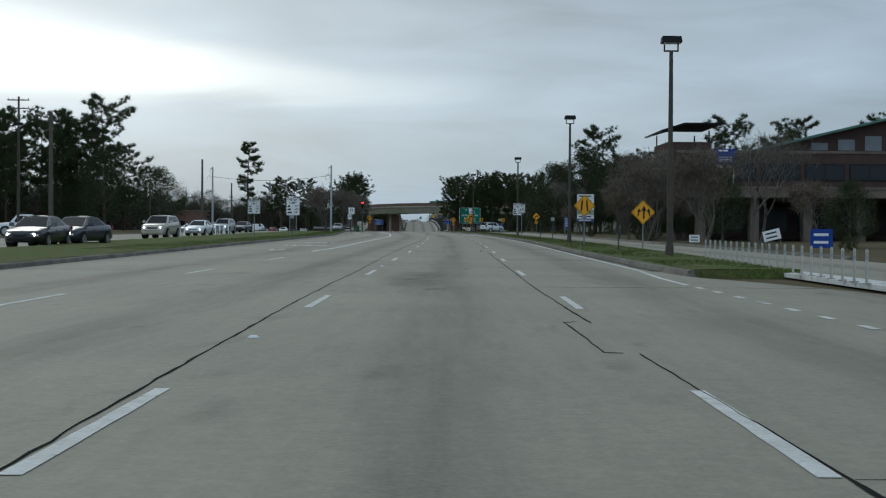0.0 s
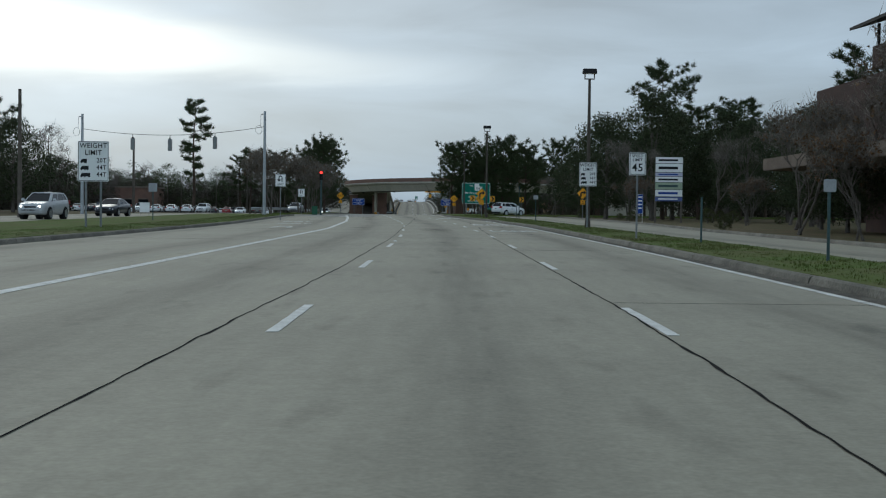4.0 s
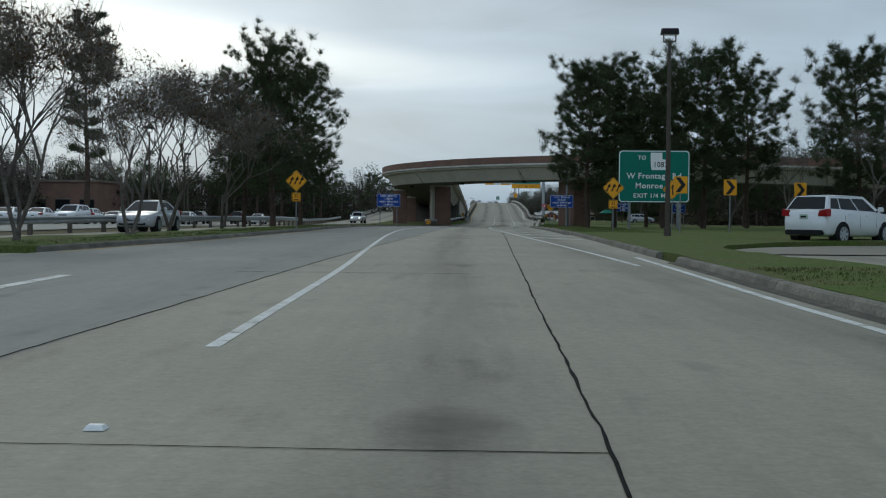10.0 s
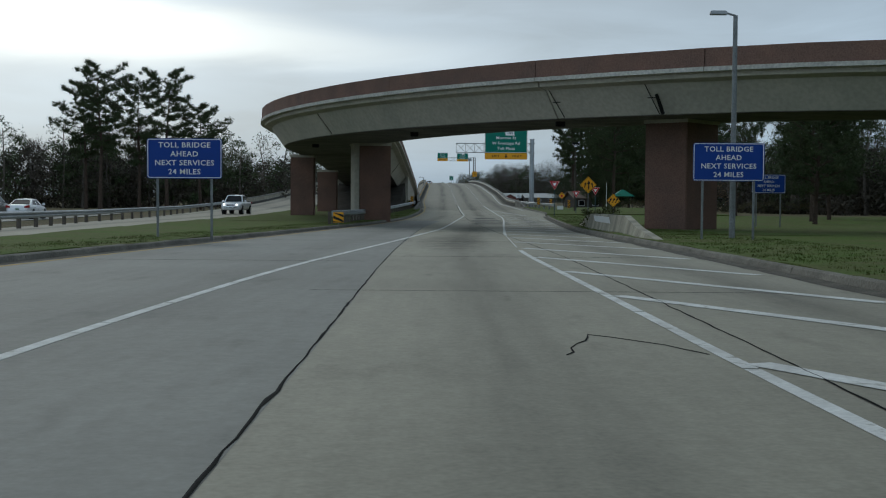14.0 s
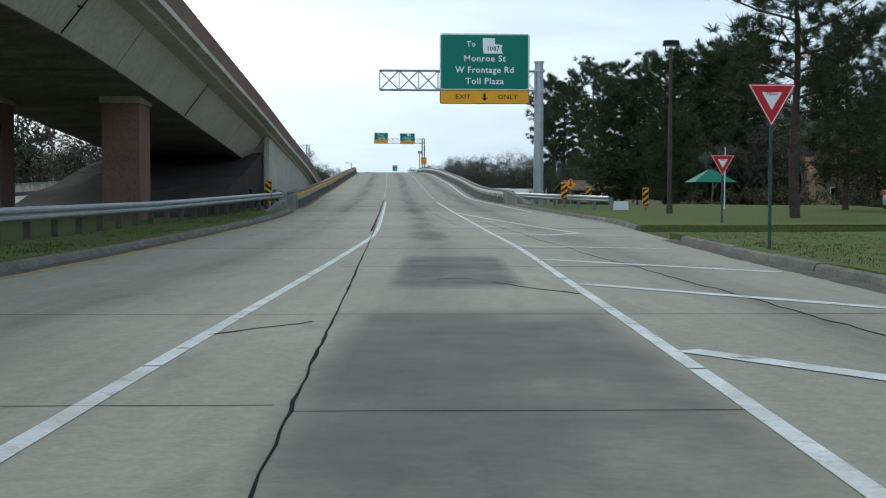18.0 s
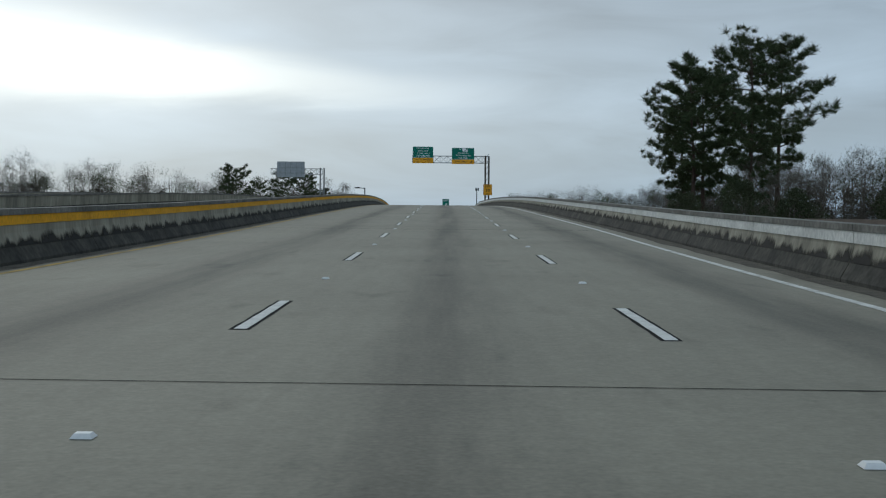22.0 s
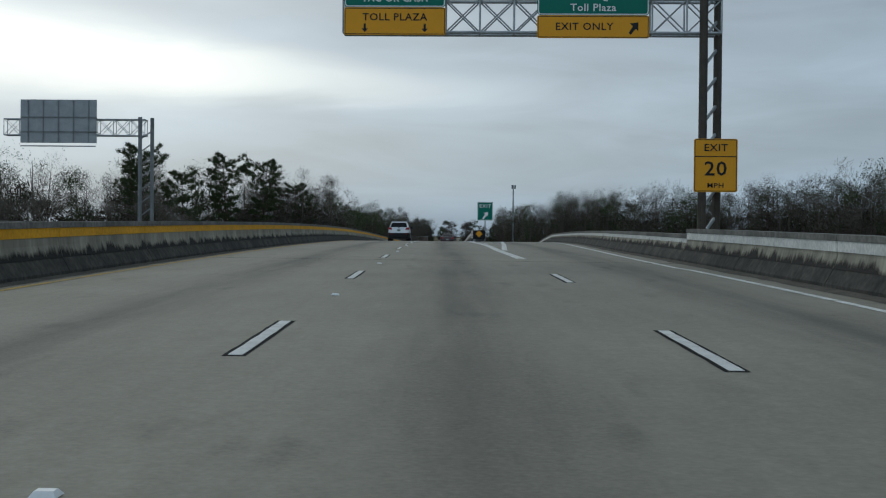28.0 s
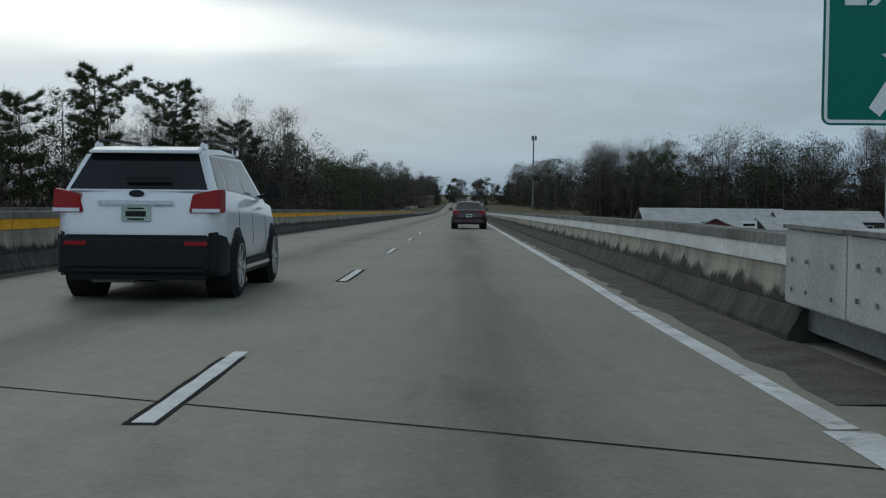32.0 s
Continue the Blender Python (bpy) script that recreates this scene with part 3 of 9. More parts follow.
asphalt = strip("road_asphalt", LEFT, lambda y: float(np.interp(y, [236, 248, 261, 298, 304, 322, 340, 378, 405], [-3.47, -3.66, -3.72, -3.62, -3.68, -3.84, -4.13, -4.15, -3.4])), 236.1, 405.2, lambda y: rz(y) + 0.002, ASPH, 3.0, 0.0, LANE, 4, None, "darker blue-grey resurfaced inner lane", "structure", "road")

SIDE_IN = smooth([(-120, 8.9), (59.1, 8.95), (79.2, 9), (99.3, 9.88), (124.4, 10.37), (179.7, 10.43), (213.7, 10.23), (233.1, 9.05), (248.1, 7.96), (260.9, 6.39), (301.9, 5.96)], 3)
SIDE_OUT = smooth([(-120, 15), (89.2, 15.14), (131.5, 14.89), (179.7, 15.63), (204, 17), (228.3, 16.61), (260.9, 15.79), (301.9, 15.76)], 4)
side_road = strip("road_side", SIDE_IN, SIDE_OUT, -120, 263.2, lambda y: rz(y) + 0.01, CONC, 4.0, 0.1, lambda y: 12.5, 3, None, "pale concrete side road beyond a grass strip", "structure", "road")


def bend_road():
    g = G()
    rings = []
    for k in range(15):
        a = radians(90 * k / 14)
        ci = (18.79, 263.2)
        ri, ro = 3.0, 12.6
        rings.append([(ci[0] - ri * math.cos(a), ci[1] + ri * math.sin(a) * 0.9, rz(270) + 0.012), (ci[0] - ro * math.cos(a), ci[1] + ro * math.sin(a), rz(270) + 0.012)])
    for k in range(3):
        rings.append([(30 + 25 * k, 266.3, rz(270) + 0.012), (30 + 25 * k, 277, rz(270) + 0.012)])
    g.sweep(rings, closed=False)
    return tagged(part("road_bend", g, CONC), "concrete slip road bending off to the right", "road", "", "structure")


bend_road()
ONC_R = smooth([(-120, -17.0), (59.1, -16.95), (103.3, -17.4), (156.6, -19.24), (199.1, -19.81), (238, -19.81), (260.9, -16.71), (280.6, -13.62), (301.9, -13.54), (333.7, -14.53), (384.7, -19.02), (432.8, -20.15), (489.1, -20.42), (611.4, -21.44), (741.3, -26.03), (1213.3, -38.03), (2600, -70)], 5)
ONC_W = smooth([(-120, 11), (233.1, 11), (275.3, 4.2), (333.7, 4.2), (384.7, 6), (438, 9), (2600, 9)], 5)
onc_z = lambda y: rz(y) + 0.015
oncoming = strip("road_oncoming", lambda y: ONC_R(y) - ONC_W(y), ONC_R, -120, 460.7, onc_z, CONC, 5.0, 0.12, ONC_R, 4, None, "pale concrete carriageway for oncoming traffic", "structure", "road")
onc_bridge = strip("road_oncoming_bridge", lambda y: ONC_R(y) - 9, ONC_R, 460.7, 1800, onc_z, CONC2, 10.0, 0.0, ONC_R, 3, None, "parallel bridge carriageway behind the barrier", "structure", "road")
crossing = strip("road_crossing", lambda y: -24.0, LEFT, 241.5, 259.8, lambda y: rz(y) + 0.006, CONC, 3.0, 0.1, LANE, 4, None, "paved turning gap through the median", "structure", "road")
lot = strip("parking_lot", lambda y: -78.0, lambda y: ONC_R(y) - ONC_W(y) - 5.5, 285.9, 432.8, lambda y: rz(y) - 0.02, ASPH, 8.0, 0.0, ONC_R, 4, None, "grey asphalt parking lot", "structure", "pavement")


def side_wall(name, fx, y0, y1, material, label, fz=rz):
    g = G()
    rings = []
    n = int((y1 - y0) / 8) + 1
    for i in range(n):
        y = y0 + (y1 - y0) * i / (n - 1)
        x = fx(y)
        rings.append([(x - 0.2, y, gz(y) - 0.4), (x + 0.2, y, gz(y) - 0.4), (x + 0.2, y, fz(y) - 0.02), (x - 0.2, y, fz(y) - 0.02)])
    g.sweep(rings)
    return tagged(part(name, g, material), label, "wall", "", "structure")


side_wall("wall_bridge_right", lambda y: RIGHT(y) + 0.15, 469, 729.2, GIRDER, "concrete retaining wall under the bridge road")
side_wall("wall_bridge_left", lambda y: LEFT(y) - 0.25, 469, 1313.3, GIRDER, "concrete wall under the bridge road")
side_wall("wall_ramp", lambda y: RIGHT(y) + 0.3, 729.2, 830, GIRDER, "concrete wall under the exit ramp", ramp_z)
side_wall("wall_ramp_left", lambda y: -1.6, 738, 830, GIRDER, "concrete wall under the inner side of the exit ramp", ramp_z)
side_wall("wall_main_right", lambda y: GORE_L(y) + 1.0, 735.3, 1313.3, GIRDER, "concrete wall under the straight road")
side_wall("wall_oncoming_right", lambda y: ONC_R(y) + 0.4, 479.1, 1313.3, GIRDER, "concrete wall under the far carriageway")


# ---------------- raised grass and kerbs ----------------
def grass_strip(name, fl, fr, y0, y1, label, h=0.13, cols=6):
    ob = strip(name, fl, fr, y0, y1, lambda y: rz(y) + h, VERGE, 2.0, 0.25, None, cols, None, label, "structure", "grass")
    me = ob.data
    for v in me.vertices:
        if v.co.z > rz(v.co.y) + h - 0.01:
            v.co.z += 0.05 * noise.noise((v.co.x * 0.5, v.co.y * 0.3, 0)) + 0.02
    return ob


def blades(name, fl, fr, y0, y1, count, label, h=0.15):
    """Tufts of grass over a strip, one mesh."""
    rnd = random.Random(name)
    vs, fs = [], []
    for i in range(count):
        y = rnd.uniform(y0, y1)
        a, b = fl(y), fr(y)
        x = rnd.uniform(a, b)
        z = rz(y) + h - 0.02
        for q in range(6):
            an = rnd.uniform(0, 6.28)
            w, hh = rnd.uniform(0.006, 0.016), rnd.uniform(0.03, 0.075)
            dx, dy = math.cos(an), math.sin(an)
            o = len(vs)
            px, py = x + rnd.uniform(-0.08, 0.08), y + rnd.uniform(-0.08, 0.08)
            vs += [(px - dx * w, py - dy * w, z), (px + dx * w, py + dy * w, z), (px + dy * hh * 0.5, py - dx * hh * 0.5, z + hh)]
            fs.append((o, o + 1, o + 2))
    me = bpy.data.meshes.new(name)
    me.from_pydata(vs, [], fs)
    me.materials.append(VERGE)
    return tagged(new(name, me), label, "grass", "", "stuff")


grass_strip("median_grass_south", lambda y: ONC_R(y) + 0.3, lambda y: LEFT(y) - 0.2, -120, 241, "short green grass of the raised median")
grass_strip("median_grass_north", lambda y: ONC_R(y) + 0.15, lambda y: LEFT(y) - 0.2, 260.9, 390.8, "short green grass beside the carriageway")
grass_strip("median_grass_under_flyover", lambda y: ONC_R(y) + 0.15, lambda y: LEFT(y) - 0.2, 390.8, 466.9, "thin grass under the flyover")
grass_strip("verge_grass_right", lambda y: right_edge(y) + 0.2, lambda y: SIDE_IN(y) - 0.15, 81.4, 260.9, "narrow grass strip between the two roads", cols=3)
grass_strip("verge_grass_bend", lambda y: RIGHT(y) + 0.2, lambda y: max(RIGHT(y) + 0.8, 18.6 - math.sqrt(max(0.0, 12.6 ** 2 - max(0.0, y - 263.2) ** 2))), 260.9, 277.5, "grass strip beside the slip road bend", cols=5)
grass_strip("lawn_right", lambda y: RIGHT(y) + 0.2, lambda y: 60.0, 277.5, 357.2, "mown green grass under roadside pines", cols=14)
grass_strip("lawn_right_far", lambda y: RIGHT(y) + 0.2, lambda y: 60.0, 357.2, 431.8, "mown green grass under the flyover", cols=14)
grass_strip("lawn_right_ramp", lambda y: (RIGHT(y) + 0.2), lambda y: 26.0, 438, 471, "grass beside the bridge approach", cols=6)
blades("grass_tufts_right", lambda y: RIGHT(y) + 0.35, lambda y: SIDE_IN(y) - 0.2, 82, 253.1, 9000, "fine blades of verge grass")
blades("grass_tufts_left", lambda y: LEFT(y) - 3.2, lambda y: LEFT(y) - 0.35, 100, 240, 6000, "fine blades of median grass")
blades("grass_tufts_left_far", lambda y: LEFT(y) - 2.5, lambda y: LEFT(y) - 0.35, 260.9, 458.7, 7000, "fine blades of roadside grass")
blades("grass_tufts_lawn", lambda y: RIGHT(y) + 0.35, lambda y: RIGHT(y) + 4.5, 289.1, 431.8, 9000, "fine blades of lawn grass")


def kerb_line(name, f, side, y0, y1, label, length=3.0):
    """Kerb stones along a line; side +1: the stones lie on its right."""
    root = thing(name, label, "kerb", kind="structure")
    sec = [(-0.02, -0.12), (0.03, 0.05), (0.055, 0.115), (0.09, 0.14), (0.21, 0.14), (0.24, -0.12)]
    n = int((y1 - y0) / length)
    rnd = random.Random(name)
    for i in range(n):
        a, b = y0 + i * length + 0.012, y0 + (i + 1) * length - 0.012
        g = G()
        rings = []
        dz, dx = rnd.uniform(-0.008, 0.008), rnd.uniform(-0.01, 0.01)
        for y in (a, (a + b) / 2, b):
            rings.append([(f(y) + side * p[0] + dx, y, rz(y) + p[1] + dz) for p in sec])
        g.sweep(rings)
        part("kerb_stone", g, KERB, root)
    return root


# ---------------- flyover ----------------
FC, FR = (42.7, 412.3), 55.0
fly_z = smooth([(-70, 8.1), (0, 8.1), (20, 7.8), (50, 6.1), (65, 5.07), (82, 4.03), (90, 3.2), (98, 2.5), (112, 1.5)], 5)
fly_z2 = smooth([(0, 8.1), (40, 8.1), (58, 8.0), (75, 7.35), (110, 5.6), (150, 3.5)], 6)


def fly_at(s):
    """Centre line of the flyover: s < 0 runs along the drive to the far end, s > 0 round the bend and off to the right."""
    if s <= 0:
        return Vector((FC[0] - FR, FC[1] - s, fly_z(-s))), Vector((-1, 0, 0))
    a = min(s / FR, radians(60))
    out = Vector((-math.cos(a), -math.sin(a), 0))
    p = Vector((FC[0], FC[1], 0)) + out * FR
    d = Vector((math.sin(a), -math.cos(a), 0))
    rest = s - FR * radians(60)
    if rest > 0:
        p = p + d * rest
    p.z = fly_z2(s)
    return p, out


flyover = thing("flyover_bridge", "curved concrete box-girder flyover with a red-brown brick parapet", "bridge", kind="structure")


def fly_part(name, sec, s0, s1, material, label="", step=3.0, base=None, shade=False):
    g = G()
    n = max(2, int((s1 - s0) / step) + 1)
    rings = []
    for i in range(n):
        s = s0 + (s1 - s0) * i / (n - 1)
        p, out = fly_at(s)
        ring = []
        for q, h in sec:
            z = p.z + h
            if base is not None and h < -5:
                z = gz(p.y) - 0.5
            ring.append(p + out * q + Vector((0, 0, z - p.z)))
        rings.append(ring)
    g.sweep(rings)
    return part(name, g, material, flyover, label)


GIRD = [(-4.6, -0.12), (4.6, -0.12), (4.6, -0.38), (4.1, -0.5), (3.2, -1.75), (-3.2, -1.75), (-4.1, -0.5), (-4.6, -0.38)]
seams = [-112, -84, -70, -48, -24, -4, 24.3, 44.2, 60, 78, 100, 140]
for a, b in zip(seams[:-1], seams[1:]):
    fly_part("girder_span", GIRD, a + 0.04, b - 0.04, GIRDER)
# darker girder concrete: the shade under the deck is put into its colour
SOFFIT = mat("soffit_concrete_shaded", (0.17, 0.155, 0.13), 0.95, vary=0.35, scale=0.6, fine=6, bump=0.2, col2=(0.10, 0.092, 0.078))
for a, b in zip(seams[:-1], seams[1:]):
    fly_part("soffit", [(-3.19, -1.78), (3.19, -1.78), (3.19, -1.751), (-3.19, -1.751)], a + 0.06, b - 0.06, SOFFIT, "underside of the girder with shade put into its dark colour")
for side in (1, -1):
    for a, b in zip(seams[:-1], seams[1:]):
        n = max(1, round((b - a) / 8))
        for k in range(n):
            s0, s1 = a + (b - a) * k / n + 0.02, a + (b - a) * (k + 1) / n - 0.02
            fly_part("ledge", [(side * 4.55, -0.16), (side * 4.95, -0.16), (side * 4.95, 0.02), (side * 4.55, 0.02)], s0, s1, LEDGE, "pale concrete ledge")
            fly_part("parapet_panel", [(side * 4.62, 0.02), (side * 4.86, 0.02), (side * 4.86, 0.80), (side * 4.62, 0.80)], s0, s1, BRICK, "red-brown brick parapet panel")
for side in (1, -1):
    fly_part("abutment_wall", [(side * 4.2, -9), (side * 4.5, -9), (side * 4.5, -0.4), (side * 4.2, -0.4)], -112, -56, GIRDER, "pale concrete abutment wall", base=True)
    fly_part("abutment_wall", [(side * 4.2, -9), (side * 4.5, -9), (side * 4.5, -0.4), (side * 4.2, -0.4)], 84, 150, GIRDER, "pale concrete abutment wall", base=True)
fly_part("abutment_face", [(-4.2, -9), (4.2, -9), (4.2, -0.6), (-4.2, -0.6)], -57.2, -56.4, GIRDER, "concrete abutment face", base=True)
fly_part("abutment_face", [(-4.2, -9), (4.2, -9), (4.2, -0.6), (-4.2, -0.6)], 84.2, 85, GIRDER, "concrete abutment face", base=True)


def fly_pier(s, q, w, d, label="brick-faced bridge pier"):
    p, out = fly_at(s)
    along = Vector((-out.y, out.x, 0))
    c = p + out * q
    top, bot = p.z - 1.7, gz(c.y) - 0.3
    m = Matrix((out, along, Vector((0, 0, 1)))).transposed()
    g = G()
    g.box((c.x, c.y, (top + bot) / 2), (w, d, top - bot), m)
    pr = part("pier", g, BRICK, flyover, label, bevel=0.04)
    g = G()
    g.box((c.x, c.y, top - 0.12), (w + 0.12, d + 0.12, 0.25), m)
    part("pier_cap", g, GIRDER, pr)
    return pr


fly_pier(14.1, -2.55, 2.2, 1.5)
pilaster = fly_pier(14.1, -1.27, 0.34, 1.54, "pale concrete edge of the pier")
pilaster.data.materials[0] = GIRDER
for s in (-8.7, -31.0):
    fly_pier(s, -2.0, 1.3, 2.0)
    fly_pier(s, 3.2, 2.0, 1.6)
right_pier = fly_pier(48.2, -1.1, 3.0, 2.2, "broad brick-faced bridge pier beside the road")
# earth slope in front of the abutment, under the deck
g = G()
rings = []
for k in range(9):
    y = 444.0 + 24.4 * k / 8
    top = gz(y) + 0.05 + (4.3 - gz(y)) * max(0.0, (k - 0.5) / 7.5) ** 1.1 if k else gz(y) - 0.2
    row = []
    for q in range(7):
        x = -16.5 + 8.3 * q / 6
        row.append((x, y + 0.25 * noise.noise((x, y, 3)), top + 0.25 * noise.noise((x * 0.7, y * 0.7, 0))))
    rings.append([(-16.5, y, gz(y) - 0.3)] + row + [(-8.2, y, gz(y) - 0.3)])
g.sweep(rings)
# the near-black earth colour carries the shade under the deck
tagged(part("abutment_slope", g, mat("earth_with_deck_shade", (0.045, 0.038, 0.028), 0.95, vary=0.4, scale=0.8, fine=9, bump=0.6)), "earth slope under the flyover, its colour darkened for shade", "embankment", kind="structure")
# dark construction joints, stained downpipes and lamp boxes on the outer web
for s, kind in ((24.5, 0), (44.4, 1), (49.2, 2), (-18.0, 1), (-36.0, 0)):
    for side in (1, -1):
        p, out = fly_at(s)
        along = Vector((-out.y, out.x, 0))
        m = Matrix((out, along, Vector((0, 0, 1)))).transposed()
        g = G()
        a, b = p + out * side * 4.16 + Vector((0, 0, -0.5)), p + out * side * 3.27 + Vector((0, 0, -1.74))
        g.cyl(a + along * 0.0, b + along * 0.25, 0.018, 0.022, 5)
        if kind:
            c = p + out * side * 3.72 + Vector((0, 0, -1.05))
            g.box(c + along * 0.12, (0.06, 0.42, 0.03), m)
        if kind == 2:
            g.cyl(p + out * side * 4.02 + along * 0.5 + Vector((0, 0, -0.95)), p + out * side * 3.5 + along * 0.55 + Vector((0, 0, -1.75)), 0.075, 0.085, 8)
        part("joint_stain", g, TAR, flyover, "dark rusty joint in the girder web")
for s, q in ((43.0, 1.5), (12.0, 1.2), (30.0, 0.5)):
    p, out = fly_at(s)
    g = G()
    g.box(p + out * q + Vector((0, 0, -1.87)), (0.45, 0.45, 0.3))
    part("soffit_lamp", g, TRIM, flyover, "black lamp box under the deck", bevel=0.03)


# ---------------- bridge barriers ----------------
def film(name, col, build):
    """A thin see-through coat of dirt or painted shade; build gets a node adder and returns its cover, 0 to 1."""
    m = bpy.data.materials.new(name)
    m.use_nodes = True
    n, l = m.node_tree.nodes, m.node_tree.links
    b = n["Principled BSDF"]
    b.inputs["Base Color"].default_value = (*col, 1)
    b.inputs["Roughness"].default_value = 0.85
    b.inputs["Specular IOR Level"].default_value = 0.2

    def mth(op, a, c=None, clamp=False):
        q = n.new("ShaderNodeMath")
        q.operation, q.use_clamp = op, clamp
        for i, s in enumerate((a, c)):
            if s is None:
                continue
            if isinstance(s, (int, float)):
                q.inputs[i].default_value = s
            else:
                l.new(s, q.inputs[i])
        return q.outputs[0]

    def grain(vec, scale, detail):
        q = n.new("ShaderNodeTexNoise")
        q.inputs["Scale"].default_value, q.inputs["Detail"].default_value = scale, detail
        l.new(vec, q.inputs["Vector"])
        return q.outputs[0]

    def flat_vec(x, y):
        q = n.new("ShaderNodeCombineXYZ")
        l.new(x, q.inputs[0])
        l.new(y, q.inputs[1])
        return q.outputs[0]
    uv = n.new("ShaderNodeUVMap")
    sp = n.new("ShaderNodeSeparateXYZ")
    l.new(uv.outputs[0], sp.inputs[0])
    tc_ = n.new("ShaderNodeTexCoord")
    l.new(build(mth, grain, flat_vec, sp.outputs[0], sp.outputs[1], tc_.outputs["Object"]), b.inputs["Alpha"])
    return m


def grime_cover(mth, grain, flat_vec, u, v, ob):
    tall = grain(flat_vec(mth("MULTIPLY", u, 1.0), mth("MULTIPLY", v, 0.25)), 1.5, 6.0)
    drip = grain(flat_vec(mth("MULTIPLY", u, 9.0), mth("MULTIPLY", v, 0.35)), 1.0, 3.0)
    edge = mth("ADD", mth("MULTIPLY", tall, 1.7), mth("MULTIPLY", drip, 0.55))
    return mth("MULTIPLY", mth("SUBTRACT", mth("SUBTRACT", edge, 0.72), mth("MULTIPLY", v, 1.0)), 3.2, True)


def stain_shade_cover(mth, grain, flat_vec, u, v, ob):
    du, dv = mth("SUBTRACT", u, 0.5), mth("SUBTRACT", v, 0.5)
    rr = mth("MULTIPLY", mth("ADD", mth("MULTIPLY", du, du), mth("MULTIPLY", dv, dv)), 4.0)
    soft_ = mth("SUBTRACT", 1.0, rr, True)
    return mth("MULTIPLY", mth("MULTIPLY", soft_, mth("ADD", mth("MULTIPLY", grain(ob, 1.4, 6.0), 2.2), -0.55, True)), 0.42)


def slab_cover(mth, grain, flat_vec, u, v, ob):
    du = mth("MULTIPLY", mth("SUBTRACT", 0.5, mth("ABSOLUTE", mth("SUBTRACT", u, 0.5))), 9.0, True)
    dv = mth("MULTIPLY", mth("SUBTRACT", 0.5, mth("ABSOLUTE", mth("SUBTRACT", v, 0.5))), 7.0, True)
    return mth("MULTIPLY", mth("MULTIPLY", du, dv), mth("ADD", mth("MULTIPLY", grain(ob, 0.8, 6.0), 1.1), -0.12, True))


GRIME = film("barrier_grime", (0.03, 0.028, 0.025), grime_cover)
STAIN_SHADE = film("road_stain_and_shade", (0.05, 0.049, 0.046), stain_shade_cover)
DAMP = film("darker_slab_concrete", (0.175, 0.175, 0.158), slab_cover)


def barrier(name, f, side, y0, y1, label, h=0.82, length=6.1, yellow=None, fz=rz, cap=True, band=YELLOW, band_label="faded yellow painted stripe", band_name="yellow_stripe", far=False):
    """A concrete safety barrier; its traffic face lies on f, the wall on the side given."""
    root = thing(name, label, "barrier", kind="structure")
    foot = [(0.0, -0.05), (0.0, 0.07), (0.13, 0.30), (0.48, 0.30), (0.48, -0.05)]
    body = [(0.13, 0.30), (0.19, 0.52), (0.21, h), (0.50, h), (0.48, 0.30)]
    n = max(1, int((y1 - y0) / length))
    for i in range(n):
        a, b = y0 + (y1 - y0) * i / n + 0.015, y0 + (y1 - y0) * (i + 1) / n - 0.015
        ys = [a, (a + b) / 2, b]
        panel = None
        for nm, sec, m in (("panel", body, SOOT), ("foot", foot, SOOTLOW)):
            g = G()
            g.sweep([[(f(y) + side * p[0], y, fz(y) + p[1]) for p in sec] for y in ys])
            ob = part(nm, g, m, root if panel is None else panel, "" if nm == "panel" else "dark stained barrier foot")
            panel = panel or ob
        if not far:
            m = 8
            vs, uv = [], []
            for k in range(m + 1):
                y = a + (b - a) * k / m
                for q, (px, pz) in enumerate(((0.124, 0.30), (0.183, 0.52), (0.197, 0.66))):
                    vs.append((f(y) + side * (px - 0.004), y, fz(y) + pz))
                    uv.append((y, (0.0, 0.6, 1.0)[q]))
            me = bpy.data.meshes.new("grime")
            me.from_pydata(vs, [], [(3 * k + q, 3 * k + 3 + q, 3 * k + 4 + q, 3 * k + 1 + q) for k in range(m) for q in (0, 1)])
            lay = me.uv_layers.new(name="UVMap")
            for lp in me.loops:
                lay.data[lp.index].uv = uv[lp.vertex_index]
            me.materials.append(GRIME)
            part("grime", me, GRIME, panel, "ragged dark grime")
        if cap:
            g = G()
            g.sweep([[(f(y) + side * p[0], y, fz(y) + p[1]) for p in [(0.17, h), (0.17, h + 0.10), (0.53, h + 0.10), (0.53, h)]] for y in ys])
            part("coping", g, COPING, panel, "weathered grey coping")
        bsec = [(0.178, h - 0.17), (0.185, h - 0.004), (0.22, h - 0.004), (0.22, h - 0.17)] if band is WBAND else [(0.186, h - 0.165), (0.19, h - 0.004), (0.225, h - 0.004), (0.225, h - 0.165)]
        if yellow and yellow[0] <= (a + b) / 2 <= yellow[1]:
            g = G()
            g.sweep([[(f(y) + side * p[0], y, fz(y) + p[1]) for p in bsec] for y in ys])
            part(band_name, g, band, panel, band_label)
    return root


barrier("barrier_left", LEFT, -1, 465.9, 913.3, "stained concrete barrier with a yellow painted top", yellow=(465.9, 913))
barrier("barrier_right", RIGHT, 1, 477, 660.1, "stained concrete bridge barrier with a pale coping", h=0.74, yellow=(477, 661), band=WBAND, band_label="faded white painted stripe", band_name="white_stripe")
barrier("barrier_right_low", RIGHT, 1, 660.1, 725.1, "stained concrete bridge barrier along the exit lane", h=0.6, yellow=(660, 725), band=WBAND, band_label="faded white painted stripe", band_name="white_stripe")
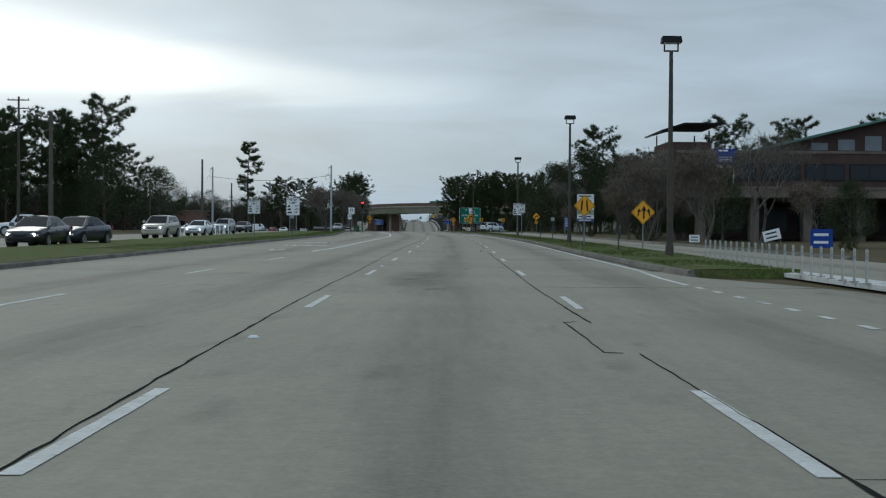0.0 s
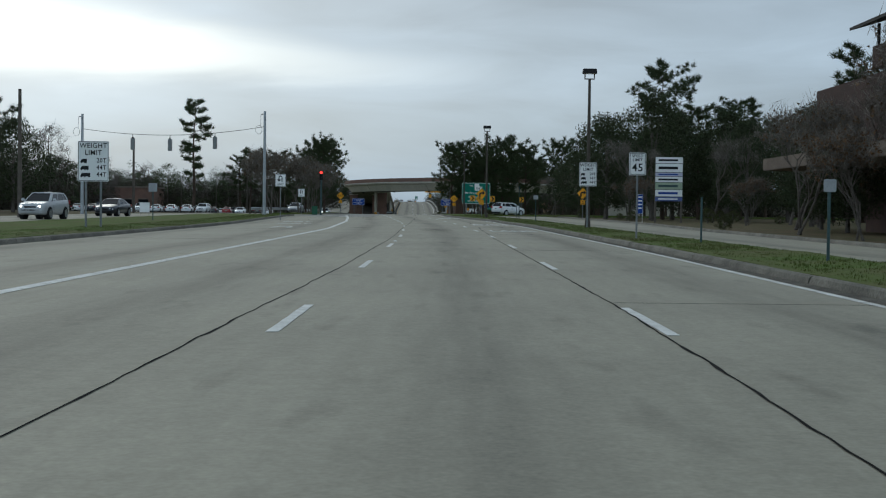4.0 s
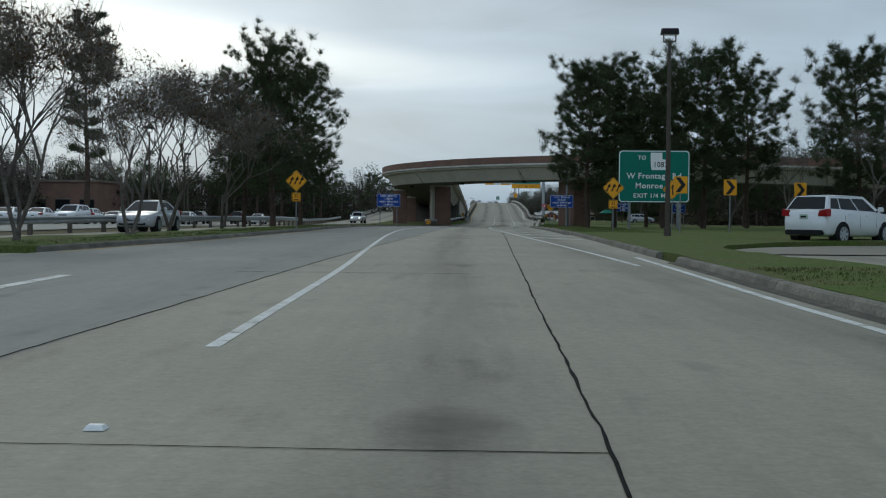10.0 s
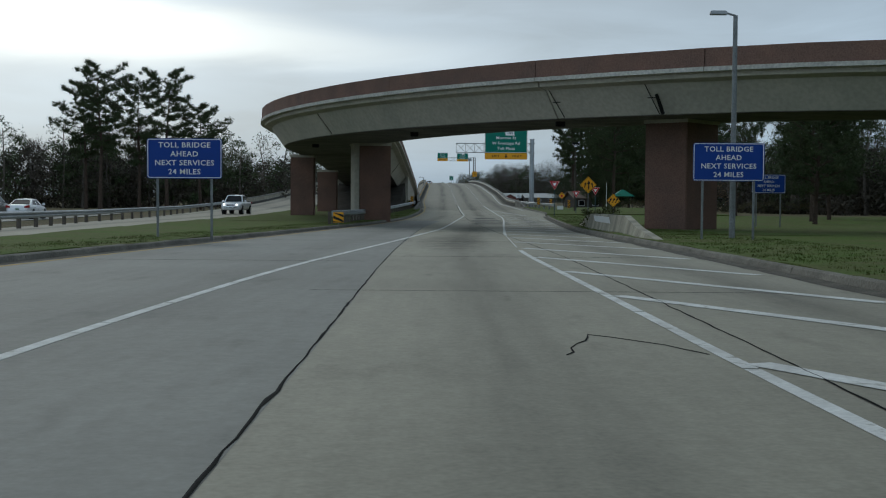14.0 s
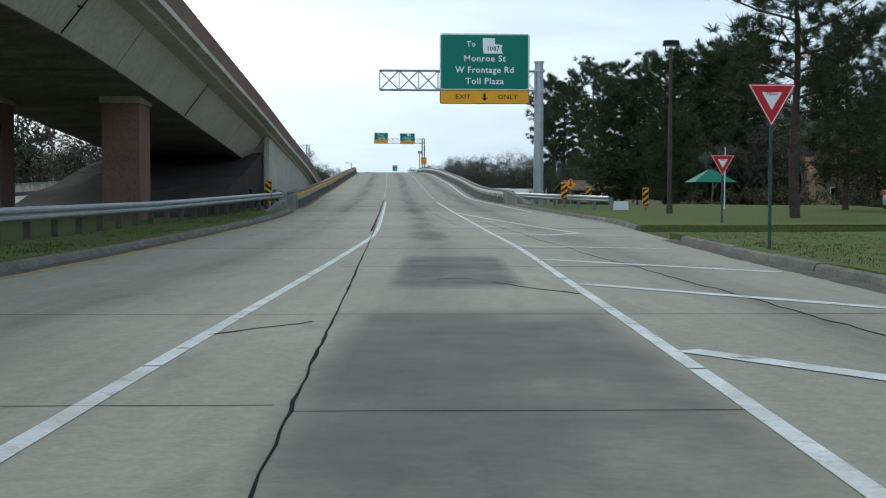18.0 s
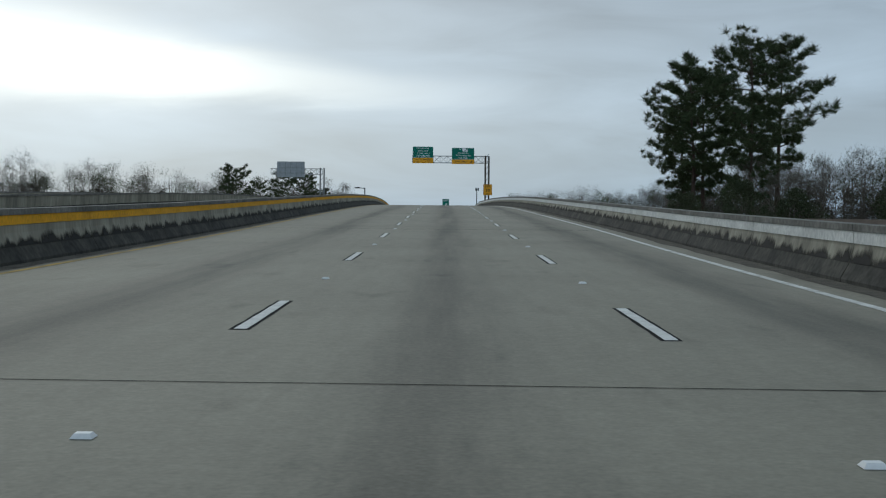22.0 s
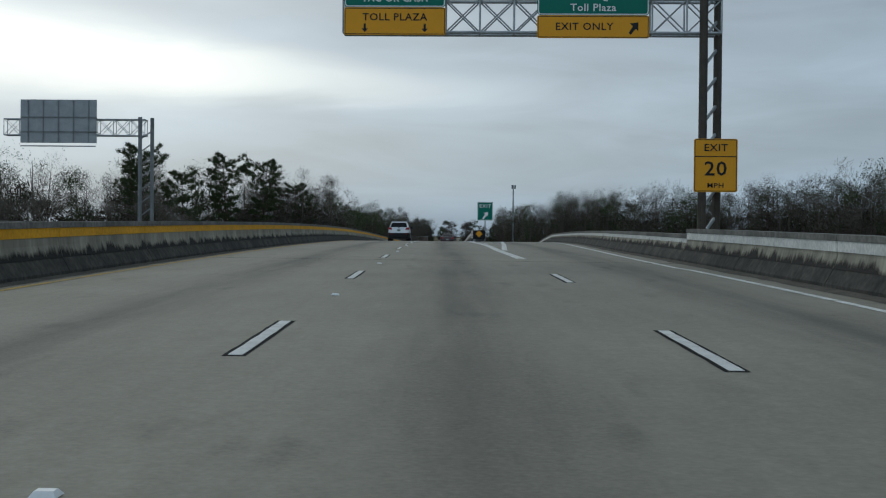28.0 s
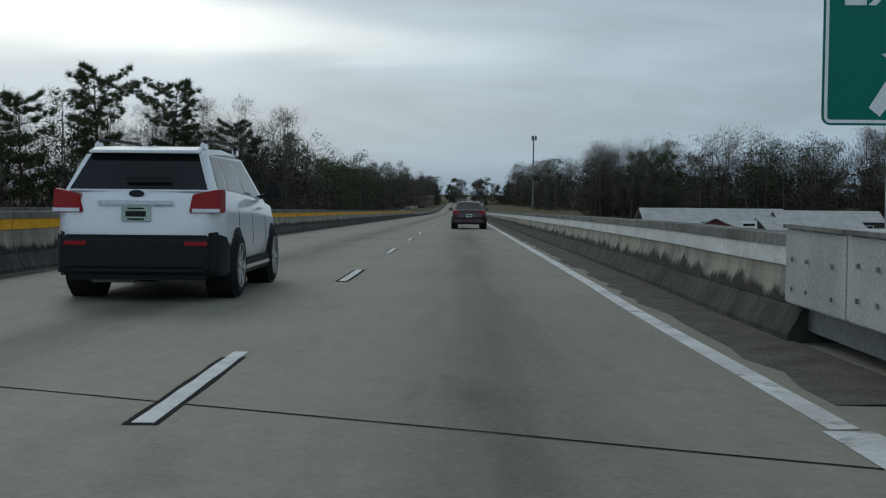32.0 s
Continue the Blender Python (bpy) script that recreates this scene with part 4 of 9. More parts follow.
barrier("barrier_ramp", RIGHT, 1, 725.1, 830, "stained concrete barrier following the exit ramp down", h=0.6, yellow=(725, 830), band=WBAND, band_label="faded white painted stripe", band_name="white_stripe", fz=ramp_z)
barrier("barrier_main_right", lambda y: GORE_L(y) + 0.8, 1, 733.2, 913.3, "stained concrete barrier beside the straight road", h=0.78, yellow=(732, 913), band=WBAND, band_label="faded white painted stripe", band_name="white_stripe")
barrier("barrier_main_far", lambda y: GORE_L(y) + 0.72, 1, 913.3, 1313.3, "distant concrete barrier", length=40, far=True)
barrier("barrier_left_far", LEFT, -1, 913.3, 1313.3, "distant concrete barrier", length=40, far=True)
barrier("barrier_oncoming_right", lambda y: ONC_R(y), 1, 479.1, 913.3, "concrete barrier of the parallel bridge", length=20, far=True)
barrier("barrier_oncoming_left", lambda y: ONC_R(y) - 9.0, -1, 479.1, 913.3, "far concrete barrier of the parallel bridge", length=20, far=True)


# ---------------- road markings, joints and cracks ----------------
def laid(y, x, fz=rz, slope=0.0, lift=0.006):
    """A pose on the road, turned along it."""
    grade = (fz(y + 1) - fz(y - 1)) / 2
    return Matrix.Translation((x, y, fz(y) + lift)) @ Matrix.Rotation(-math.atan(slope), 4, "Z") @ Matrix.Rotation(math.atan(grade), 4, "X")


def slab(w, length, h=0.006):
    g = G()
    rnd = random.Random(int(w * 1013.3 + length * 10))
    n = max(2, int(length / 0.35))
    left = [(-w / 2 + rnd.uniform(-0.006, 0.006), length * i / n, 0) for i in range(n + 1)]
    right = [(w / 2 + rnd.uniform(-0.006, 0.006), length * i / n, 0) for i in range(n + 1)]
    g.sweep([[a, b, (b[0], b[1], h), (a[0], a[1], h)] for a, b in zip(left, right)])
    return g


dash_mesh = slab(0.107, 3.0, 0.003).mesh("lane_dash", PAINT)
dark_mesh = slab(0.185, 3.1, 0.0015).mesh("dash_shadow_paint", TAR)


def dashes(f, ys, parent, dark=False, mesh=None):
    for y in ys:
        s = (f(y + 1) - f(y - 1)) / 2
        if dark:
            part("dash_border", dark_mesh, TAR, parent).matrix_basis = laid(y - 0.05, f(y), slope=s, lift=0.002)
        part("lane_dash", mesh or dash_mesh, PAINT, parent).matrix_basis = laid(y, f(y), slope=s, lift=0.004)


lineL = lambda y: LANE(y) - 1.83 + float(np.interp(y, [60, 95, 107, 120, 160, 185, 200, 215], [-0.04, -0.05, 0.05, 0.09, 0.08, 0.09, 0.15, 0.1]))
lineR = lambda y: LANE(y) + 1.83 + float(np.interp(y, [60, 71, 80, 92, 107, 118, 160, 185, 198, 211, 480, 500], [0.0, 0.09, -0.06, -0.07, 0.0, 0.02, -0.1, -0.16, -0.05, 0.0, 0.0, 0.03]))
dash_south = [float(np.interp(k, [-6, 0, 8, 13, 14], [-0.3, 69.3, 162.1, 218.6, 230])) for k in range(-6, 15)]
dashes(lineL, dash_south, road)
dashes(lineR, dash_south, road)
dashes(lambda y: LANE(y) - float(np.interp(y, [75, 95], [6.15, 5.85])), [y for y in dash_south if y < 108], road)
dash_north = [float(np.interp(k, [0, 3, 8, 13, 16, 19, 21], [489.1, 524.2, 580.6, 637.7, 672.5, 706.6, 729.1])) for k in range(21)]
dashes(lambda y: LANE(y) - 1.82, dash_north, bridge_road, dark=True)
dashes(lineR, [y - 0.6 for y in dash_north if y < 652], bridge_road, dark=True)
dashes(lambda y: LANE(y) - 1.87, [729.1 + 11.2 * k for k in range(0, 22)], main_road, dark=True)


def painted_line(name, f, y0, y1, w, material, parent, fz=rz, cut=6.1, lift=0.006):
    """A painted line in lengths between the slab joints."""
    y = y0
    while y < y1 - 0.2:
        e = min(y + cut, y1)
        strip(name, lambda v: f(v) - w / 2, lambda v: f(v) + w / 2, y + 0.03, e - 0.03, lambda v: fz(v) + lift, material, 1.5, 0.003, None, 1, parent)
        y = e


painted_line("solid_line", SOLIDL, 105.7, 251, 0.21, PAINT, road)
painted_line("solid_line", lambda y: SOLIDL2(y) + 0.12 * min(max((y - 400) / 40, 0), 1), 241, 480.6, 0.125, PAINT, road, cut=4.6)
painted_line("solid_line", SOLIDR, 256.4, 344.0, 0.12, PAINT, road, cut=4.6)
painted_line("solid_line", SOLIDR, 346.0, 360.0, 0.03, PAINT, road, cut=2.3)
painted_line("solid_line", SOLIDR, 360.4, 480.6, 0.12, PAINT, road, cut=4.6)
painted_line("edge_line", lambda y: float(np.interp(y, [76, 79.8, 84.5, 89.8, 96.7, 104], [5.2, 5.3, 5.64, 5.77, 5.9, RIGHT(104) - 0.28])) if y < 104 else RIGHT(y) - 0.28, 76.6, 214, 0.12, PAINT, road)
painted_line("edge_line", lambda y: RIGHT(y) - 0.45, 226, 260.9, 0.13, PAINT, road)
painted_line("edge_line", lambda y: LEFT(y) + 0.35, 260.9, 464.9, 0.11, PAINTY, road, cut=9)
painted_line("edge_line", lambda y: LEFT(y) + 0.5, 464.9, 729.2, 0.12, PAINTY, bridge_road, cut=9)
painted_line("edge_line", lambda y: RIGHT(y) - 0.8 if y < 655 else RAMP_R(y), 460.8, 729.2, 0.13, PAINT, bridge_road, cut=9)
painted_line("gore_line", GORE_L, 661.0, 729.2, 0.26, PAINT, bridge_road, cut=7)
painted_line("gore_line", GORE_R, 671.5, 729.2, 0.2, PAINT, bridge_road, cut=7)
painted_line("edge_line", GORE_L, 729.2, 1013.3, 0.16, PAINT, main_road, cut=20)
painted_line("edge_line", RAMP_R, 729.2, 800, 0.13, PAINT, ramp_road, fz=ramp_z, cut=9)
painted_line("edge_line", GORE_R, 729.2, 800, 0.15, PAINT, ramp_road, fz=ramp_z, cut=9)


def bar_line(name, x0, y0, x1, y1, w, parent, material=PAINT, lift=0.0055):
    """A straight painted bar from point to point across the road."""
    d = Vector((x1 - x0, y1 - y0, 0))
    s = Vector((-d.y, d.x, 0)).normalized() * w / 2
    n = max(1, int(d.length / 1.2))
    g = G()
    rings = []
    for i in range(n + 1):
        p = Vector((x0, y0, 0)) + d * i / n
        a, b = p + s, p - s
        rings.append([(a.x, a.y, rz(a.y) + lift), (b.x, b.y, rz(b.y) + lift), (b.x, b.y, rz(b.y) + lift + 0.002), (a.x, a.y, rz(a.y) + lift + 0.002)])
    g.sweep(rings)
    return part(name, g, material, parent)


for y in [283.8, 291.8, 299.7, 307.2, 314.4, 321.1, 327.7, 333.4, 339.3, 345.3, 351.4, 357, 362.8, 369, 375.5, 382, 388.3, 394.6, 401, 407.4, 414.5, 420.7, 426.4]:
    x0 = SOLIDR(y)
    x1 = min(RIGHT(y - 4) - 0.35, x0 + 3.3)
    bar_line("hatch_bar", x0 + 0.12, y, x1, y - (x1 - x0) * float(np.interp(y, [340, 362, 407, 421, 427], [2.0, 1.75, 1.5, 1.1, 0.4])), 0.24, road)
for y, w in ((434.6, 1.5), (440.9, 1.5), (447, 0.9)):
    bar_line("hatch_bar", SOLIDR(y) + 0.1, y, SOLIDR(y) + w, y - 0.9, 0.2, road)
bar_line("hatch_bar", 3.6, 433.1, 4.8, 434.9, 0.22, road)
painted_line("solid_line", lambda y: 4.8 - (y - 434.9) * 0.102, 434.9, 460.5, 0.13, PAINT, road, cut=7)
for y, dip in ((681.6, 0.5), (686.4, 0.6), (691.75, 0.9), (696.5, 0.9), (702.05, 1.2), (707.5, 1.4), (712.9, 1.45), (717.6, 1.0), (722.6, 1.2)):
    xa, xb = GORE_L(y) + 0.15, GORE_R(y - 0.4) - 0.1
    if xb - xa > 0.25:
        xm = xa + (xb - xa) * 0.53
        bar_line("hatch_bar", xa, y, xm, y - dip, 0.22, bridge_road)
        bar_line("hatch_bar", xm, y - dip, xb, y - dip * 0.55, 0.22, bridge_road)
# dotted line by the side turning
for k in range(11):
    y = 75.7 - k * 1.52
    bar_line("dotted_mark", 5.22 - 0.014 * k, y, 5.21 - 0.014 * k, y - 0.55, 0.12, road)
for (xa, ya), (xb, yb) in (((-6.0, 237.0), (-6.62, 240.4)), ((-6.6, 240.2), (-7.72, 244.6)), ((-7.66, 244.4), (-8.9, 247.6))):
    bar_line("turning_curve", xa, ya, xb, yb, 0.3, road, lift=0.0065)


def road_word(text, x, y, w, length, parent):
    ob = word(text, 1.0, PAINT, parent, (0, 0, 0), "painted_word", flat=True)
    me = ob.data
    xs = [v.co.x for v in me.vertices]
    ys = [v.co.y for v in me.vertices]
    sx, sy = w / (max(xs) - min(xs)), length / (max(ys) - min(ys))
    me.transform(Matrix.Diagonal((sx, sy, 1, 1)))
    ob.matrix_basis = laid(y, x, lift=0.006)
    return ob


road_word("LANE", 5.5, 174.6, 2.1, 2.6, road)
road_word("ENDS", 5.45, 193.4, 2.1, 3.0, road)
road_word("U", -6.6, 107.8, 0.55, 2.6, road)
road_word("TURN", -6.35, 118.3, 2.3, 2.6, road)
road_word("ONLY", -6.3, 128.3, 1.9, 2.6, road)
road_word("ONLY", -6.5, 191.2, 1.9, 2.6, road)
road_word("ONLY", -7.2, 200.0, 1.9, 2.4, road)


def arrow_mark(x, y, pts, parent):
    g = G()
    n = len(pts)
    vs = [(x + a, y + b, rz(y + b) + 0.006) for a, b in pts] + [(x + a, y + b, rz(y + b) + 0.011) for a, b in pts]
    g.add(vs, [tuple(range(n, 2 * n))] + [(i, (i + 1) % n, (i + 1) % n + n, i + n) for i in range(n)])
    return part("painted_arrow", g, PAINT, parent)


arrow_mark(3.52, 228.8, [(-1.0, 2.5), (-0.55, -0.2), (-0.35, 0.6), (0.66, -2.3), (0.86, -2.2), (-0.05, 1.1), (0.45, 0.9)], road)
ut = [(-0.45, -1.6), (-0.3, -1.6), (-0.3, 0.5), (-0.1, 1.2), (0.1, 1.2), (0.3, 0.5), (0.3, -0.6), (0.15, -0.6), (0.38, -1.6), (0.62, -0.6), (0.47, -0.6), (0.47, 0.8), (0.2, 1.6), (-0.2, 1.6), (-0.45, 0.8)]
arrow_mark(-5.77, 179.2, [(-a, b) for a, b in ut][::-1], road)


def joint(f, y0, y1, parent, w=0.035, wob=0.05, seed=0, step=0.3, fz=rz):
    """A sealed crack along the road, a little crooked."""
    n = int((y1 - y0) / step)
    vs, fs = [], []
    for i in range(n + 1):
        y = y0 + (y1 - y0) * i / n
        x = f(y) + 0.3 * wob * noise.noise((y * 0.25, seed * 7.7, 0)) + 0.3 * wob * noise.noise((y * 1.7, seed * 3.1, 5)) + 0.016 * noise.noise((y * 6.1, seed * 1.3, 9))
        ww = w * (0.26 + 0.9 * abs(noise.noise((y * 0.9, seed, 2))) + 0.35 * abs(noise.noise((y * 5.0, seed, 4))))
        vs += [(x - ww / 2, y, fz(y) + 0.0045), (x + ww / 2, y, fz(y) + 0.0045), (x, y, fz(y) + 0.009)]
        if i:
            o = 3 * (i - 1)
            fs += [(o, o + 2, o + 5, o + 3), (o + 2, o + 1, o + 4, o + 5)]
    me = bpy.data.meshes.new("sealed_joint")
    me.from_pydata(vs, [], fs)
    me.materials.append(TAR)
    return part("sealed_joint", me, TAR, parent)


CRACKL = smooth([(39.1, -1.95), (63.1, -1.95), (73.2, -1.87), (84, -1.64), (93.7, -1.48), (98.9, -1.4), (109.3, -1.14), (119.5, -0.86), (138.5, -0.26), (159.6, 0.18), (177, 0.24), (184.7, 0.27), (190.8, 0.35), (196.1, 0.45), (200.9, 0.49), (211.0, 0.48), (216.1, 0.62), (219.1, 0.58), (238, 0.68), (244, 0.6), (256.4, 0.5), (266, 0.42), (285, 0.3), (296.6, 0.17), (300, 0.14), (306.8, -0.07), (309.4, -0.23), (313, -0.38), (325, -0.3), (339.4, -0.21), (344.5, -0.3), (350.5, -0.36), (358.6, -0.5), (380, -0.85), (402.9, -1.09), (411, -1.14), (430, -1.26), (449, -1.42)], 1.5)
CRACKR = smooth([(39.1, 1.9), (61.1, 1.93), (73.2, 2.05), (77.5, 2.12), (83, 2.26), (105.3, 2.76), (130.5, 3.5), (159.6, 3.82), (179, 4.2), (183, 4.32), (187.8, 4.36), (204, 4.55), (222, 4.42), (227, 4.32)], 1.2)
joint(CRACKL, 30, 64, road, 0.05, 0.06, 1)
joint(CRACKL, 64, 180, road, 0.045, 0.1, 2)
joint(CRACKL, 180, 318, road, 0.05, 0.05, 3)
joint(CRACKL, 318, 449, road, 0.045, 0.05, 11)
joint(CRACKR, 30, 63.2, road, 0.05, 0.05, 4)
joint(lambda y: 1.65 + (y - 63.2) * 0.01, 63.3, 66.9, road, 0.045, 0.03, 5)
joint(CRACKR, 66.8, 106.1, road, 0.05, 0.06, 6)
joint(lambda y: 2.5 + (y - 106.2) * 0.045, 106.2, 109.9, road, 0.045, 0.03, 7)
joint(CRACKR, 109.8, 228, road, 0.05, 0.06, 8)
LANE_JOINT = smooth([(215, -3.75), (230, -3.7), (242.6, -3.52), (248.2, -3.64), (261, -3.68), (276, -3.58), (283, -3.52), (298, -3.6), (304, -3.68), (322, -3.86), (340, -4.13), (355, -4.2), (378, -4.15)], 6)
joint(LANE_JOINT, 219, 378.5, road, 0.045, 0.05, 9)
joint(lambda y: 3.3 - (y - 420) * 0.02, 405, 449, road, 0.04, 0.3, 13)
joint(lambda y: SOLIDL2(y) - 0.06, 435.9, 485.1, road, 0.13, 0.02, 14)


def cross_joint(y, x0, x1, parent, w=0.03, seed=0, skew=0.0):
    g = G()
    n = max(2, int((x1 - x0) / 0.3))
    rings = []
    for i in range(n + 1):
        x = x0 + (x1 - x0) * i / n
        yy = y + skew * (x - x0) + 0.02 * noise.noise((x * 0.8, y, seed))
        ww = w * (0.35 + 0.6 * abs(noise.noise((x * 1.3, y, seed + 3))))
        rings.append([(x, yy - ww / 2, rz(yy) + 0.004), (x, yy + ww / 2, rz(yy) + 0.004), (x, yy, rz(yy) + 0.0065)])
    g.sweep(rings)
    return part("cross_joint", g, TAR, parent)


rnd = random.Random(7)
for y in np.arange(58.0, 250, 18.3):
    cross_joint(float(y) + rnd.uniform(-1, 1), CRACKR(float(y)) + 0.02, right_edge(float(y)), road, rnd.uniform(0.012, 0.02), 1)
    cross_joint(float(y) + 7, LEFT(float(y)), LEFT(float(y)) + rnd.uniform(2, 5), road, 0.012, 2)
for y, x0, x1, w in ((228.6, -9, -3.74, 0.05), (236.9, -9, 0.68, 0.026), (252.6, -4.5, -0.4, 0.02), (279.5, -10.5, -0.7, 0.026), (298.9, -11, -4.4, 0.03), (311.6, -11.5, -4.5, 0.06), (328.4, -4.6, 1.5, 0.02), (351.4, -4.7, 1.6, 0.028), (336.9, -11, -4.5, 0.02), (339.4, -4.1, 1.6, 0.025), (367.8, -9, -1, 0.02), (398.8, -1.5, 1.0, 0.02), (405.0, -6.7, -1.2, 0.024), (404.8, -1.1, 1.4, 0.02), (410.3, -6.5, 4.5, 0.018), (418.5, -1.5, 4.8, 0.02), (425.1, -6, 5.5, 0.022), (431.8, -1.6, 5.8, 0.02), (439, -6, 6.5, 0.02), (457.6, -6.1, 6.5, 0.02), (471.0, -6.3, 6, 0.012), (176.5, 4.0, 6.6, 0.05), (192.8, 3.9, 6.6, 0.045), (199.5, -10, -5, 0.05)):
    cross_joint(y, x0, x1, road if y < 460.7 else bridge_road, w, 3)
for y, w in ((487.1, 0.015), (497.6, 0.035), (531.1, 0.03), (556, 0.03), (588.6, 0.03), (622.9, 0.055), (659.7, 0.05), (695.1, 0.055)):
    cross_joint(y + 0.2, LEFT(y) + 0.05, (RIGHT(y) if y < 725 else GORE_L(y) + 0.5) - 0.1, bridge_road if y < 729 else main_road, w, 4, -0.12 if y > 600 else -0.03)
cross_joint(731.8, LEFT(731) + 0.05, GORE_L(729) + 0.3, main_road, 0.05, 4, -0.42)
for y in (765.3, 803.3, 839.3, 875.3):
    cross_joint(y, LEFT(y) + 0.05, GORE_L(y) + 0.6, main_road, 0.06, 4, -0.03)


def crack(points, parent, w=0.03, seed=1):
    """A wandering crack through the points given."""
    r2 = random.Random(seed)
    pts = []
    for (xa, ya), (xb, yb) in zip(points[:-1], points[1:]):
        n = max(2, int(math.hypot(xb - xa, yb - ya) / 0.25))
        for i in range(n):
            pts.append((xa + (xb - xa) * i / n + r2.uniform(-0.04, 0.04), ya + (yb - ya) * i / n + r2.uniform(-0.06, 0.06)))
    g = G()
    rings = []
    for i, (x, y) in enumerate(pts):
        ww = w * r2.uniform(0.4, 1.3)
        rings.append([(x - ww, y, rz(y) + 0.004), (x + ww, y, rz(y) + 0.004), (x, y + 0.01, rz(y) + 0.009)])
    g.sweep(rings)
    return part("crack", g, TAR, parent, "open crack in the concrete")


for k, (xa, xb, y) in enumerate(((1.65, 2.02, 63.25), (1.7, 1.98, 66.85), (2.5, 2.84, 106.15), (2.66, 2.92, 109.85))):
    crack([(xa, y), (xb, y + 0.03)], road, 0.02, 40 + k)
crack([(-0.45, 486.3), (-0.15, 483.5), (-0.04, 480.5), (-0.02, 477.7), (-0.34, 474.5)], bridge_road, 0.012, 1)
crack([(0.89, 473.0), (0.92, 471.8), (0.78, 468.7)], bridge_road, 0.012, 2)
crack([(1.18, 468.3), (1.06, 467.0), (0.88, 466.1), (0.92, 464.7), (1.08, 463.7), (1.08, 462.8), (0.89, 462.7)], bridge_road, 0.012, 3)
crack([(0.34, 462.8), (0.47, 461.6), (0.58, 460.8), (0.71, 460.2)], road, 0.011, 4)
crack([(1.03, 458.5), (1.24, 456.4), (1.25, 454.8), (1.20, 452.8), (1.24, 451.7), (1.31, 450.5), (1.46, 449.9), (1.47, 449.1), (1.44, 448.6), (1.5, 446.6)], road, 0.008, 5)
crack([(1.39, 444.3), (1.63, 443.1), (1.78, 442.1)], road, 0.009, 7)
crack([(0.7, 414.9), (1.2, 413.6), (1.75, 412.6)], road, 0.014, 10)
crack([(-1.3, 409.6), (-2.2, 408.3)], road, 0.012, 11)
crack([(-1.9, 321.5), (-1.55, 323.0), (-1.0, 322.2), (-0.75, 321.4)], road, 0.008, 12)
crack([(-5.9, 484.0), (-4.9, 484.4), (-4.3, 485.8)], bridge_road, 0.012, 8)
crack([(0.0, 415.4), (0.8, 415.7)], road, 0.012, 9)

stud_mesh = G().box((0, 0, 0.012), (0.11, 0.10, 0.024), top=(0.7, 0.55)).mesh("road_stud", WHITE)
for k in range(13):
    for f in (lineL, lineR):
        y = dash_north[k] + (6.7 if f is lineL else 6.2)
        if f is lineR and y > 652.1:
            continue
        part("road_stud", stud_mesh, WHITE, bridge_road, "white reflective road stud").matrix_basis = laid(y, f(y), lift=0.004)
for k in range(13, 20):
    y = dash_north[k] + 7.1
    if y < 729.2:
        part("road_stud", stud_mesh, WHITE, bridge_road).matrix_basis = laid(y, lineL(y) + 0.05, lift=0.004)
for y in (64.63, 86.8, 156, 203, 237.3):
    part("road_stud", stud_mesh, WHITE, road).matrix_basis = laid(y, lineL(y), lift=0.004)
for y in (706.68, 708.73, 710.59, 714.06, 689.3, 691.1):
    part("road_stud", stud_mesh, WHITE, bridge_road).matrix_basis = laid(y, GORE_L(y) + 0.25, lift=0.004)


def gutter(f, side, y0, y1, parent, w=0.32, seed=0):
    """Grit and dirt gathered against a barrier, ragged along its inner edge."""
    n = int((y1 - y0) / 0.7)
    vs, fs = [], []
    for i in range(n + 1):
        y = y0 + (y1 - y0) * i / n
        ww = w * (1.0 + 0.25 * noise.noise((y * 0.35, seed, 0)) + 0.3 * noise.noise((y * 1.6, seed, 4)))
        x = f(y)
        vs += [(x + side * 0.06, y, rz(y) + 0.022), (x - side * ww * 0.5, y, rz(y) + 0.014), (x - side * ww, y, rz(y) + 0.004)]
        if i:
            o = 3 * (i - 1)
            fs += [(o, o + 1, o + 4, o + 3), (o + 1, o + 2, o + 5, o + 4)]
    me = bpy.data.meshes.new("gutter_grit")
    me.from_pydata(vs, [], fs)
    me.materials.append(GRIT)
    return part("gutter_grit", me, GRIT, parent, "dark grit along the barrier foot")


GRIT = mat("gutter_grit", (0.075, 0.068, 0.055), 0.95, vary=0.4, scale=2.5, fine=40, bump=0.6, col2=(0.13, 0.118, 0.095))
gutter(RIGHT, 1, 478, 724, bridge_road, 0.34, 1)
gutter(LEFT, -1, 467, 729, bridge_road, 0.28, 2)
gutter(LEFT, -1, 729.5, 913, main_road, 0.28, 3)
gutter(lambda y: GORE_L(y) + 0.8, 1, 730, 913, main_road, 0.58, 4)
gutter(LEFT, -1, 262, 462, road, 0.22, 5)
gutter(RIGHT, 1, 290, 430, road, 0.3, 6)
gutter(right_edge, 1, 84, 258, road, 0.18, 7)
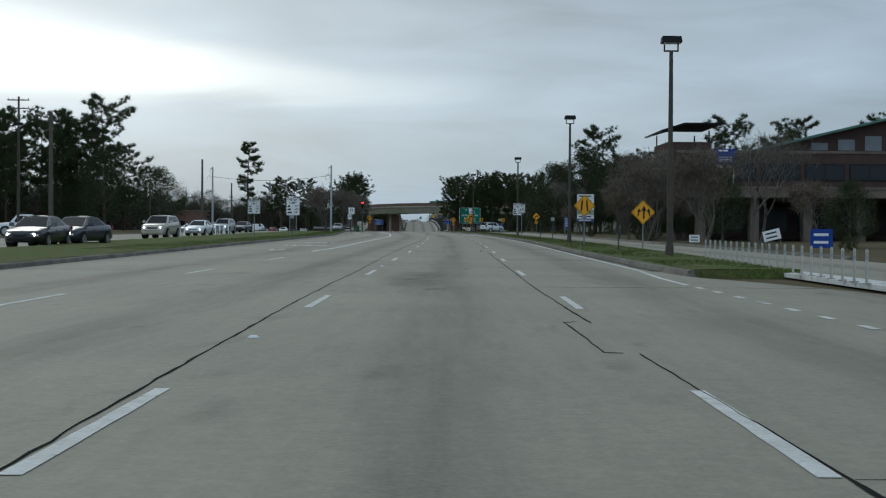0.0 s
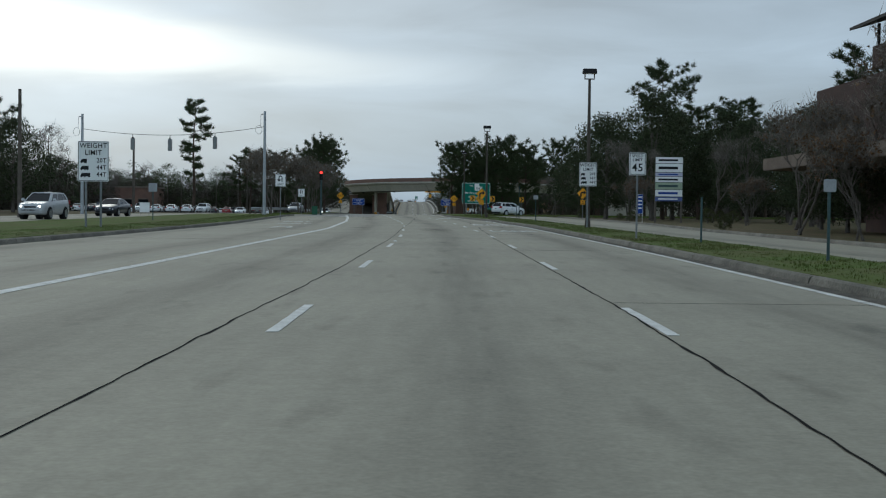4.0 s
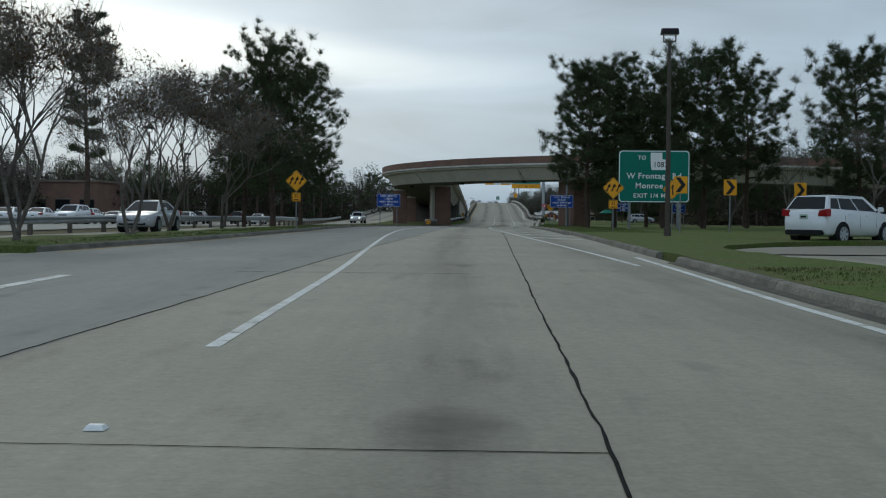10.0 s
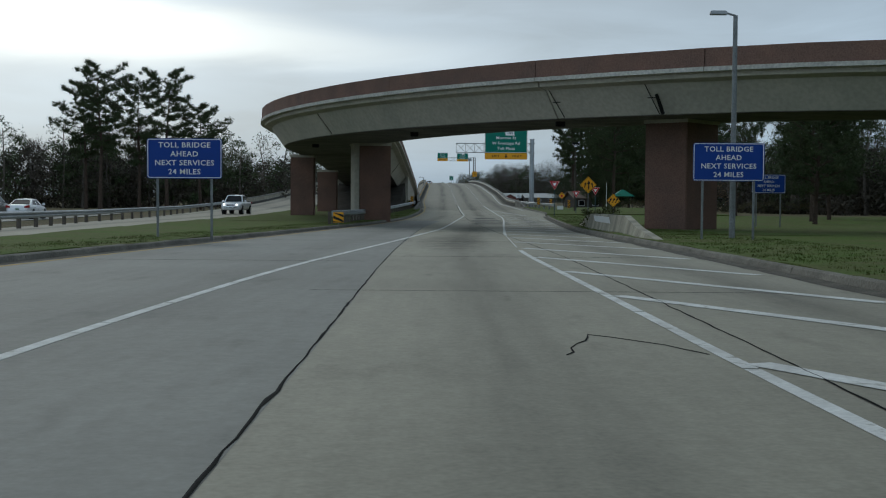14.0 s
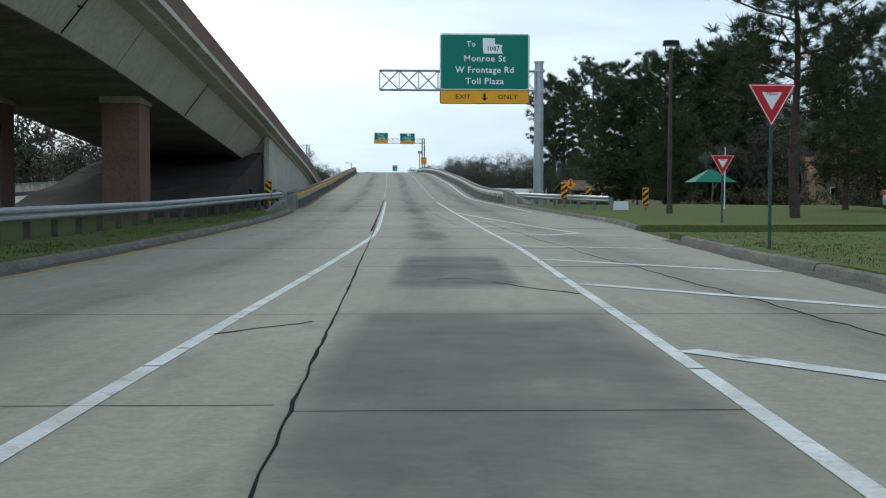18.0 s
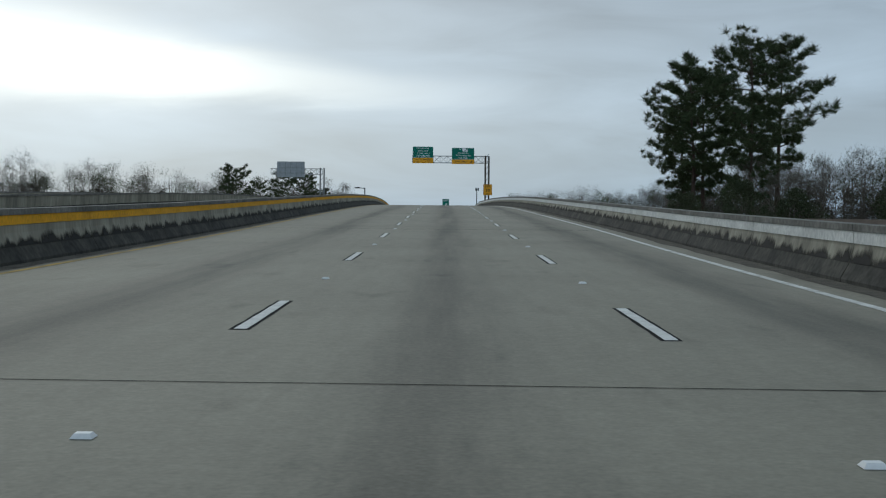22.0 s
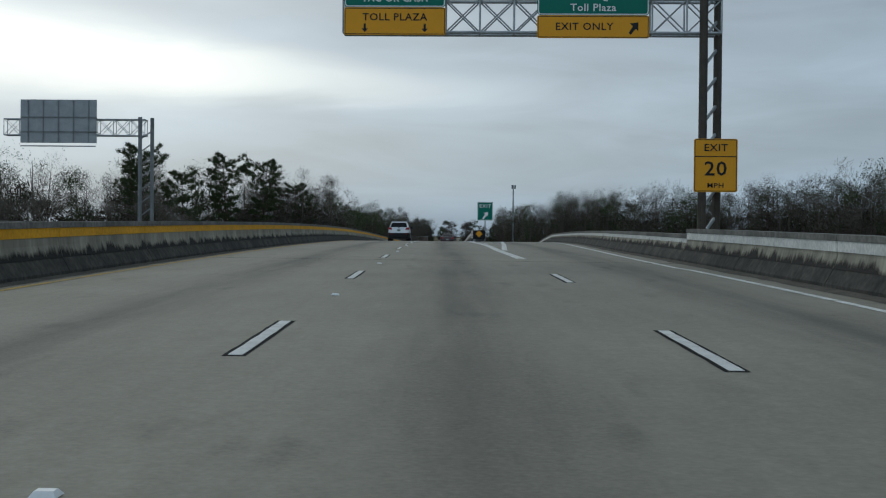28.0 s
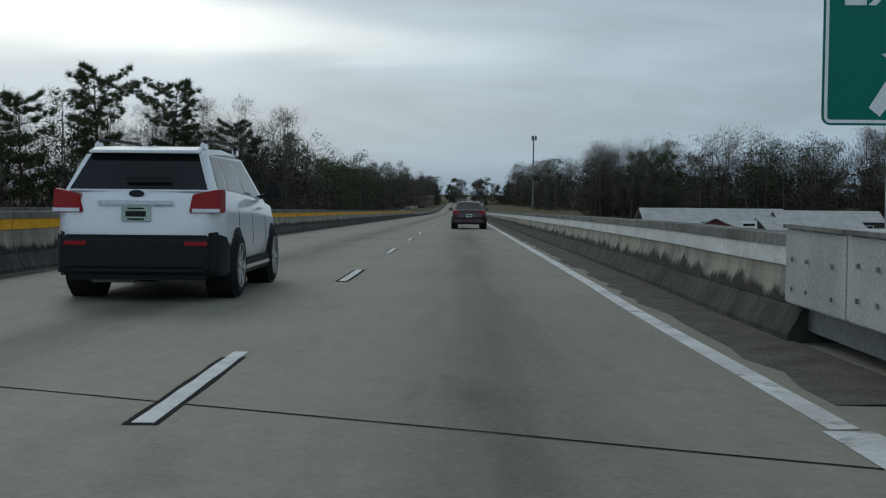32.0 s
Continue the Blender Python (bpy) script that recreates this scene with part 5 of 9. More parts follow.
def road_patch(x, y, w, length, parent, material=None, label="dark film on the concrete for worn-in stains and flyover shade"):
    """A stain or painted shade that lies on the road, fading towards its rim."""
    n = max(2, int(length / 1.5))
    vs, uv, fs = [], [], []
    for i in range(n + 1):
        yy = y - length / 2 + length * i / n
        dx = LANE(yy) - LANE(y)
        for q in (0, 1):
            vs.append((x + dx + w * (q - 0.5), yy, rz(yy) + 0.0025))
            uv.append((q, i / n))
        if i:
            fs.append((2 * i - 2, 2 * i - 1, 2 * i + 1, 2 * i))
    me = bpy.data.meshes.new("stain")
    me.from_pydata(vs, [], fs)
    lay = me.uv_layers.new(name="UVMap")
    for lp in me.loops:
        lay.data[lp.index].uv = uv[lp.vertex_index]
    me.materials.append(material or STAIN_SHADE)
    return part("stain", me, None, parent, label)


road_patch(0.15, 406.6, 2.6, 9.0, road, DAMP, "darker replaced concrete slab")
road_patch(0.15, 396.0, 2.6, 11.5, road, DAMP, "darker replaced concrete slab")
road_patch(0.35, 418.0, 1.9, 9.0, road, DAMP, "darker replaced concrete slab")
# the two long films at 352 and 374 paint the shade under the flyover
for x, y, w, length in ((0.45, 450.2, 1.5, 5.5), (0.3, 433.0, 1.3, 9.0), (0.25, 442.0, 1.2, 7.0), (0.3, 462.0, 1.1, 12.0), (-0.1, 237.4, 0.9, 1.8), (-0.2, 79.0, 1.6, 9.0), (-2.1, 180.2, 1.2, 2.4), (1.9, 176.0, 1.8, 9.0), (-2.6, 352.0, 2.4, 22.0), (-1.6, 374.0, 2.4, 22.0), (0.2, 74.4, 0.5, 0.9), (-4.2, 694.0, 1.0, 3.5), (-4.0, 690.0, 0.9, 1.6), (-2.0, 726.0, 2.3, 9.0), (-2.0, 725.0, 1.7, 6.0)):
    road_patch(x, y, w, length, road if y < 460 else bridge_road)
# drain grate in the hatching
g = G()
for k in range(9):
    g.box((2.75 + 0.11 * k, 402.7, rz(402.7) + 0.008), (0.05, 1.1, 0.012))
g.box((3.63, 402.1, rz(402.7) + 0.008), (1.1, 0.06, 0.014)).box((3.63, 403.3, rz(402.7) + 0.008), (1.1, 0.06, 0.014))
part("drain_grate", g, STEELD, road, "dark iron drain grate")

# ---------------- signs ----------------
def place(x, y, rot=0.0, z=None):
    return pose(x, y, (rz(y) if y < 463.8 else gz(y)) if z is None else z, 0, 0, rot)


def post(root, x, h, r=0.03, material=STEELD, y=0.03, name="post"):
    g = G()
    g.box((x, y, h / 2 - 0.15), (r * 2, r * 1.4, h + 0.3))
    return part(name, g, material, root, bevel=0.006)


def plate(root, w, h, zc, face, border=None, r=0.06, x=0.0, y=0.0, name="sign_face", edge=0.02, inset=0.02, back=True):
    """A rounded sheet facing -y, with its painted border and its metal back."""
    g = G()
    g.prism([(a + x, b + zc) for a, b in rounded(w, h, r)], y - 0.006, y)
    ob = part(name, g, face, root)
    if back:
        g = G()
        g.prism([(a + x, b + zc) for a, b in rounded(w, h, r)], y + 0.001, y + 0.008)
        part("back", g, ALU, ob, "bare aluminium back")
    if border is not None:
        o, i = rounded(w - 2 * inset, h - 2 * inset, max(r - inset, 0.01)), rounded(w - 2 * inset - 2 * edge, h - 2 * inset - 2 * edge, max(r - inset - edge, 0.008))
        n = len(o)
        g = G()
        vs = [(a + x, y - 0.009, b + zc) for a, b in o] + [(a + x, y - 0.009, b + zc) for a, b in i]
        g.add(vs, [(k, (k + 1) % n, n + (k + 1) % n, n + k) for k in range(n)])
        part("border", g, border, ob)
    return ob


def shape(root, pts, material, y=-0.010, name="symbol"):
    g = G()
    g.prism(pts, y - 0.003, y)
    return part(name, g, material, root)


def diamond(root, s, zc, face=SYELLOW, x=0.0):
    m = Matrix.Rotation(radians(45), 2)
    def turned(pts):
        return [(m @ Vector(p)) + Vector((x, zc)) for p in pts]
    g = G()
    g.prism([tuple(p) for p in turned(rounded(s, s, 0.06))], -0.006, 0)
    ob = part("sign_face", g, face, root)
    g = G()
    g.prism([tuple(p) for p in turned(rounded(s, s, 0.06))], 0.001, 0.008)
    part("back", g, ALU, ob, "bare aluminium back")
    o, i = turned(rounded(s - 0.04, s - 0.04, 0.045)), turned(rounded(s - 0.075, s - 0.075, 0.03))
    n = len(o)
    g = G()
    g.add([(p[0], -0.009, p[1]) for p in o] + [(p[0], -0.009, p[1]) for p in i], [(k, (k + 1) % n, n + (k + 1) % n, n + k) for k in range(n)])
    part("border", g, BLACK, ob)
    return ob


def up_arrow(cx, z0, z1, w, lean=0.0):
    h = (z1 - z0) * 0.42
    return [(cx - w / 2, z0), (cx + w / 2, z0), (cx + w / 2 + lean * 0.7, z1 - h), (cx + w * 1.5 + lean * 0.8, z1 - h), (cx + lean, z1), (cx - w * 1.5 + lean * 0.8, z1 - h), (cx - w / 2 + lean * 0.7, z1 - h)]


def warning(x, y, top, s, kind, label, rot=0.0, small="", base=None):
    z0 = rz(y) if y < 463.8 else gz(y)
    root = thing("warning_sign", label, "road sign", place(x, y, rot), "warning signs")
    d = s * 1.414
    zc = top - z0 - d / 2
    post(root, 0, top - z0 - 0.2)
    f = diamond(root, s, zc)
    a = s * 0.5
    if kind == "merge":
        shape(f, up_arrow(0.04 * s, zc - a * 0.75, zc + a * 0.8, 0.10 * s), BLACK)
        shape(f, up_arrow(-0.30 * s, zc - a * 0.45, zc + a * 0.45, 0.08 * s, 0.06), BLACK)
        shape(f, up_arrow(0.38 * s, zc - a * 0.45, zc + a * 0.45, 0.08 * s, -0.06), BLACK)
    elif kind == "narrow":
        for q in (-1, 1):
            shape(f, [(q * 0.20 * s - 0.05 * s, zc - a * 0.7), (q * 0.20 * s + 0.05 * s, zc - a * 0.7), (q * 0.14 * s + 0.05 * s, zc + a * 0.7), (q * 0.14 * s - 0.05 * s, zc + a * 0.7)], BLACK)
    elif kind == "turn":
        w = 0.09 * s
        pts = [(-0.22 * s - w, zc - a * 0.75), (-0.22 * s + w, zc - a * 0.75), (-0.22 * s + w, zc + 0.02 * s), (0.10 * s, zc + 0.02 * s), (0.10 * s, zc - 0.14 * s), (0.42 * s, zc + 0.11 * s), (0.10 * s, zc + 0.36 * s), (0.10 * s, zc + 0.20 * s), (-0.10 * s, zc + 0.20 * s), (-0.22 * s - w, zc + 0.08 * s)]
        shape(f, pts, BLACK)
    elif kind == "lanes":
        for q in (-0.32, 0.0, 0.32):
            c = q * s
            shape(f, [(c - 0.16 * s, zc - 0.22 * s), (c - 0.05 * s, zc - 0.22 * s), (c + 0.02 * s, zc - 0.02 * s), (c + 0.08 * s, zc + 0.06 * s), (c + 0.17 * s, zc + 0.06 * s), (c + 0.10 * s, zc + 0.30 * s), (c - 0.06 * s, zc + 0.10 * s), (c - 0.01 * s, zc + 0.08 * s)], BLACK)
    elif kind == "signal":
        g = G()
        g.prism([(0.22 * s * math.cos(t * 0.524), zc - 0.08 * s + 0.22 * s * math.sin(t * 0.524)) for t in range(12)], -0.013, -0.01)
        part("symbol", g, RED, f)
        shape(f, up_arrow(0, zc + 0.18 * s, zc + 0.55 * s, 0.09 * s), BLACK)
    if small:
        p = plate(root, 0.46, 0.46, zc - d / 2 - 0.27, SYELLOW, BLACK, 0.04)
        word(small, 0.24, BLACK, p, (0, -0.011, zc - d / 2 - 0.22), squeeze=0.9)
        shape(p, [(-0.12, zc - d / 2 - 0.43), (0.12, zc - d / 2 - 0.43), (0.12, zc - d / 2 - 0.385), (-0.12, zc - d / 2 - 0.385)], BLACK, name="lettering_bar")
    return root


warning(10.42, 110.9, 2.8, 0.82, "merge", "yellow diamond sign with black merging arrows")
warning(8.55, 118, 3.26, 0.82, "narrow", "yellow diamond sign for a narrowing road")
warning(16.67, 235.5, 4.26, 0.80, "turn", "yellow diamond sign with a right-turn arrow", small="20")
warning(7.03, 237.3, 4.12, 0.78, "turn", "yellow diamond right-turn sign over a speed plate", small="20")
warning(-10.5, 295, 4.6, 0.80, "lanes", "yellow diamond sign with three bending arrows", small="35")
warning(5.83, 295.0, 4.35, 0.80, "lanes", "yellow diamond bend sign over a speed plate", small="35")
warning(9.76, 301.9, 4.45, 0.80, "merge", "yellow diamond merging sign among pines")
warning(6.5, 394.7, 4.08, 0.80, "merge", "yellow diamond merging sign on the lawn")
warning(9.38, 403.7, 2.98, 0.72, "lanes", "low yellow diamond sign on the lawn")
warning(16.1, 518.3, 3.73, 0.82, "signal", "yellow diamond sign with a red disc")
for x, y in ((8.17, 287.5), (11.17, 291.8), (15.66, 296.6)):
    root = thing("chevron_sign", "black and yellow chevron sign on a steel post", "road sign", place(x, y), "chevron signs")
    post(root, 0, 2.7)
    p = plate(root, 0.62, 0.76, 2.35, SYELLOW, None, 0.04)
    shape(p, [(-0.22, 2.02), (-0.02, 2.02), (0.24, 2.35), (-0.02, 2.68), (-0.22, 2.68), (0.03, 2.35)], BLACK)


def marker(x, y, top, w=0.32, h=0.95, flip=1, z=None):
    z0 = rz(y) if z is None else z
    root = thing("object_marker", "black and yellow striped object marker board", "road marker", pose(x, y, z0), "object markers")
    post(root, 0, max(top - z0 - 0.1, 0.3))
    p = plate(root, w, h, top - z0 - h / 2, SYELLOW, None, 0.02)
    c = top - z0 - h / 2
    for k in range(-3, 4):
        za = c + k * 0.30
        q = [(-w / 2 + 0.01, za - 0.10 * flip), (w / 2 - 0.01, za + 0.14 * flip), (w / 2 - 0.01, za + 0.29 * flip), (-w / 2 + 0.01, za + 0.05 * flip)]
        q = [(a, min(max(b, c - h / 2 + 0.02), c + h / 2 - 0.02)) for a, b in q]
        if abs(q[0][1] - q[3][1]) + abs(q[1][1] - q[2][1]) > 0.05:
            shape(p, q, BLACK, name="stripe")


marker(-7.11, 461.2, 2.77, 0.34, 1.1, -1)
marker(-8.5, 376.8, 1.8, 0.55, 0.55, -1)
marker(8.32, 464.6, 2.73, 0.34, 0.9)
marker(11.41, 458.1, 2.42, 0.3, 0.9)
marker(6.71, 481.1, 2.39, 0.3, 0.8)
marker(10.06, 467.4, 2.53, 0.3, 0.9)


def weight_sign(x, y, top, w, h, posts, label, facing=True):
    root = thing("weight_limit_sign", label, "road sign", place(x, y), "weight limit signs")
    z0 = rz(y)
    zc = top - z0 - h / 2
    for q in posts:
        post(root, q, zc + h / 2 - 0.1, 0.04, STEELD)
    p = plate(root, w, h, zc, WHITE, BLACK, 0.05, y=-0.10 if len(posts) == 1 else 0.0)
    yy = -0.115 if len(posts) == 1 else -0.011
    s = h / 1.2
    word("WEIGHT", 0.21 * s, BLACK, p, (0, yy, zc + 0.46 * s), squeeze=0.95)
    word("LIMIT", 0.21 * s, BLACK, p, (0, yy, zc + 0.25 * s), squeeze=0.95)
    for k, t in enumerate(("20T", "44T", "44T")):
        zz = zc + (0.02 - 0.21 * k) * s
        word(t, 0.19 * s, BLACK, p, (w * 0.26, yy, zz), squeeze=0.9)
        n = 1 + k * 0.25
        shape(p, [(-w * 0.42, zz - 0.05 * s), (-w * 0.42 + 0.20 * n * s, zz - 0.05 * s), (-w * 0.42 + 0.20 * n * s, zz + 0.05 * s), (-w * 0.36, zz + 0.05 * s), (-w * 0.39, zz + 0.01 * s)], BLACK, y=yy)
        for c in (0.04, 0.14, 0.2 * n - 0.03):
            shape(p, [(-w * 0.42 + (c + 0.03 * math.cos(t2)) * s, zz - 0.055 * s + 0.028 * math.sin(t2) * s) for t2 in [i * 0.785 for i in range(8)]], BLACK, y=yy - 0.002, name="wheel_symbol")
    return root


weight_sign(9.58, 178.9, 4.25, 0.88, 1.2, (0,), "white weight limit sign strapped to a lamp pole")
weight_sign(-12.01, 166.6, 4.35, 1.25, 1.62, (-0.3, 0.3), "large white weight limit sign on two posts")
weight_sign(-13.26, 149.6, 3.7, 0.95, 1.1, (0.0,), "small white weight limit sign")


def uturn_sign(x, y, top, w, h, label, only=True):
    z0 = rz(y)
    root = thing("u_turn_sign", label, "road sign", place(x, y), "u-turn signs")
    zc = top - z0 - h / 2
    post(root, 0, zc + h / 2, 0.03, STEELD)
    p = plate(root, w, h, zc, WHITE, BLACK, 0.04)
    c = zc + h * 0.1
    outer = [(0.13 * w * 1.4 * math.cos(t), c + 0.10 + 0.16 * math.sin(t)) for t in [i * math.pi / 8 for i in range(9)]]
    inner = [(0.07 * w * 1.4 * math.cos(t), c + 0.10 + 0.09 * math.sin(t)) for t in [i * math.pi / 8 for i in range(9)]][::-1]
    pts = [(0.182 * w, c - 0.2)] + outer + [(-0.182 * w, c - 0.03), (-0.30 * w, c - 0.03), (-0.14 * w, c - 0.2), (0.02 * w, c - 0.03), (-0.098 * w, c - 0.03)] + inner + [(0.098 * w, c - 0.2)]
    shape(p, pts, BLACK)
    if only:
        word("ONLY", 0.17 * w / 0.76, BLACK, p, (0, -0.011, zc - h * 0.33), squeeze=0.95)
    return root


uturn_sign(-8.85, 204.9, 4.28, 0.76, 0.88, "white u-turn only sign on a post in the median")
uturn_sign(-11.72, 249.8, 4.09, 0.70, 0.82, "white u-turn only sign beside the turning gap")
root = thing("speed_limit_sign", "white speed limit 45 sign on a steel post", "road sign", place(8.31, 157.1))
post(root, 0, 3.0)
p = plate(root, 0.56, 0.74, 2.6, WHITE, BLACK, 0.04)
word("SPEED", 0.13, BLACK, p, (0, -0.011, 2.86))
word("LIMIT", 0.13, BLACK, p, (0, -0.011, 2.73))
word("45", 0.36, BLACK, p, (0, -0.011, 2.47))


def back_plate(x, y, h, w=0.3, hh=0.36, label="bare back of a small sign on a green post", tall=0.0):
    root = thing("reversed_sign", label, "road sign", place(x, y), "reversed signs")
    post(root, 0, h, 0.028, TEALP)
    if w:
        g = G()
        g.prism([(a, b + h - hh / 2) for a, b in rounded(w, hh, 0.03)], -0.012, -0.004)
        part("back", g, ALU, root)


back_plate(10.49, 133.1, 1.9)
back_plate(9.21, 140.5, 1.75, 0.25, 0.25)
back_plate(9.55, 153.1, 1.5, 0)
back_plate(9.24, 218.6, 2.9, 0, label="plain green sign post in the grass strip")
back_plate(9.46, 206.1, 2.0, 0.34, 0.3)
back_plate(9.6, 226.3, 1.3, 0, label="short thin post in the grass strip")
back_plate(8.3, 104.8, 1.2, 0, label="short thin post in the grass strip")
back_plate(-14.54, 189.4, 2.3, 0.5, 0.5, label="bare back of a sign beside the far road")
back_plate(4.81, 320.1, 2.6, 0, label="thin steel post beside a pine")


def blue_sign(x, y, top, w, h, label):
    z0 = rz(y)
    root = thing("service_sign", label, "road sign", place(x, y), "blue toll bridge signs")
    zc = top - z0 - h / 2
    for q in (-w * 0.36, w * 0.36):
        post(root, q, zc + h / 2 - 0.05, 0.035, STEELD)
    p = plate(root, w, h, zc, BLUE, WHITE, 0.08, edge=0.02)
    for k, t in enumerate(("TOLL BRIDGE", "AHEAD", "NEXT SERVICES", "24 MILES")):
        word(t, 0.215 * h / 1.15, WHITE, p, (0, -0.011, zc + (0.38 - 0.255 * k) * h / 1.15), squeeze=1.0 * w / 2.1)


blue_sign(-10.7, 349.4, 4.30, 2.25, 1.2, "blue toll bridge ahead sign on two posts in grass")
blue_sign(5.85, 350.6, 4.33, 2.2, 1.18, "blue toll bridge ahead sign beside a lamp post")
blue_sign(14.39, 378.9, 3.95, 1.8, 1.0, "distant blue toll bridge ahead sign")
blue_sign(20.02, 372.1, 3.75, 1.5, 0.95, "distant blue toll bridge ahead sign under pines")


def yield_sign(x, y, top, w, label):
    z0 = rz(y)
    root = thing("yield_sign", label, "road sign", place(x, y), "yield signs")
    h = w * 0.87
    zt = top - z0
    post(root, 0, zt - h * 0.3, 0.03, TEALP)
    tri = [(-w / 2, zt), (w / 2, zt), (0, zt - h)]
    g = G()
    g.prism(tri, -0.006, 0)
    f = part("sign_face", g, RED, root)
    g = G()
    g.prism(tri, 0.001, 0.007)
    part("back", g, ALU, f)
    k = 0.42
    inner = [(a * k, zt - h * 0.33 + (b - zt + h * 0.33) * k) for a, b in tri]
    p = shape(f, inner, WHITE)
    g = G()
    m = 0.95
    o = [(a * m, zt - h * 0.33 + (b - zt + h * 0.33) * m) for a, b in tri]
    i = [(a * 0.9, zt - h * 0.33 + (b - zt + h * 0.33) * 0.9) for a, b in tri]
    g.add([(q[0], -0.008, q[1]) for q in o] + [(q[0], -0.008, q[1]) for q in i], [(n, (n + 1) % 3, 3 + (n + 1) % 3, 3 + n) for n in range(3)])
    part("border", g, WHITE, f)
    word("YIELD", 0.1, RED, p, (0, -0.015, zt - h * 0.22), squeeze=0.8)


yield_sign(6.6, 421.9, 4.15, 0.92, "red and white yield sign on a green post")
yield_sign(10.36, 439.8, 3.39, 0.80, "red and white yield sign by the far kerb")
yield_sign(9.01, 411.8, 3.52, 0.75, "red and white yield sign on the lawn")


# ---------------- large green guide signs ----------------
def shield(root, x, zc, w, h, text="1087", y=-0.012):
    p = shape(root, [(x - w / 2, zc - h * 0.1), (x - w / 2, zc + h / 2), (x + w * 0.1, zc + h / 2), (x + w * 0.1, zc + h * 0.12), (x + w / 2, zc + h * 0.05), (x + w * 0.42, zc - h * 0.15), (x + w / 2, zc - h / 2), (x - w * 0.45, zc - h / 2)], WHITE, y=y, name="route_shield")
    word(text, h * 0.44, BLACK, p, (x + 0.02, y - 0.006, zc - h * 0.2), squeeze=0.9)
    return p


root = thing("guide_sign", "large green exit guide sign on two steel posts", "road sign", place(9.58, 309))
zb = 3.22 - rz(309)
for q in (-1.5, 1.5):
    g = G()
    g.box((q, 0.12, (zb + 3.1) / 2 - 0.1), (0.16, 0.2, zb + 3.1))
    part("post", g, STEELD, root, bevel=0.01)
zc = zb + 1.62
p = plate(root, 4.4, 3.25, zc, GREEN, WHITE, 0.25, edge=0.05, inset=0.03)
for k in range(5):
    g = G()
    g.box((-1.76 + 0.88 * k, -0.0075, zc), (0.012, 0.004, 3.15))
    part("panel_seam", g, TEALP, p)
word("TO", 0.36, WHITE, p, (-0.75, -0.011, zc + 1.15))
shield(p, 0.38, zc + 0.94, 1.2, 1.08)
word("W Frontage Rd", 0.50, WHITE, p, (0, -0.011, zc + 0.02), squeeze=1.0)
word("Monroe St", 0.50, WHITE, p, (0, -0.011, zc - 0.59), squeeze=1.0)
word("EXIT 1/4 MILE", 0.38, WHITE, p, (0, -0.011, zc - 1.21), squeeze=1.05)


def truss(root, x0, x1, z0, z1, bays, d=0.55, r=0.045, y=0.0):
    g = G()
    for yy in (y - d / 2, y + d / 2):
        for z in (z0, z1):
            g.cyl((x0, yy, z), (x1, yy, z), r, r, 8)
    part("chord", g, STEEL, root, "round steel truss chords")
    for k in range(bays + 1):
        x = x0 + (x1 - x0) * k / bays
        g = G()
        for yy in (y - d / 2, y + d / 2):
            g.cyl((x, yy, z0), (x, yy, z1), r * 0.6, r * 0.6, 6)
        for z in (z0, z1):
            g.cyl((x, y - d / 2, z), (x, y + d / 2, z), r * 0.6, r * 0.6, 6)
        part("strut", g, STEEL, root)
        if k < bays:
            xb = x0 + (x1 - x0) * (k + 1) / bays
            g = G()
            for yy in (y - d / 2, y + d / 2):
                g.cyl((x, yy, z0), (xb, yy, z1), r * 0.5, r * 0.5, 6)
                g.cyl((x, yy, z1), (xb, yy, z0), r * 0.5, r * 0.5, 6)
            part("diagonal", g, STEEL, root)


def exit_band(p, cx, z, w, h, text, arrows, size):
    b = plate(p, w, h, z, SYELLOW, None, 0.05, x=cx, y=-0.011, name="exit_band", back=False)
    return b


# cantilever gantry before the bridge
gy = 476.4
root = thing("cantilever_gantry", "steel cantilever gantry carrying a green exit sign", "sign gantry", pose(0, gy, gz(gy)))
b0 = gz(gy)
g = G()
g.cyl((8.25, 0, -0.3), (8.25, 0, 10.37 - b0), 0.33, 0.27, 20)
part("column", g, STEEL, root, "tapered galvanised column", shade=False)
g = G()
g.cyl((8.25, 0, 10.34 - b0), (8.25, 0, 10.44 - b0), 0.33, 0.33, 20)
g.cyl((8.25, 0, 8.47 - b0), (8.25, 0, 8.62 - b0), 0.38, 0.38, 20).cyl((8.25, 0, 9.77 - b0), (8.25, 0, 9.92 - b0), 0.38, 0.38, 20)
part("collar", g, STEEL, root)
g = G()
g.cyl((8.25, 0, -0.1), (8.25, 0, 0.25), 0.55, 0.5, 20)
part("base_plate", g, GIRDER, root)
truss(root, -1.75, 8.0, 8.62 - b0, 9.82 - b0, 8)
sw, zb0, zt0 = 5.6, 7.73 - b0, 12.1 - b0
sx = 4.8
p = plate(root, sw, zt0 - zb0 - 0.87, (zt0 + zb0 + 0.85) / 2, GREEN, WHITE, 0.18, x=sx, y=-0.45, edge=0.045, inset=0.03)
zc = (zt0 + zb0 + 0.85) / 2
word("To", 0.48, WHITE, p, (sx - 0.85, -0.461, zc + 1.1))
shield(p, sx + 0.5, zc + 1.0, 1.25, 0.95, y=-0.462)
word("Monroe St", 0.54, WHITE, p, (sx, -0.461, zc + 0.2), squeeze=1.05)
word("W Frontage Rd", 0.54, WHITE, p, (sx, -0.461, zc - 0.5), squeeze=1.0)
word("Toll Plaza", 0.54, WHITE, p, (sx, -0.461, zc - 1.2), squeeze=1.05)
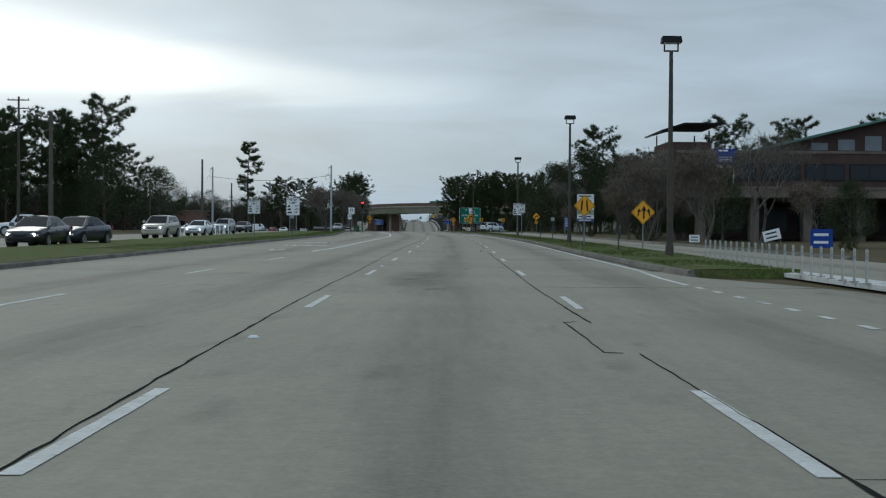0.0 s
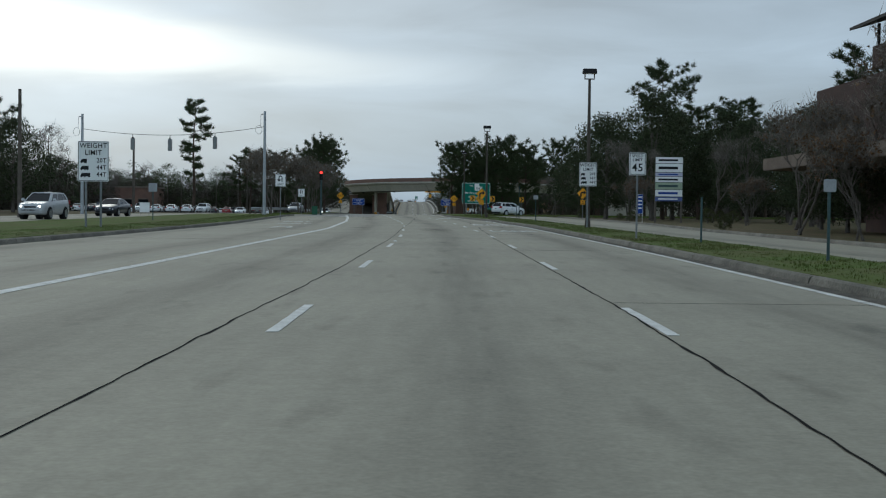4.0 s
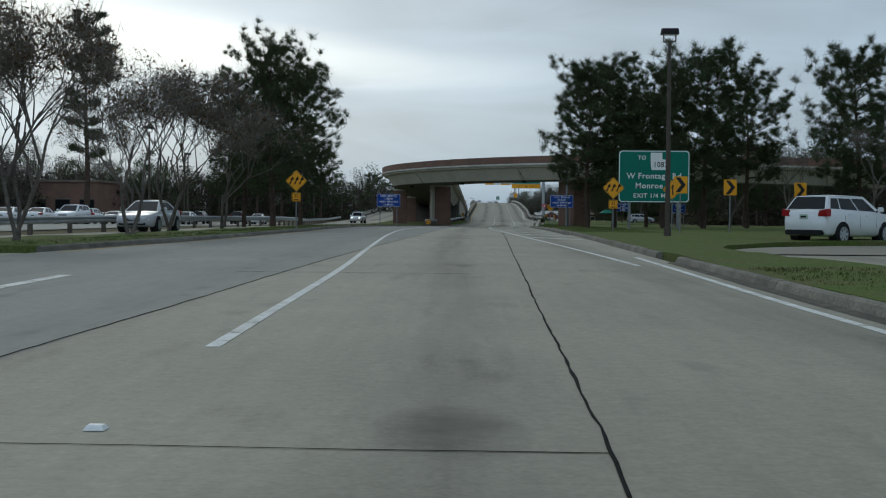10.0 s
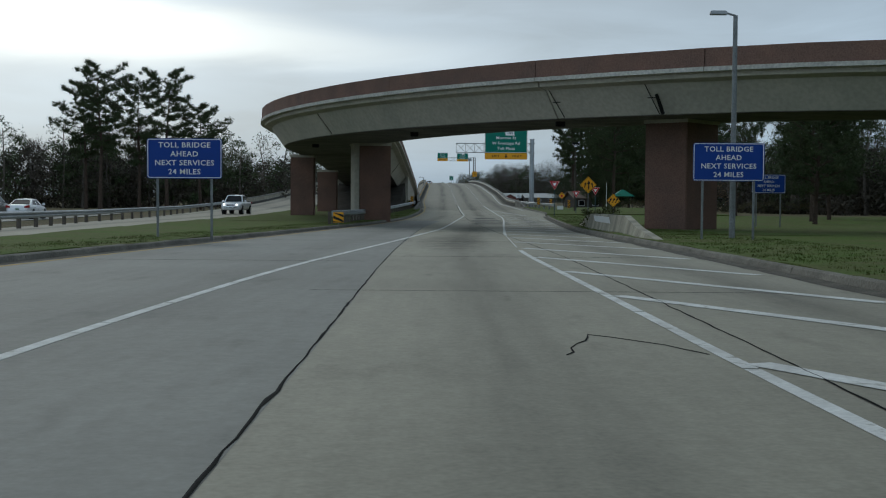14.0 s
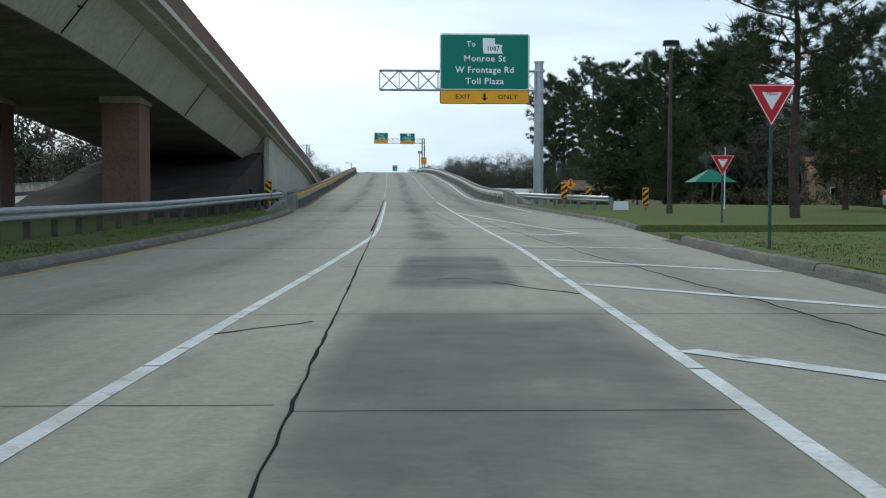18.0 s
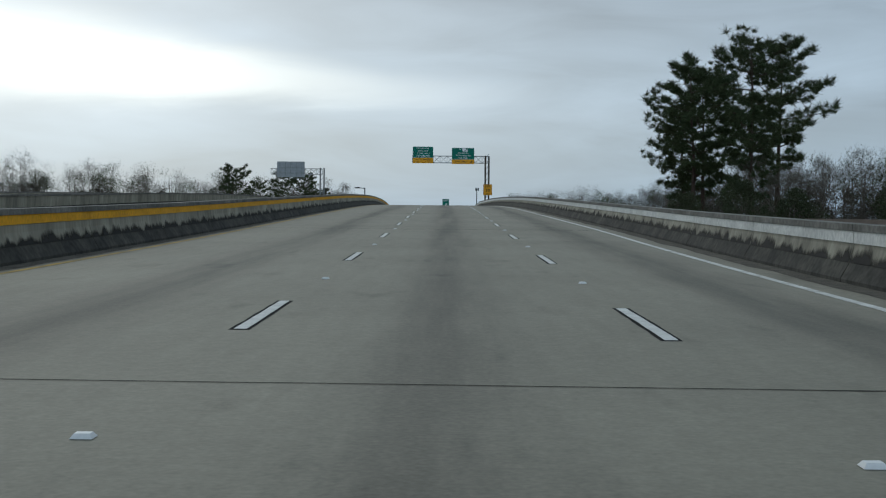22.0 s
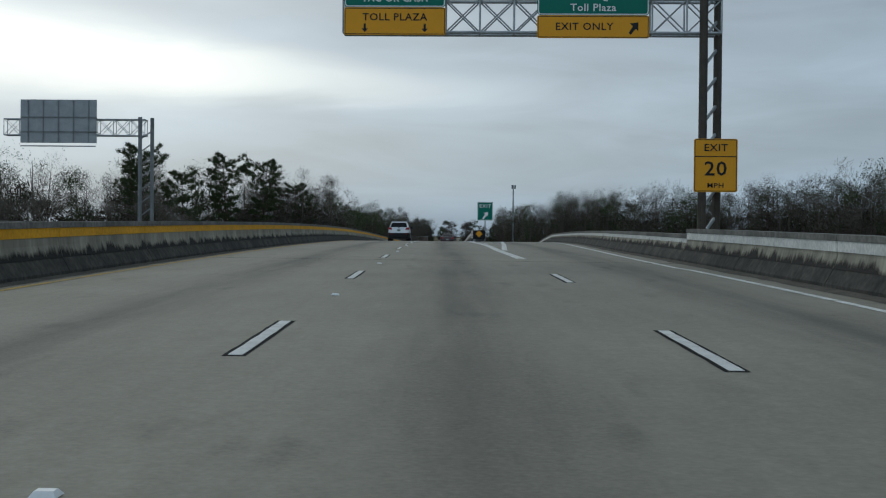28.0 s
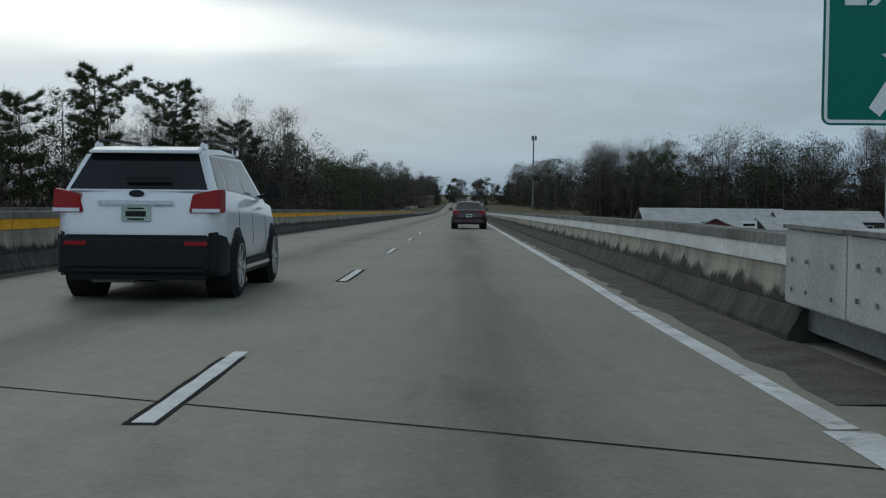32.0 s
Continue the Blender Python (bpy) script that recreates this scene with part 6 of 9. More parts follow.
q = plate(root, sw, 0.87, zb0 + 0.43, SYELLOW, BLACK, 0.15, x=sx, y=-0.45, edge=0.03, name="exit_band")
word("EXIT", 0.40, BLACK, q, (sx - 1.35, -0.461, zb0 + 0.43), squeeze=1.1)
word("ONLY", 0.40, BLACK, q, (sx + 1.45, -0.461, zb0 + 0.43), squeeze=1.1)
shape(q, [(a + sx, -b + 2 * (zb0 + 0.43)) for a, b in up_arrow(0, zb0 + 0.2, zb0 + 0.68, 0.14)], BLACK, y=-0.461)
for k in range(4):
    g = G()
    g.box((sx - 2.1 + 1.4 * k, -0.40, (zb0 + zt0) / 2), (0.08, 0.07, 4.2))
    part("sign_bracket", g, STEELD, root)

# cantilever gantry past the crest
gy = 663.8
root = thing("cantilever_gantry", "steel cantilever gantry with two green and yellow signs", "sign gantry", pose(-0.65, gy, rz(gy)))
b0 = rz(gy)
for q in (-0.28, 0.28):
    g = G()
    g.cyl((5.25 + q * 0.9, q, -0.5), (5.25 + q * 0.9, q, 14.15 - b0), 0.12, 0.12, 12)
    part("column", g, POLE, root, "rust-brown steel column tube")
for k in range(9):
    g = G()
    g.cyl((5.0, -0.28, 0.6 + 0.8 * k), (5.5, 0.28, 1.2 + 0.8 * k), 0.05, 0.05, 6)
    part("brace", g, STEEL, root)
truss(root, -5.2, 5.5, 13.15 - b0, 14.1 - b0, 11, d=0.5)
sgn = ((-3.72, 2.88, 13.05, 15.38, 0.78), (1.88, 3.15, 12.98, 15.25, 0.64))
for sx, sw, zlo, zhi, band in sgn:
    lo, hi = zlo - b0, zhi - b0
    p = plate(root, sw, hi - lo - band, (hi + lo + band) / 2, GREEN, WHITE, 0.12, x=sx, y=-0.36, edge=0.03)
    q = plate(root, sw, band, lo + band / 2, SYELLOW, BLACK, 0.06, x=sx, y=-0.36, edge=0.02, name="exit_band")
    zc = (hi + lo + band) / 2
    if sx < 0:
        for k, t in enumerate(("STROBE FOR", "TAG ONLY", "OTHER LANES", "TAG OR CASH")):
            word(t, 0.27, WHITE, p, (sx, -0.371, zc + 0.52 - 0.35 * k), squeeze=1.0)
        word("TOLL PLAZA", 0.29, BLACK, q, (sx, -0.371, lo + band * 0.64), squeeze=1.05)
        for c in (-0.85, 0.85):
            shape(q, [(a + sx, -b + 2 * (lo + 0.2)) for a, b in up_arrow(c, lo + 0.08, lo + 0.32, 0.06)], BLACK, y=-0.371)
    else:
        word("To", 0.25, WHITE, p, (sx - 0.5, -0.371, zc + 0.6))
        shield(p, sx + 0.3, zc + 0.52, 0.8, 0.48, y=-0.372)
        for k, t in enumerate(("Monroe St", "W Frontage Rd", "Toll Plaza")):
            word(t, 0.29, WHITE, p, (sx, -0.371, zc + 0.08 - 0.34 * k), squeeze=1.05)
        word("EXIT ONLY", 0.29, BLACK, q, (sx - 0.25, -0.371, lo + band * 0.5), squeeze=1.05)
        shape(q, [(sx + 1.0, lo + 0.15), (sx + 1.06, lo + 0.1), (sx + 1.2, lo + 0.27), (sx + 1.27, lo + 0.2), (sx + 1.27, lo + 0.45), (sx + 1.03, lo + 0.42), (sx + 1.12, lo + 0.34)], BLACK, y=-0.371)
root = thing("advisory_sign", "yellow exit speed plate on the gantry column", "road sign", pose(4.7, 663.4, 10.17))
p = plate(root, 1.22, 1.5, -0.75, SYELLOW, BLACK, 0.06)
word("EXIT", 0.28, BLACK, p, (0, -0.011, -0.26), squeeze=1.1)
word("20", 0.56, BLACK, p, (0, -0.011, -0.86), squeeze=1.1)
word("MPH", 0.19, BLACK, p, (0, -0.011, -1.32), squeeze=1.2)
g = G()
g.box((0, -0.009, -0.50), (1.16, 0.004, 0.025))
part("divider", g, BLACK, p)
for c in (-0.3, -1.2):
    g = G()
    g.box((-0.2, 0.12, c), (0.6, 0.22, 0.06))
    part("clamp", g, STEELD, root)

# gantry of the oncoming side, seen from behind
gy = 705.4
root = thing("cantilever_gantry", "steel gantry seen from behind with a bare sign back", "sign gantry", pose(-1.05, gy, rz(gy)))
b0 = rz(gy)
for q in (-0.3, 0.3):
    g = G()
    g.cyl((-21.9 + q, q, -0.5), (-21.9 + q, q, 14.55 - b0), 0.12, 0.12, 12)
    part("column", g, STEELD, root)
for k in range(8):
    g = G()
    g.cyl((-22.2, -0.3, 0.6 + 0.8 * k), (-21.6, 0.3, 1.2 + 0.8 * k), 0.04, 0.04, 6)
    part("brace", g, STEELD, root)
truss(root, -30.8, -21.9, 13.40 - b0, 14.40 - b0, 9, d=0.6)
g = G()
g.box((-27.3, -0.42, 14.25 - b0), (4.8, 0.05, 2.7))
p = part("sign_back", g, ALU, root, "bare aluminium back of a large sign")
for k in range(5):
    g = G()
    g.box((-29.2 + 0.95 * k, -0.47, 14.25 - b0), (0.07, 0.05, 2.66))
    part("stiffener", g, STEELD, p)
for k in range(3):
    g = G()
    g.box((-27.3, -0.50, 12.7 + 0.9 * k - b0), (4.75, 0.05, 0.07))
    part("stiffener", g, STEELD, p)

# exit sign and crash cushion in the gore
root = thing("exit_sign", "green exit sign with a white arrow in the gore", "road sign", pose(-1.66, 734.4, rz(734.3)))
b0 = rz(734.3)
post(root, 0, 8.80 - b0, 0.05, STEEL)
p = plate(root, 1.32, 1.56, 9.42 - b0, GREEN, WHITE, 0.08, edge=0.03)
word("EXIT", 0.42, WHITE, p, (0, -0.011, 9.85 - b0), squeeze=1.1)
shape(p, [(a - 0.02, b + 9.10 - b0) for a, b in ((-0.22, -0.3), (-0.12, -0.38), (0.17, -0.02), (0.28, -0.12), (0.24, 0.26), (-0.12, 0.18), (0.02, 0.09))], WHITE)
root = thing("crash_cushion", "grey crash cushion box with a yellow diamond plate", "crash barrier", pose(-2.13, 725.25, rz(725.25), 0, 0, 1.9))
cushion_grey = mat("cushion_grey", (0.50, 0.49, 0.465), 0.7, vary=0.25, scale=1.4, bump=0.1)
for k in range(5):
    g = G()
    g.box((0, 0.1 + 1.62 * (k + 0.5), 0.56), (0.92 - 0.008 * k, 1.6, 0.62))
    bay = part("side_panel", g, cushion_grey, root, "pale grey weathered sheet-metal bay", bevel=0.015)
    g = G()
    g.box((-0.44, 0.1 + 1.62 * (k + 0.5), 0.885), (0.07, 1.56, 0.03))
    part("top_flange", g, COPING, bay, "folded pale top edge")
    for u in (0.3, 0.95, 1.35):
        for v in (0.38, 0.62):
            g = G()
            g.box((-0.463, 0.1 + 1.62 * k + u, v + 0.04 * (k % 2)), (0.012, 0.035, 0.035))
            part("bolt", g, STEELD, bay, "dark bolt head")
g = G()
g.box((0, 0.04, 0.55), (0.94, 0.10, 0.68))
nose = part("nose_panel", g, TRIM, root, "black rubber nose panel", bevel=0.015)
g = G()
g.prism([(0, 0.335), (0.275, 0.61), (0, 0.885), (-0.275, 0.61)], -0.03, -0.012)
plate_d = part("diamond_plate", g, SYELLOW, nose, "yellow diamond plate")
for u, v in ((0, 0.8), (-0.18, 0.62), (0.18, 0.62), (0, 0.61), (-0.09, 0.52), (0.09, 0.52), (0, 0.43)):
    g = G()
    n = 10
    g.prism([(u + 0.036 * math.cos(2 * math.pi * a / n), v + 0.036 * math.sin(2 * math.pi * a / n)) for a in range(n)], -0.042, -0.03)
    part("reflector", g, SAMBER, plate_d, "amber round reflector")
g = G()
g.box((0.485, 0.05, 0.56), (0.03, 0.16, 0.70))
part("edge_strip", g, COPING, nose, "pale metal edge strip")
for q in (-0.06, 0.2):
    g = G()
    g.box((q, 0.3, 0.12), (0.05, 0.06, 0.24))
    part("foot", g, STEELD, root, "rusty steel foot")
for q in (-1, 1):
    g = G()
    g.sweep([[(q * 0.46 + a, 0.25, 0.26 + b) for a, b in ((-0.02, 0), (0.02, 0), (0, 0.03))], [(q * 0.34 + a, -0.12, 0.04 + b) for a, b in ((-0.02, 0), (0.02, 0), (0, 0.03))]])
    g.box((q * 0.36, -0.15, 0.05), (0.20, 0.16, 0.10), top=(0.7, 0.6)).box((q * 0.40, -0.12, 0.012), (0.32, 0.30, 0.024))
    part("anchor", g, STEELD, root, "rusty anchor block and stay")
g = G()
g.box((0, 4.2, 0.13), (0.6, 7.6, 0.2))
part("ground_track", g, STEELD, root, "dark steel track under the bays")
g = G()
g.prism([(-0.25, 0.0), (0.35, 0.0), (0.25, 0.86), (-0.12, 0.86)], 0.0, 1.2)
tagged(part("barrier_end_block", g, COPING), "pale concrete end block of the barrier", "barrier", kind="structure").matrix_basis = pose(-2.5, 733.6, rz(734) - 0.02)



# ---------------- lamp posts, poles, wires ----------------
def lamp_post(x, y, top, label, heads=2, rot=0.0):
    z0 = rz(y) if y < 463.8 else gz(y)
    root = thing("street_lamp", label, "street lamp", place(x, y, rot), "street lamps")
    h = top - z0
    g = G()
    g.cyl((0, 0, -0.3), (0, 0, h - 0.42), 0.115, 0.065, 12)
    part("pole", g, POLE, root, "tapered brown pole")
    g = G()
    g.cyl((0, 0, 0), (0, 0, 0.5), 0.15, 0.14, 12)
    part("base", g, POLE, root)
    g = G()
    g.cyl((-0.24, 0, h - 0.42), (0.24, 0, h - 0.42), 0.03, 0.03, 8)
    for q in (-0.24, 0.24):
        g.cyl((q, 0, h - 0.44), (q, 0, h - 0.16), 0.028, 0.028, 8)
    part("yoke", g, POLE, root)
    g = G()
    g.box((0, 0, h - 0.03), (0.72, 0.42, 0.24), top=(0.92, 0.86))
    hd = part("lamp_head", g, TRIM, root, "dark rectangular lamp head", bevel=0.02)
    g = G()
    g.box((0, 0, h - 0.155), (0.6, 0.32, 0.015))
    part("lens", g, LAMPW, hd)
    return root


for x, y, t in ((8.67, 95.7, 8.04), (9.34, 131.5, 8.65), (9.63, 179.1, 8.89), (7.1, 229.7, 9.57), (6.8, 281.4, 9.77), (11.7, 454.1, 8.92)):
    lamp_post(x, y, t, "tall brown street lamp with a box-shaped head")
for x, y, t in ((-31.66, 149.6, 9.5), (-35.47, 213.7, 8.9), (-29.33, 333.7, 9.48), (-37.51, 378.5, 9.45), (-54.24, 301.9, 9.5)):
    lamp_post(x, y, t, "tall street lamp beyond the far carriageway")

root = thing("street_lamp", "steel street lamp with one arm beside the flyover", "street lamp", place(6.4, 352.4))
g = G()
g.cyl((0, 0, -0.2), (0, 0, 8.5 - rz(352)), 0.10, 0.07, 12)
part("pole", g, STEELD, root)
g = G()
g.cyl((0, 0, 7.3), (-0.35, 0, 7.4), 0.035, 0.03, 8)
part("arm", g, STEELD, root)
g = G()
g.box((-0.55, 0, 7.39), (0.55, 0.26, 0.13), top=(0.9, 0.7))
part("lamp_head", g, ALU, root, bevel=0.02)
root = thing("street_lamp", "small lamp on a thin post beyond the barrier", "street lamp", pose(-8.75, 612.3, gz(611.4)))
g = G()
g.cyl((0, 0, 0), (0, 0, 7.6 - gz(611.4)), 0.08, 0.06, 8).cyl((0, 0, 7.55 - gz(611.4)), (-0.7, 0, 7.6 - gz(611.4)), 0.04, 0.04, 6)
part("pole", g, STEELD, root)
g = G()
g.box((-0.75, 0, 7.6 - gz(611.4)), (0.5, 0.2, 0.12))
part("lamp_head", g, TRIM, root)


def signal_head(root, x, y, z, red=False):
    g = G()
    g.box((x, y, z), (0.34, 0.26, 1.02))
    b = part("signal_body", g, TRIM, root, "dark three-lamp signal head", bevel=0.02)
    for k in range(3):
        lit = red and k == 0
        g = G()
        g.cyl((x, y - 0.131, z + 0.32 - 0.32 * k), (x, y - 0.15, z + 0.32 - 0.32 * k), 0.13 if not lit else 0.15, 0.13, 14)
        part("lens", g, REDON if lit else TRIM, b, "lit red lens" if lit else "")
        g = G()
        g.cyl((x, y - 0.13, z + 0.41 - 0.32 * k), (x, y - 0.36, z + 0.40 - 0.32 * k), 0.06, 0.05, 8)
        part("visor", g, TRIM, b)
    return b


def strain_pole(x, y, top, label):
    z0 = rz(y)
    root = thing("signal_pole", label, "signal pole", place(x, y), "signal poles")
    g = G()
    g.cyl((0, 0, -0.3), (0, 0, top - z0), 0.17, 0.11, 14)
    part("pole", g, STEEL, root, "tapered grey steel pole")
    g = G()
    for k in range(18):
        a, b = k * 0.349, (k + 1) * 0.349
        g.cyl((-0.55 + 0.3 * math.cos(a), 0, top - z0 - 1.7 + 0.4 * math.sin(a)), (-0.55 + 0.3 * math.cos(b), 0, top - z0 - 1.7 + 0.4 * math.sin(b)), 0.015, 0.015, 5)
    g.cyl((-0.1, 0, top - z0 - 0.25), (-0.35, 0, top - z0 - 0.3), 0.04, 0.04, 6).cyl((-0.35, 0, top - z0 - 0.3), (-0.4, 0, top - z0 - 1.4), 0.014, 0.014, 5)
    part("cable_loop", g, TRIM, root)
    return root


strain_pole(-13.3, 231, 10.83, "grey steel span-wire pole in the median")
strain_pole(-30.84, 234.1, 10.63, "grey steel span-wire pole across the far road")


def wire(name, a, b, sag, r, label, n=16):
    cu = bpy.data.curves.new(name, "CURVE")
    cu.dimensions = "3D"
    cu.bevel_depth = r
    sp = cu.splines.new("POLY")
    sp.points.add(n)
    for i in range(n + 1):
        t = i / n
        p = Vector(a).lerp(Vector(b), t)
        sp.points[i].co = (p.x, p.y, p.z - sag * 4 * t * (1 - t), 1)
    tmp = bpy.data.objects.new(name, cu)
    me = bpy.data.meshes.new_from_object(tmp)
    bpy.data.objects.remove(tmp)
    me.materials.append(TRIM)
    return tagged(new(name, me), label, "cable")


wire("span_wire", (-13.3, 231, 9.43), (-30.84, 234.1, 9.23), 0.7, 0.022, "thin black span wire between signal poles")
for x in (-18.0, -22.3, -25.9):
    t = (x + 13.3) / -17.54
    y = 231 + 3.1 * t
    top = 9.43 - 0.2 * t - 0.7 * 4 * t * (1 - t)
    root = thing("hanging_signal", "traffic signal seen from behind hanging on a wire", "traffic signal", pose(x, y, top), "hanging signals")
    g = G()
    g.cyl((0, 0, 0.02), (0, 0, -0.4), 0.03, 0.03, 6)
    part("hanger", g, TRIM, root)
    g = G()
    g.box((0, 0, -0.92), (0.36, 0.3, 1.1))
    part("signal_body", g, STEELD, root, bevel=0.03)
    g = G()
    g.box((0, 0, -0.33), (0.2, 0.2, 0.14), top=(0.5, 0.5))
    part("cap", g, TRIM, root)
root = thing("traffic_signal", "red-lit traffic signal on a dark pole", "traffic signal", place(-9.9, 253.3))
g = G()
g.cyl((0, 0.1, -0.2), (0, 0.1, 4.6), 0.09, 0.08, 10)
part("pole", g, TEALP, root)
signal_head(root, 0, 0, 4.35, True)
root = thing("control_cabinet", "green utility cabinet on the grass", "cabinet", place(-10.8, 255.8))
g = G()
g.box((0, 0, 0.45), (0.6, 0.5, 0.9))
part("body", g, mat("cabinet_green", (0.03, 0.11, 0.06), 0.6), root, bevel=0.02)
g = G()
g.box((0, 0, 0.93), (0.66, 0.56, 0.06))
part("lid", g, mat("cabinet_green", (0.03, 0.11, 0.06), 0.6), root)


def utility_pole(x, y, top, arms, label):
    z0 = rz(min(y, 448.3))
    root = thing("utility_pole", label, "utility pole", pose(x, y, z0), "utility poles")
    g = G()
    g.cyl((0, 0, -0.3), (0, 0, top), 0.17, 0.11, 10)
    part("pole", g, WOODP, root)
    for k in range(arms):
        g = G()
        g.box((0, -0.12, top - 0.4 - 0.9 * k), (2.4, 0.1, 0.12))
        a = part("crossarm", g, WOODP, root)
        for q in (-1.1, -0.5, 0.5, 1.1):
            g = G()
            g.cyl((q, -0.12, top - 0.34 - 0.9 * k), (q, -0.12, top - 0.16 - 0.9 * k), 0.04, 0.03, 6)
            part("insulator", g, TRIM, a)


utility_pole(-44.54, 189.4, 15.0, 2, "timber utility pole with two crossarms")
utility_pole(-27, 204, 9.0, 0, "plain timber pole beside the far road")
utility_pole(-32.21, 260.9, 8.0, 0, "plain timber pole beside the parking lot")
utility_pole(-23.71, 131.5, 8.2, 0, "plain timber pole beside the far road")


# ---------------- guard rails ----------------
def guard_rail(name, pts, label, h=0.62, posts=2.0, side=1):
    root = thing(name, label, "guard rail")
    sec = [(0.0, 0.16), (0.07, 0.10), (0.07, 0.05), (0.0, 0.0), (0.07, -0.05), (0.07, -0.10), (0.0, -0.16), (-0.02, -0.16), (-0.02, 0.16)]
    for (xa, ya, za), (xb, yb, zb) in zip(pts[:-1], pts[1:]):
        a, b = Vector((xa, ya, za)), Vector((xb, yb, zb))
        d = (b - a).normalized()
        nrm = Vector((d.y, -d.x, 0)).normalized() * side
        n = max(1, int((b - a).length / 4.0))
        for k in range(n):
            p, q = a.lerp(b, k / n), a.lerp(b, (k + 1) / n)
            g = G()
            g.sweep([[e + nrm * u + Vector((0, 0, h + v)) for u, v in sec] for e in (p, q)])
            part("rail", g, STEEL, root, "galvanised w-beam rail")
        m = max(1, int((b - a).length / posts))
        for k in range(m):
            p = a.lerp(b, k / m)
            g = G()
            g.box(p - nrm * 0.12 + Vector((0, 0, h / 2)), (0.16, 0.16, h + 0.2))
            part("post", g, WOODP if side > 0 else STEELD, root)
    return root


guard_rail("guard_rail", [(-8.9, 377.5, rz(377.5) + 0.1), (-8.47, 402.1, rz(402.1) + 0.1), (-8.61, 419.5, rz(419.5) + 0.1), (-8.28, 438, rz(438) + 0.1), (-6.83, 464.9, rz(464.9) + 0.15)], "galvanised guard rail in front of the flyover piers")
guard_rail("guard_rail", [(9.61, 458.1, rz(457.6) + 0.1), (8.37, 465.9, rz(465.9) + 0.05), (6.72, 478, rz(478) - 0.05)], "galvanised guard rail leading to the bridge barrier", side=-1)
lr = [(-18, 256.4), (-17.83, 291.2), (-18.23, 333.7), (-20, 355.1), (-24.73, 387.8), (-28.45, 432.8), (-29.8, 460.7)]
guard_rail("guard_rail", [(x, y, rz(y)) for x, y in lr], "long guard rail beside the far slip road", posts=4)
g = G()
g.sweep([[(x, y, rz(y) - 0.1), (x + 0.4, y, rz(y) - 0.1), (x + 0.36, y, rz(y) + hh), (x + 0.04, y, rz(y) + hh)] for x, y, hh in ((-6.78, 455.6, 0.15), (-6.7, 459.7, 0.45), (-6.44, 466.4, 0.85))])
tagged(part("barrier_ramp_end", g, COPING), "sloping concrete end of the left barrier", "barrier", kind="structure")
g = G()
g.sweep([[(x, y, rz(y) - 0.1), (x + 0.4, y, rz(y) - 0.1), (x + 0.36, y, rz(y) + hh), (x + 0.04, y, rz(y) + hh)] for x, y, hh in ((6.85, 470, 0.2), (6.49, 473, 0.6), (6.07, 477.2, 0.92))])
tagged(part("barrier_ramp_end", g, COPING), "sloping concrete end of the right barrier", "barrier", kind="structure")
# low wall in front of the right flyover pier
g = G()
g.sweep([[(x, y, rz(y) - 0.1), (x + 0.55, y, rz(y) - 0.1), (x + 0.45, y, rz(y) + hh), (x + 0.2, y, rz(y) + hh)] for x, y, hh in ((3.12, 348.8, 0.17), (3.35, 354.1, 0.45), (3.68, 359.3, 0.82), (3.74, 367.8, 0.84), (4.01, 374.3, 0.82), (4.39, 380.6, 0.3), (4.68, 384.7, 0.15))])
wall = tagged(part("pier_guard_wall", g, SOOT), "low concrete guard wall with tapered ends", "wall", kind="structure")
g = G()
g.prism([(-2.6, -0.13), (2.6, -0.13), (2.6, 0.13), (-2.6, 0.13)], -0.01, 0.01)
pl = part("white_plate", g, WHITE, wall, "long white marker plate")
pl.matrix_basis = pose(3.81, 365.6, rz(365.6) + 0.62, -12, 0, 90)

# bollards in the paved corner at the start
boll = G()
boll.cyl((0, 0, 0), (0, 0, 0.62), 0.03, 0.03, 10).cyl((0, 0, 0.62), (0, 0, 0.68), 0.038, 0.02, 10).cyl((0, 0, 0), (0, 0, 0.03), 0.09, 0.09, 10)
bm_ = boll.mesh("post", mat("bollard_white", (0.50, 0.48, 0.43), 0.7, vary=0.3, scale=4, bump=0.1))
band_ = G().cyl((0, 0, 0.47), (0, 0, 0.54), 0.034, 0.034, 10).mesh("reflective_band", ALU)
for k in range(22):
    y = 92.2 - k * 0.78
    root = thing("bollard", "slim off-white delineator bollard on a white kerb", "bollard", pose(9.15 - 0.03 * k, y, rz(y) + 0.07), "delineator bollards")
    part("post", bm_, WHITE, root)
    part("reflective_band", band_, ALU, root)
strip("kerb_bollards", lambda y: 8.55, lambda y: 9.35, 70, 92.8, lambda y: rz(y) + 0.08, PAINT, 2, 0.1, None, 1, None, "low white painted kerb under the bollards", "structure", "kerb")
for k in range(12):
    y = 138 + 0.0 * k
    root = thing("bollard", "white fence post beside the far road", "bollard", pose(-24.2 + 0.42 * k, 176 + 0.1 * k, rz(176)), "white fence posts")
    g = G()
    g.box((0, 0, 0.5), (0.12, 0.12, 1.0), top=(0.9, 0.9))
    part("post", g, WHITE, root)


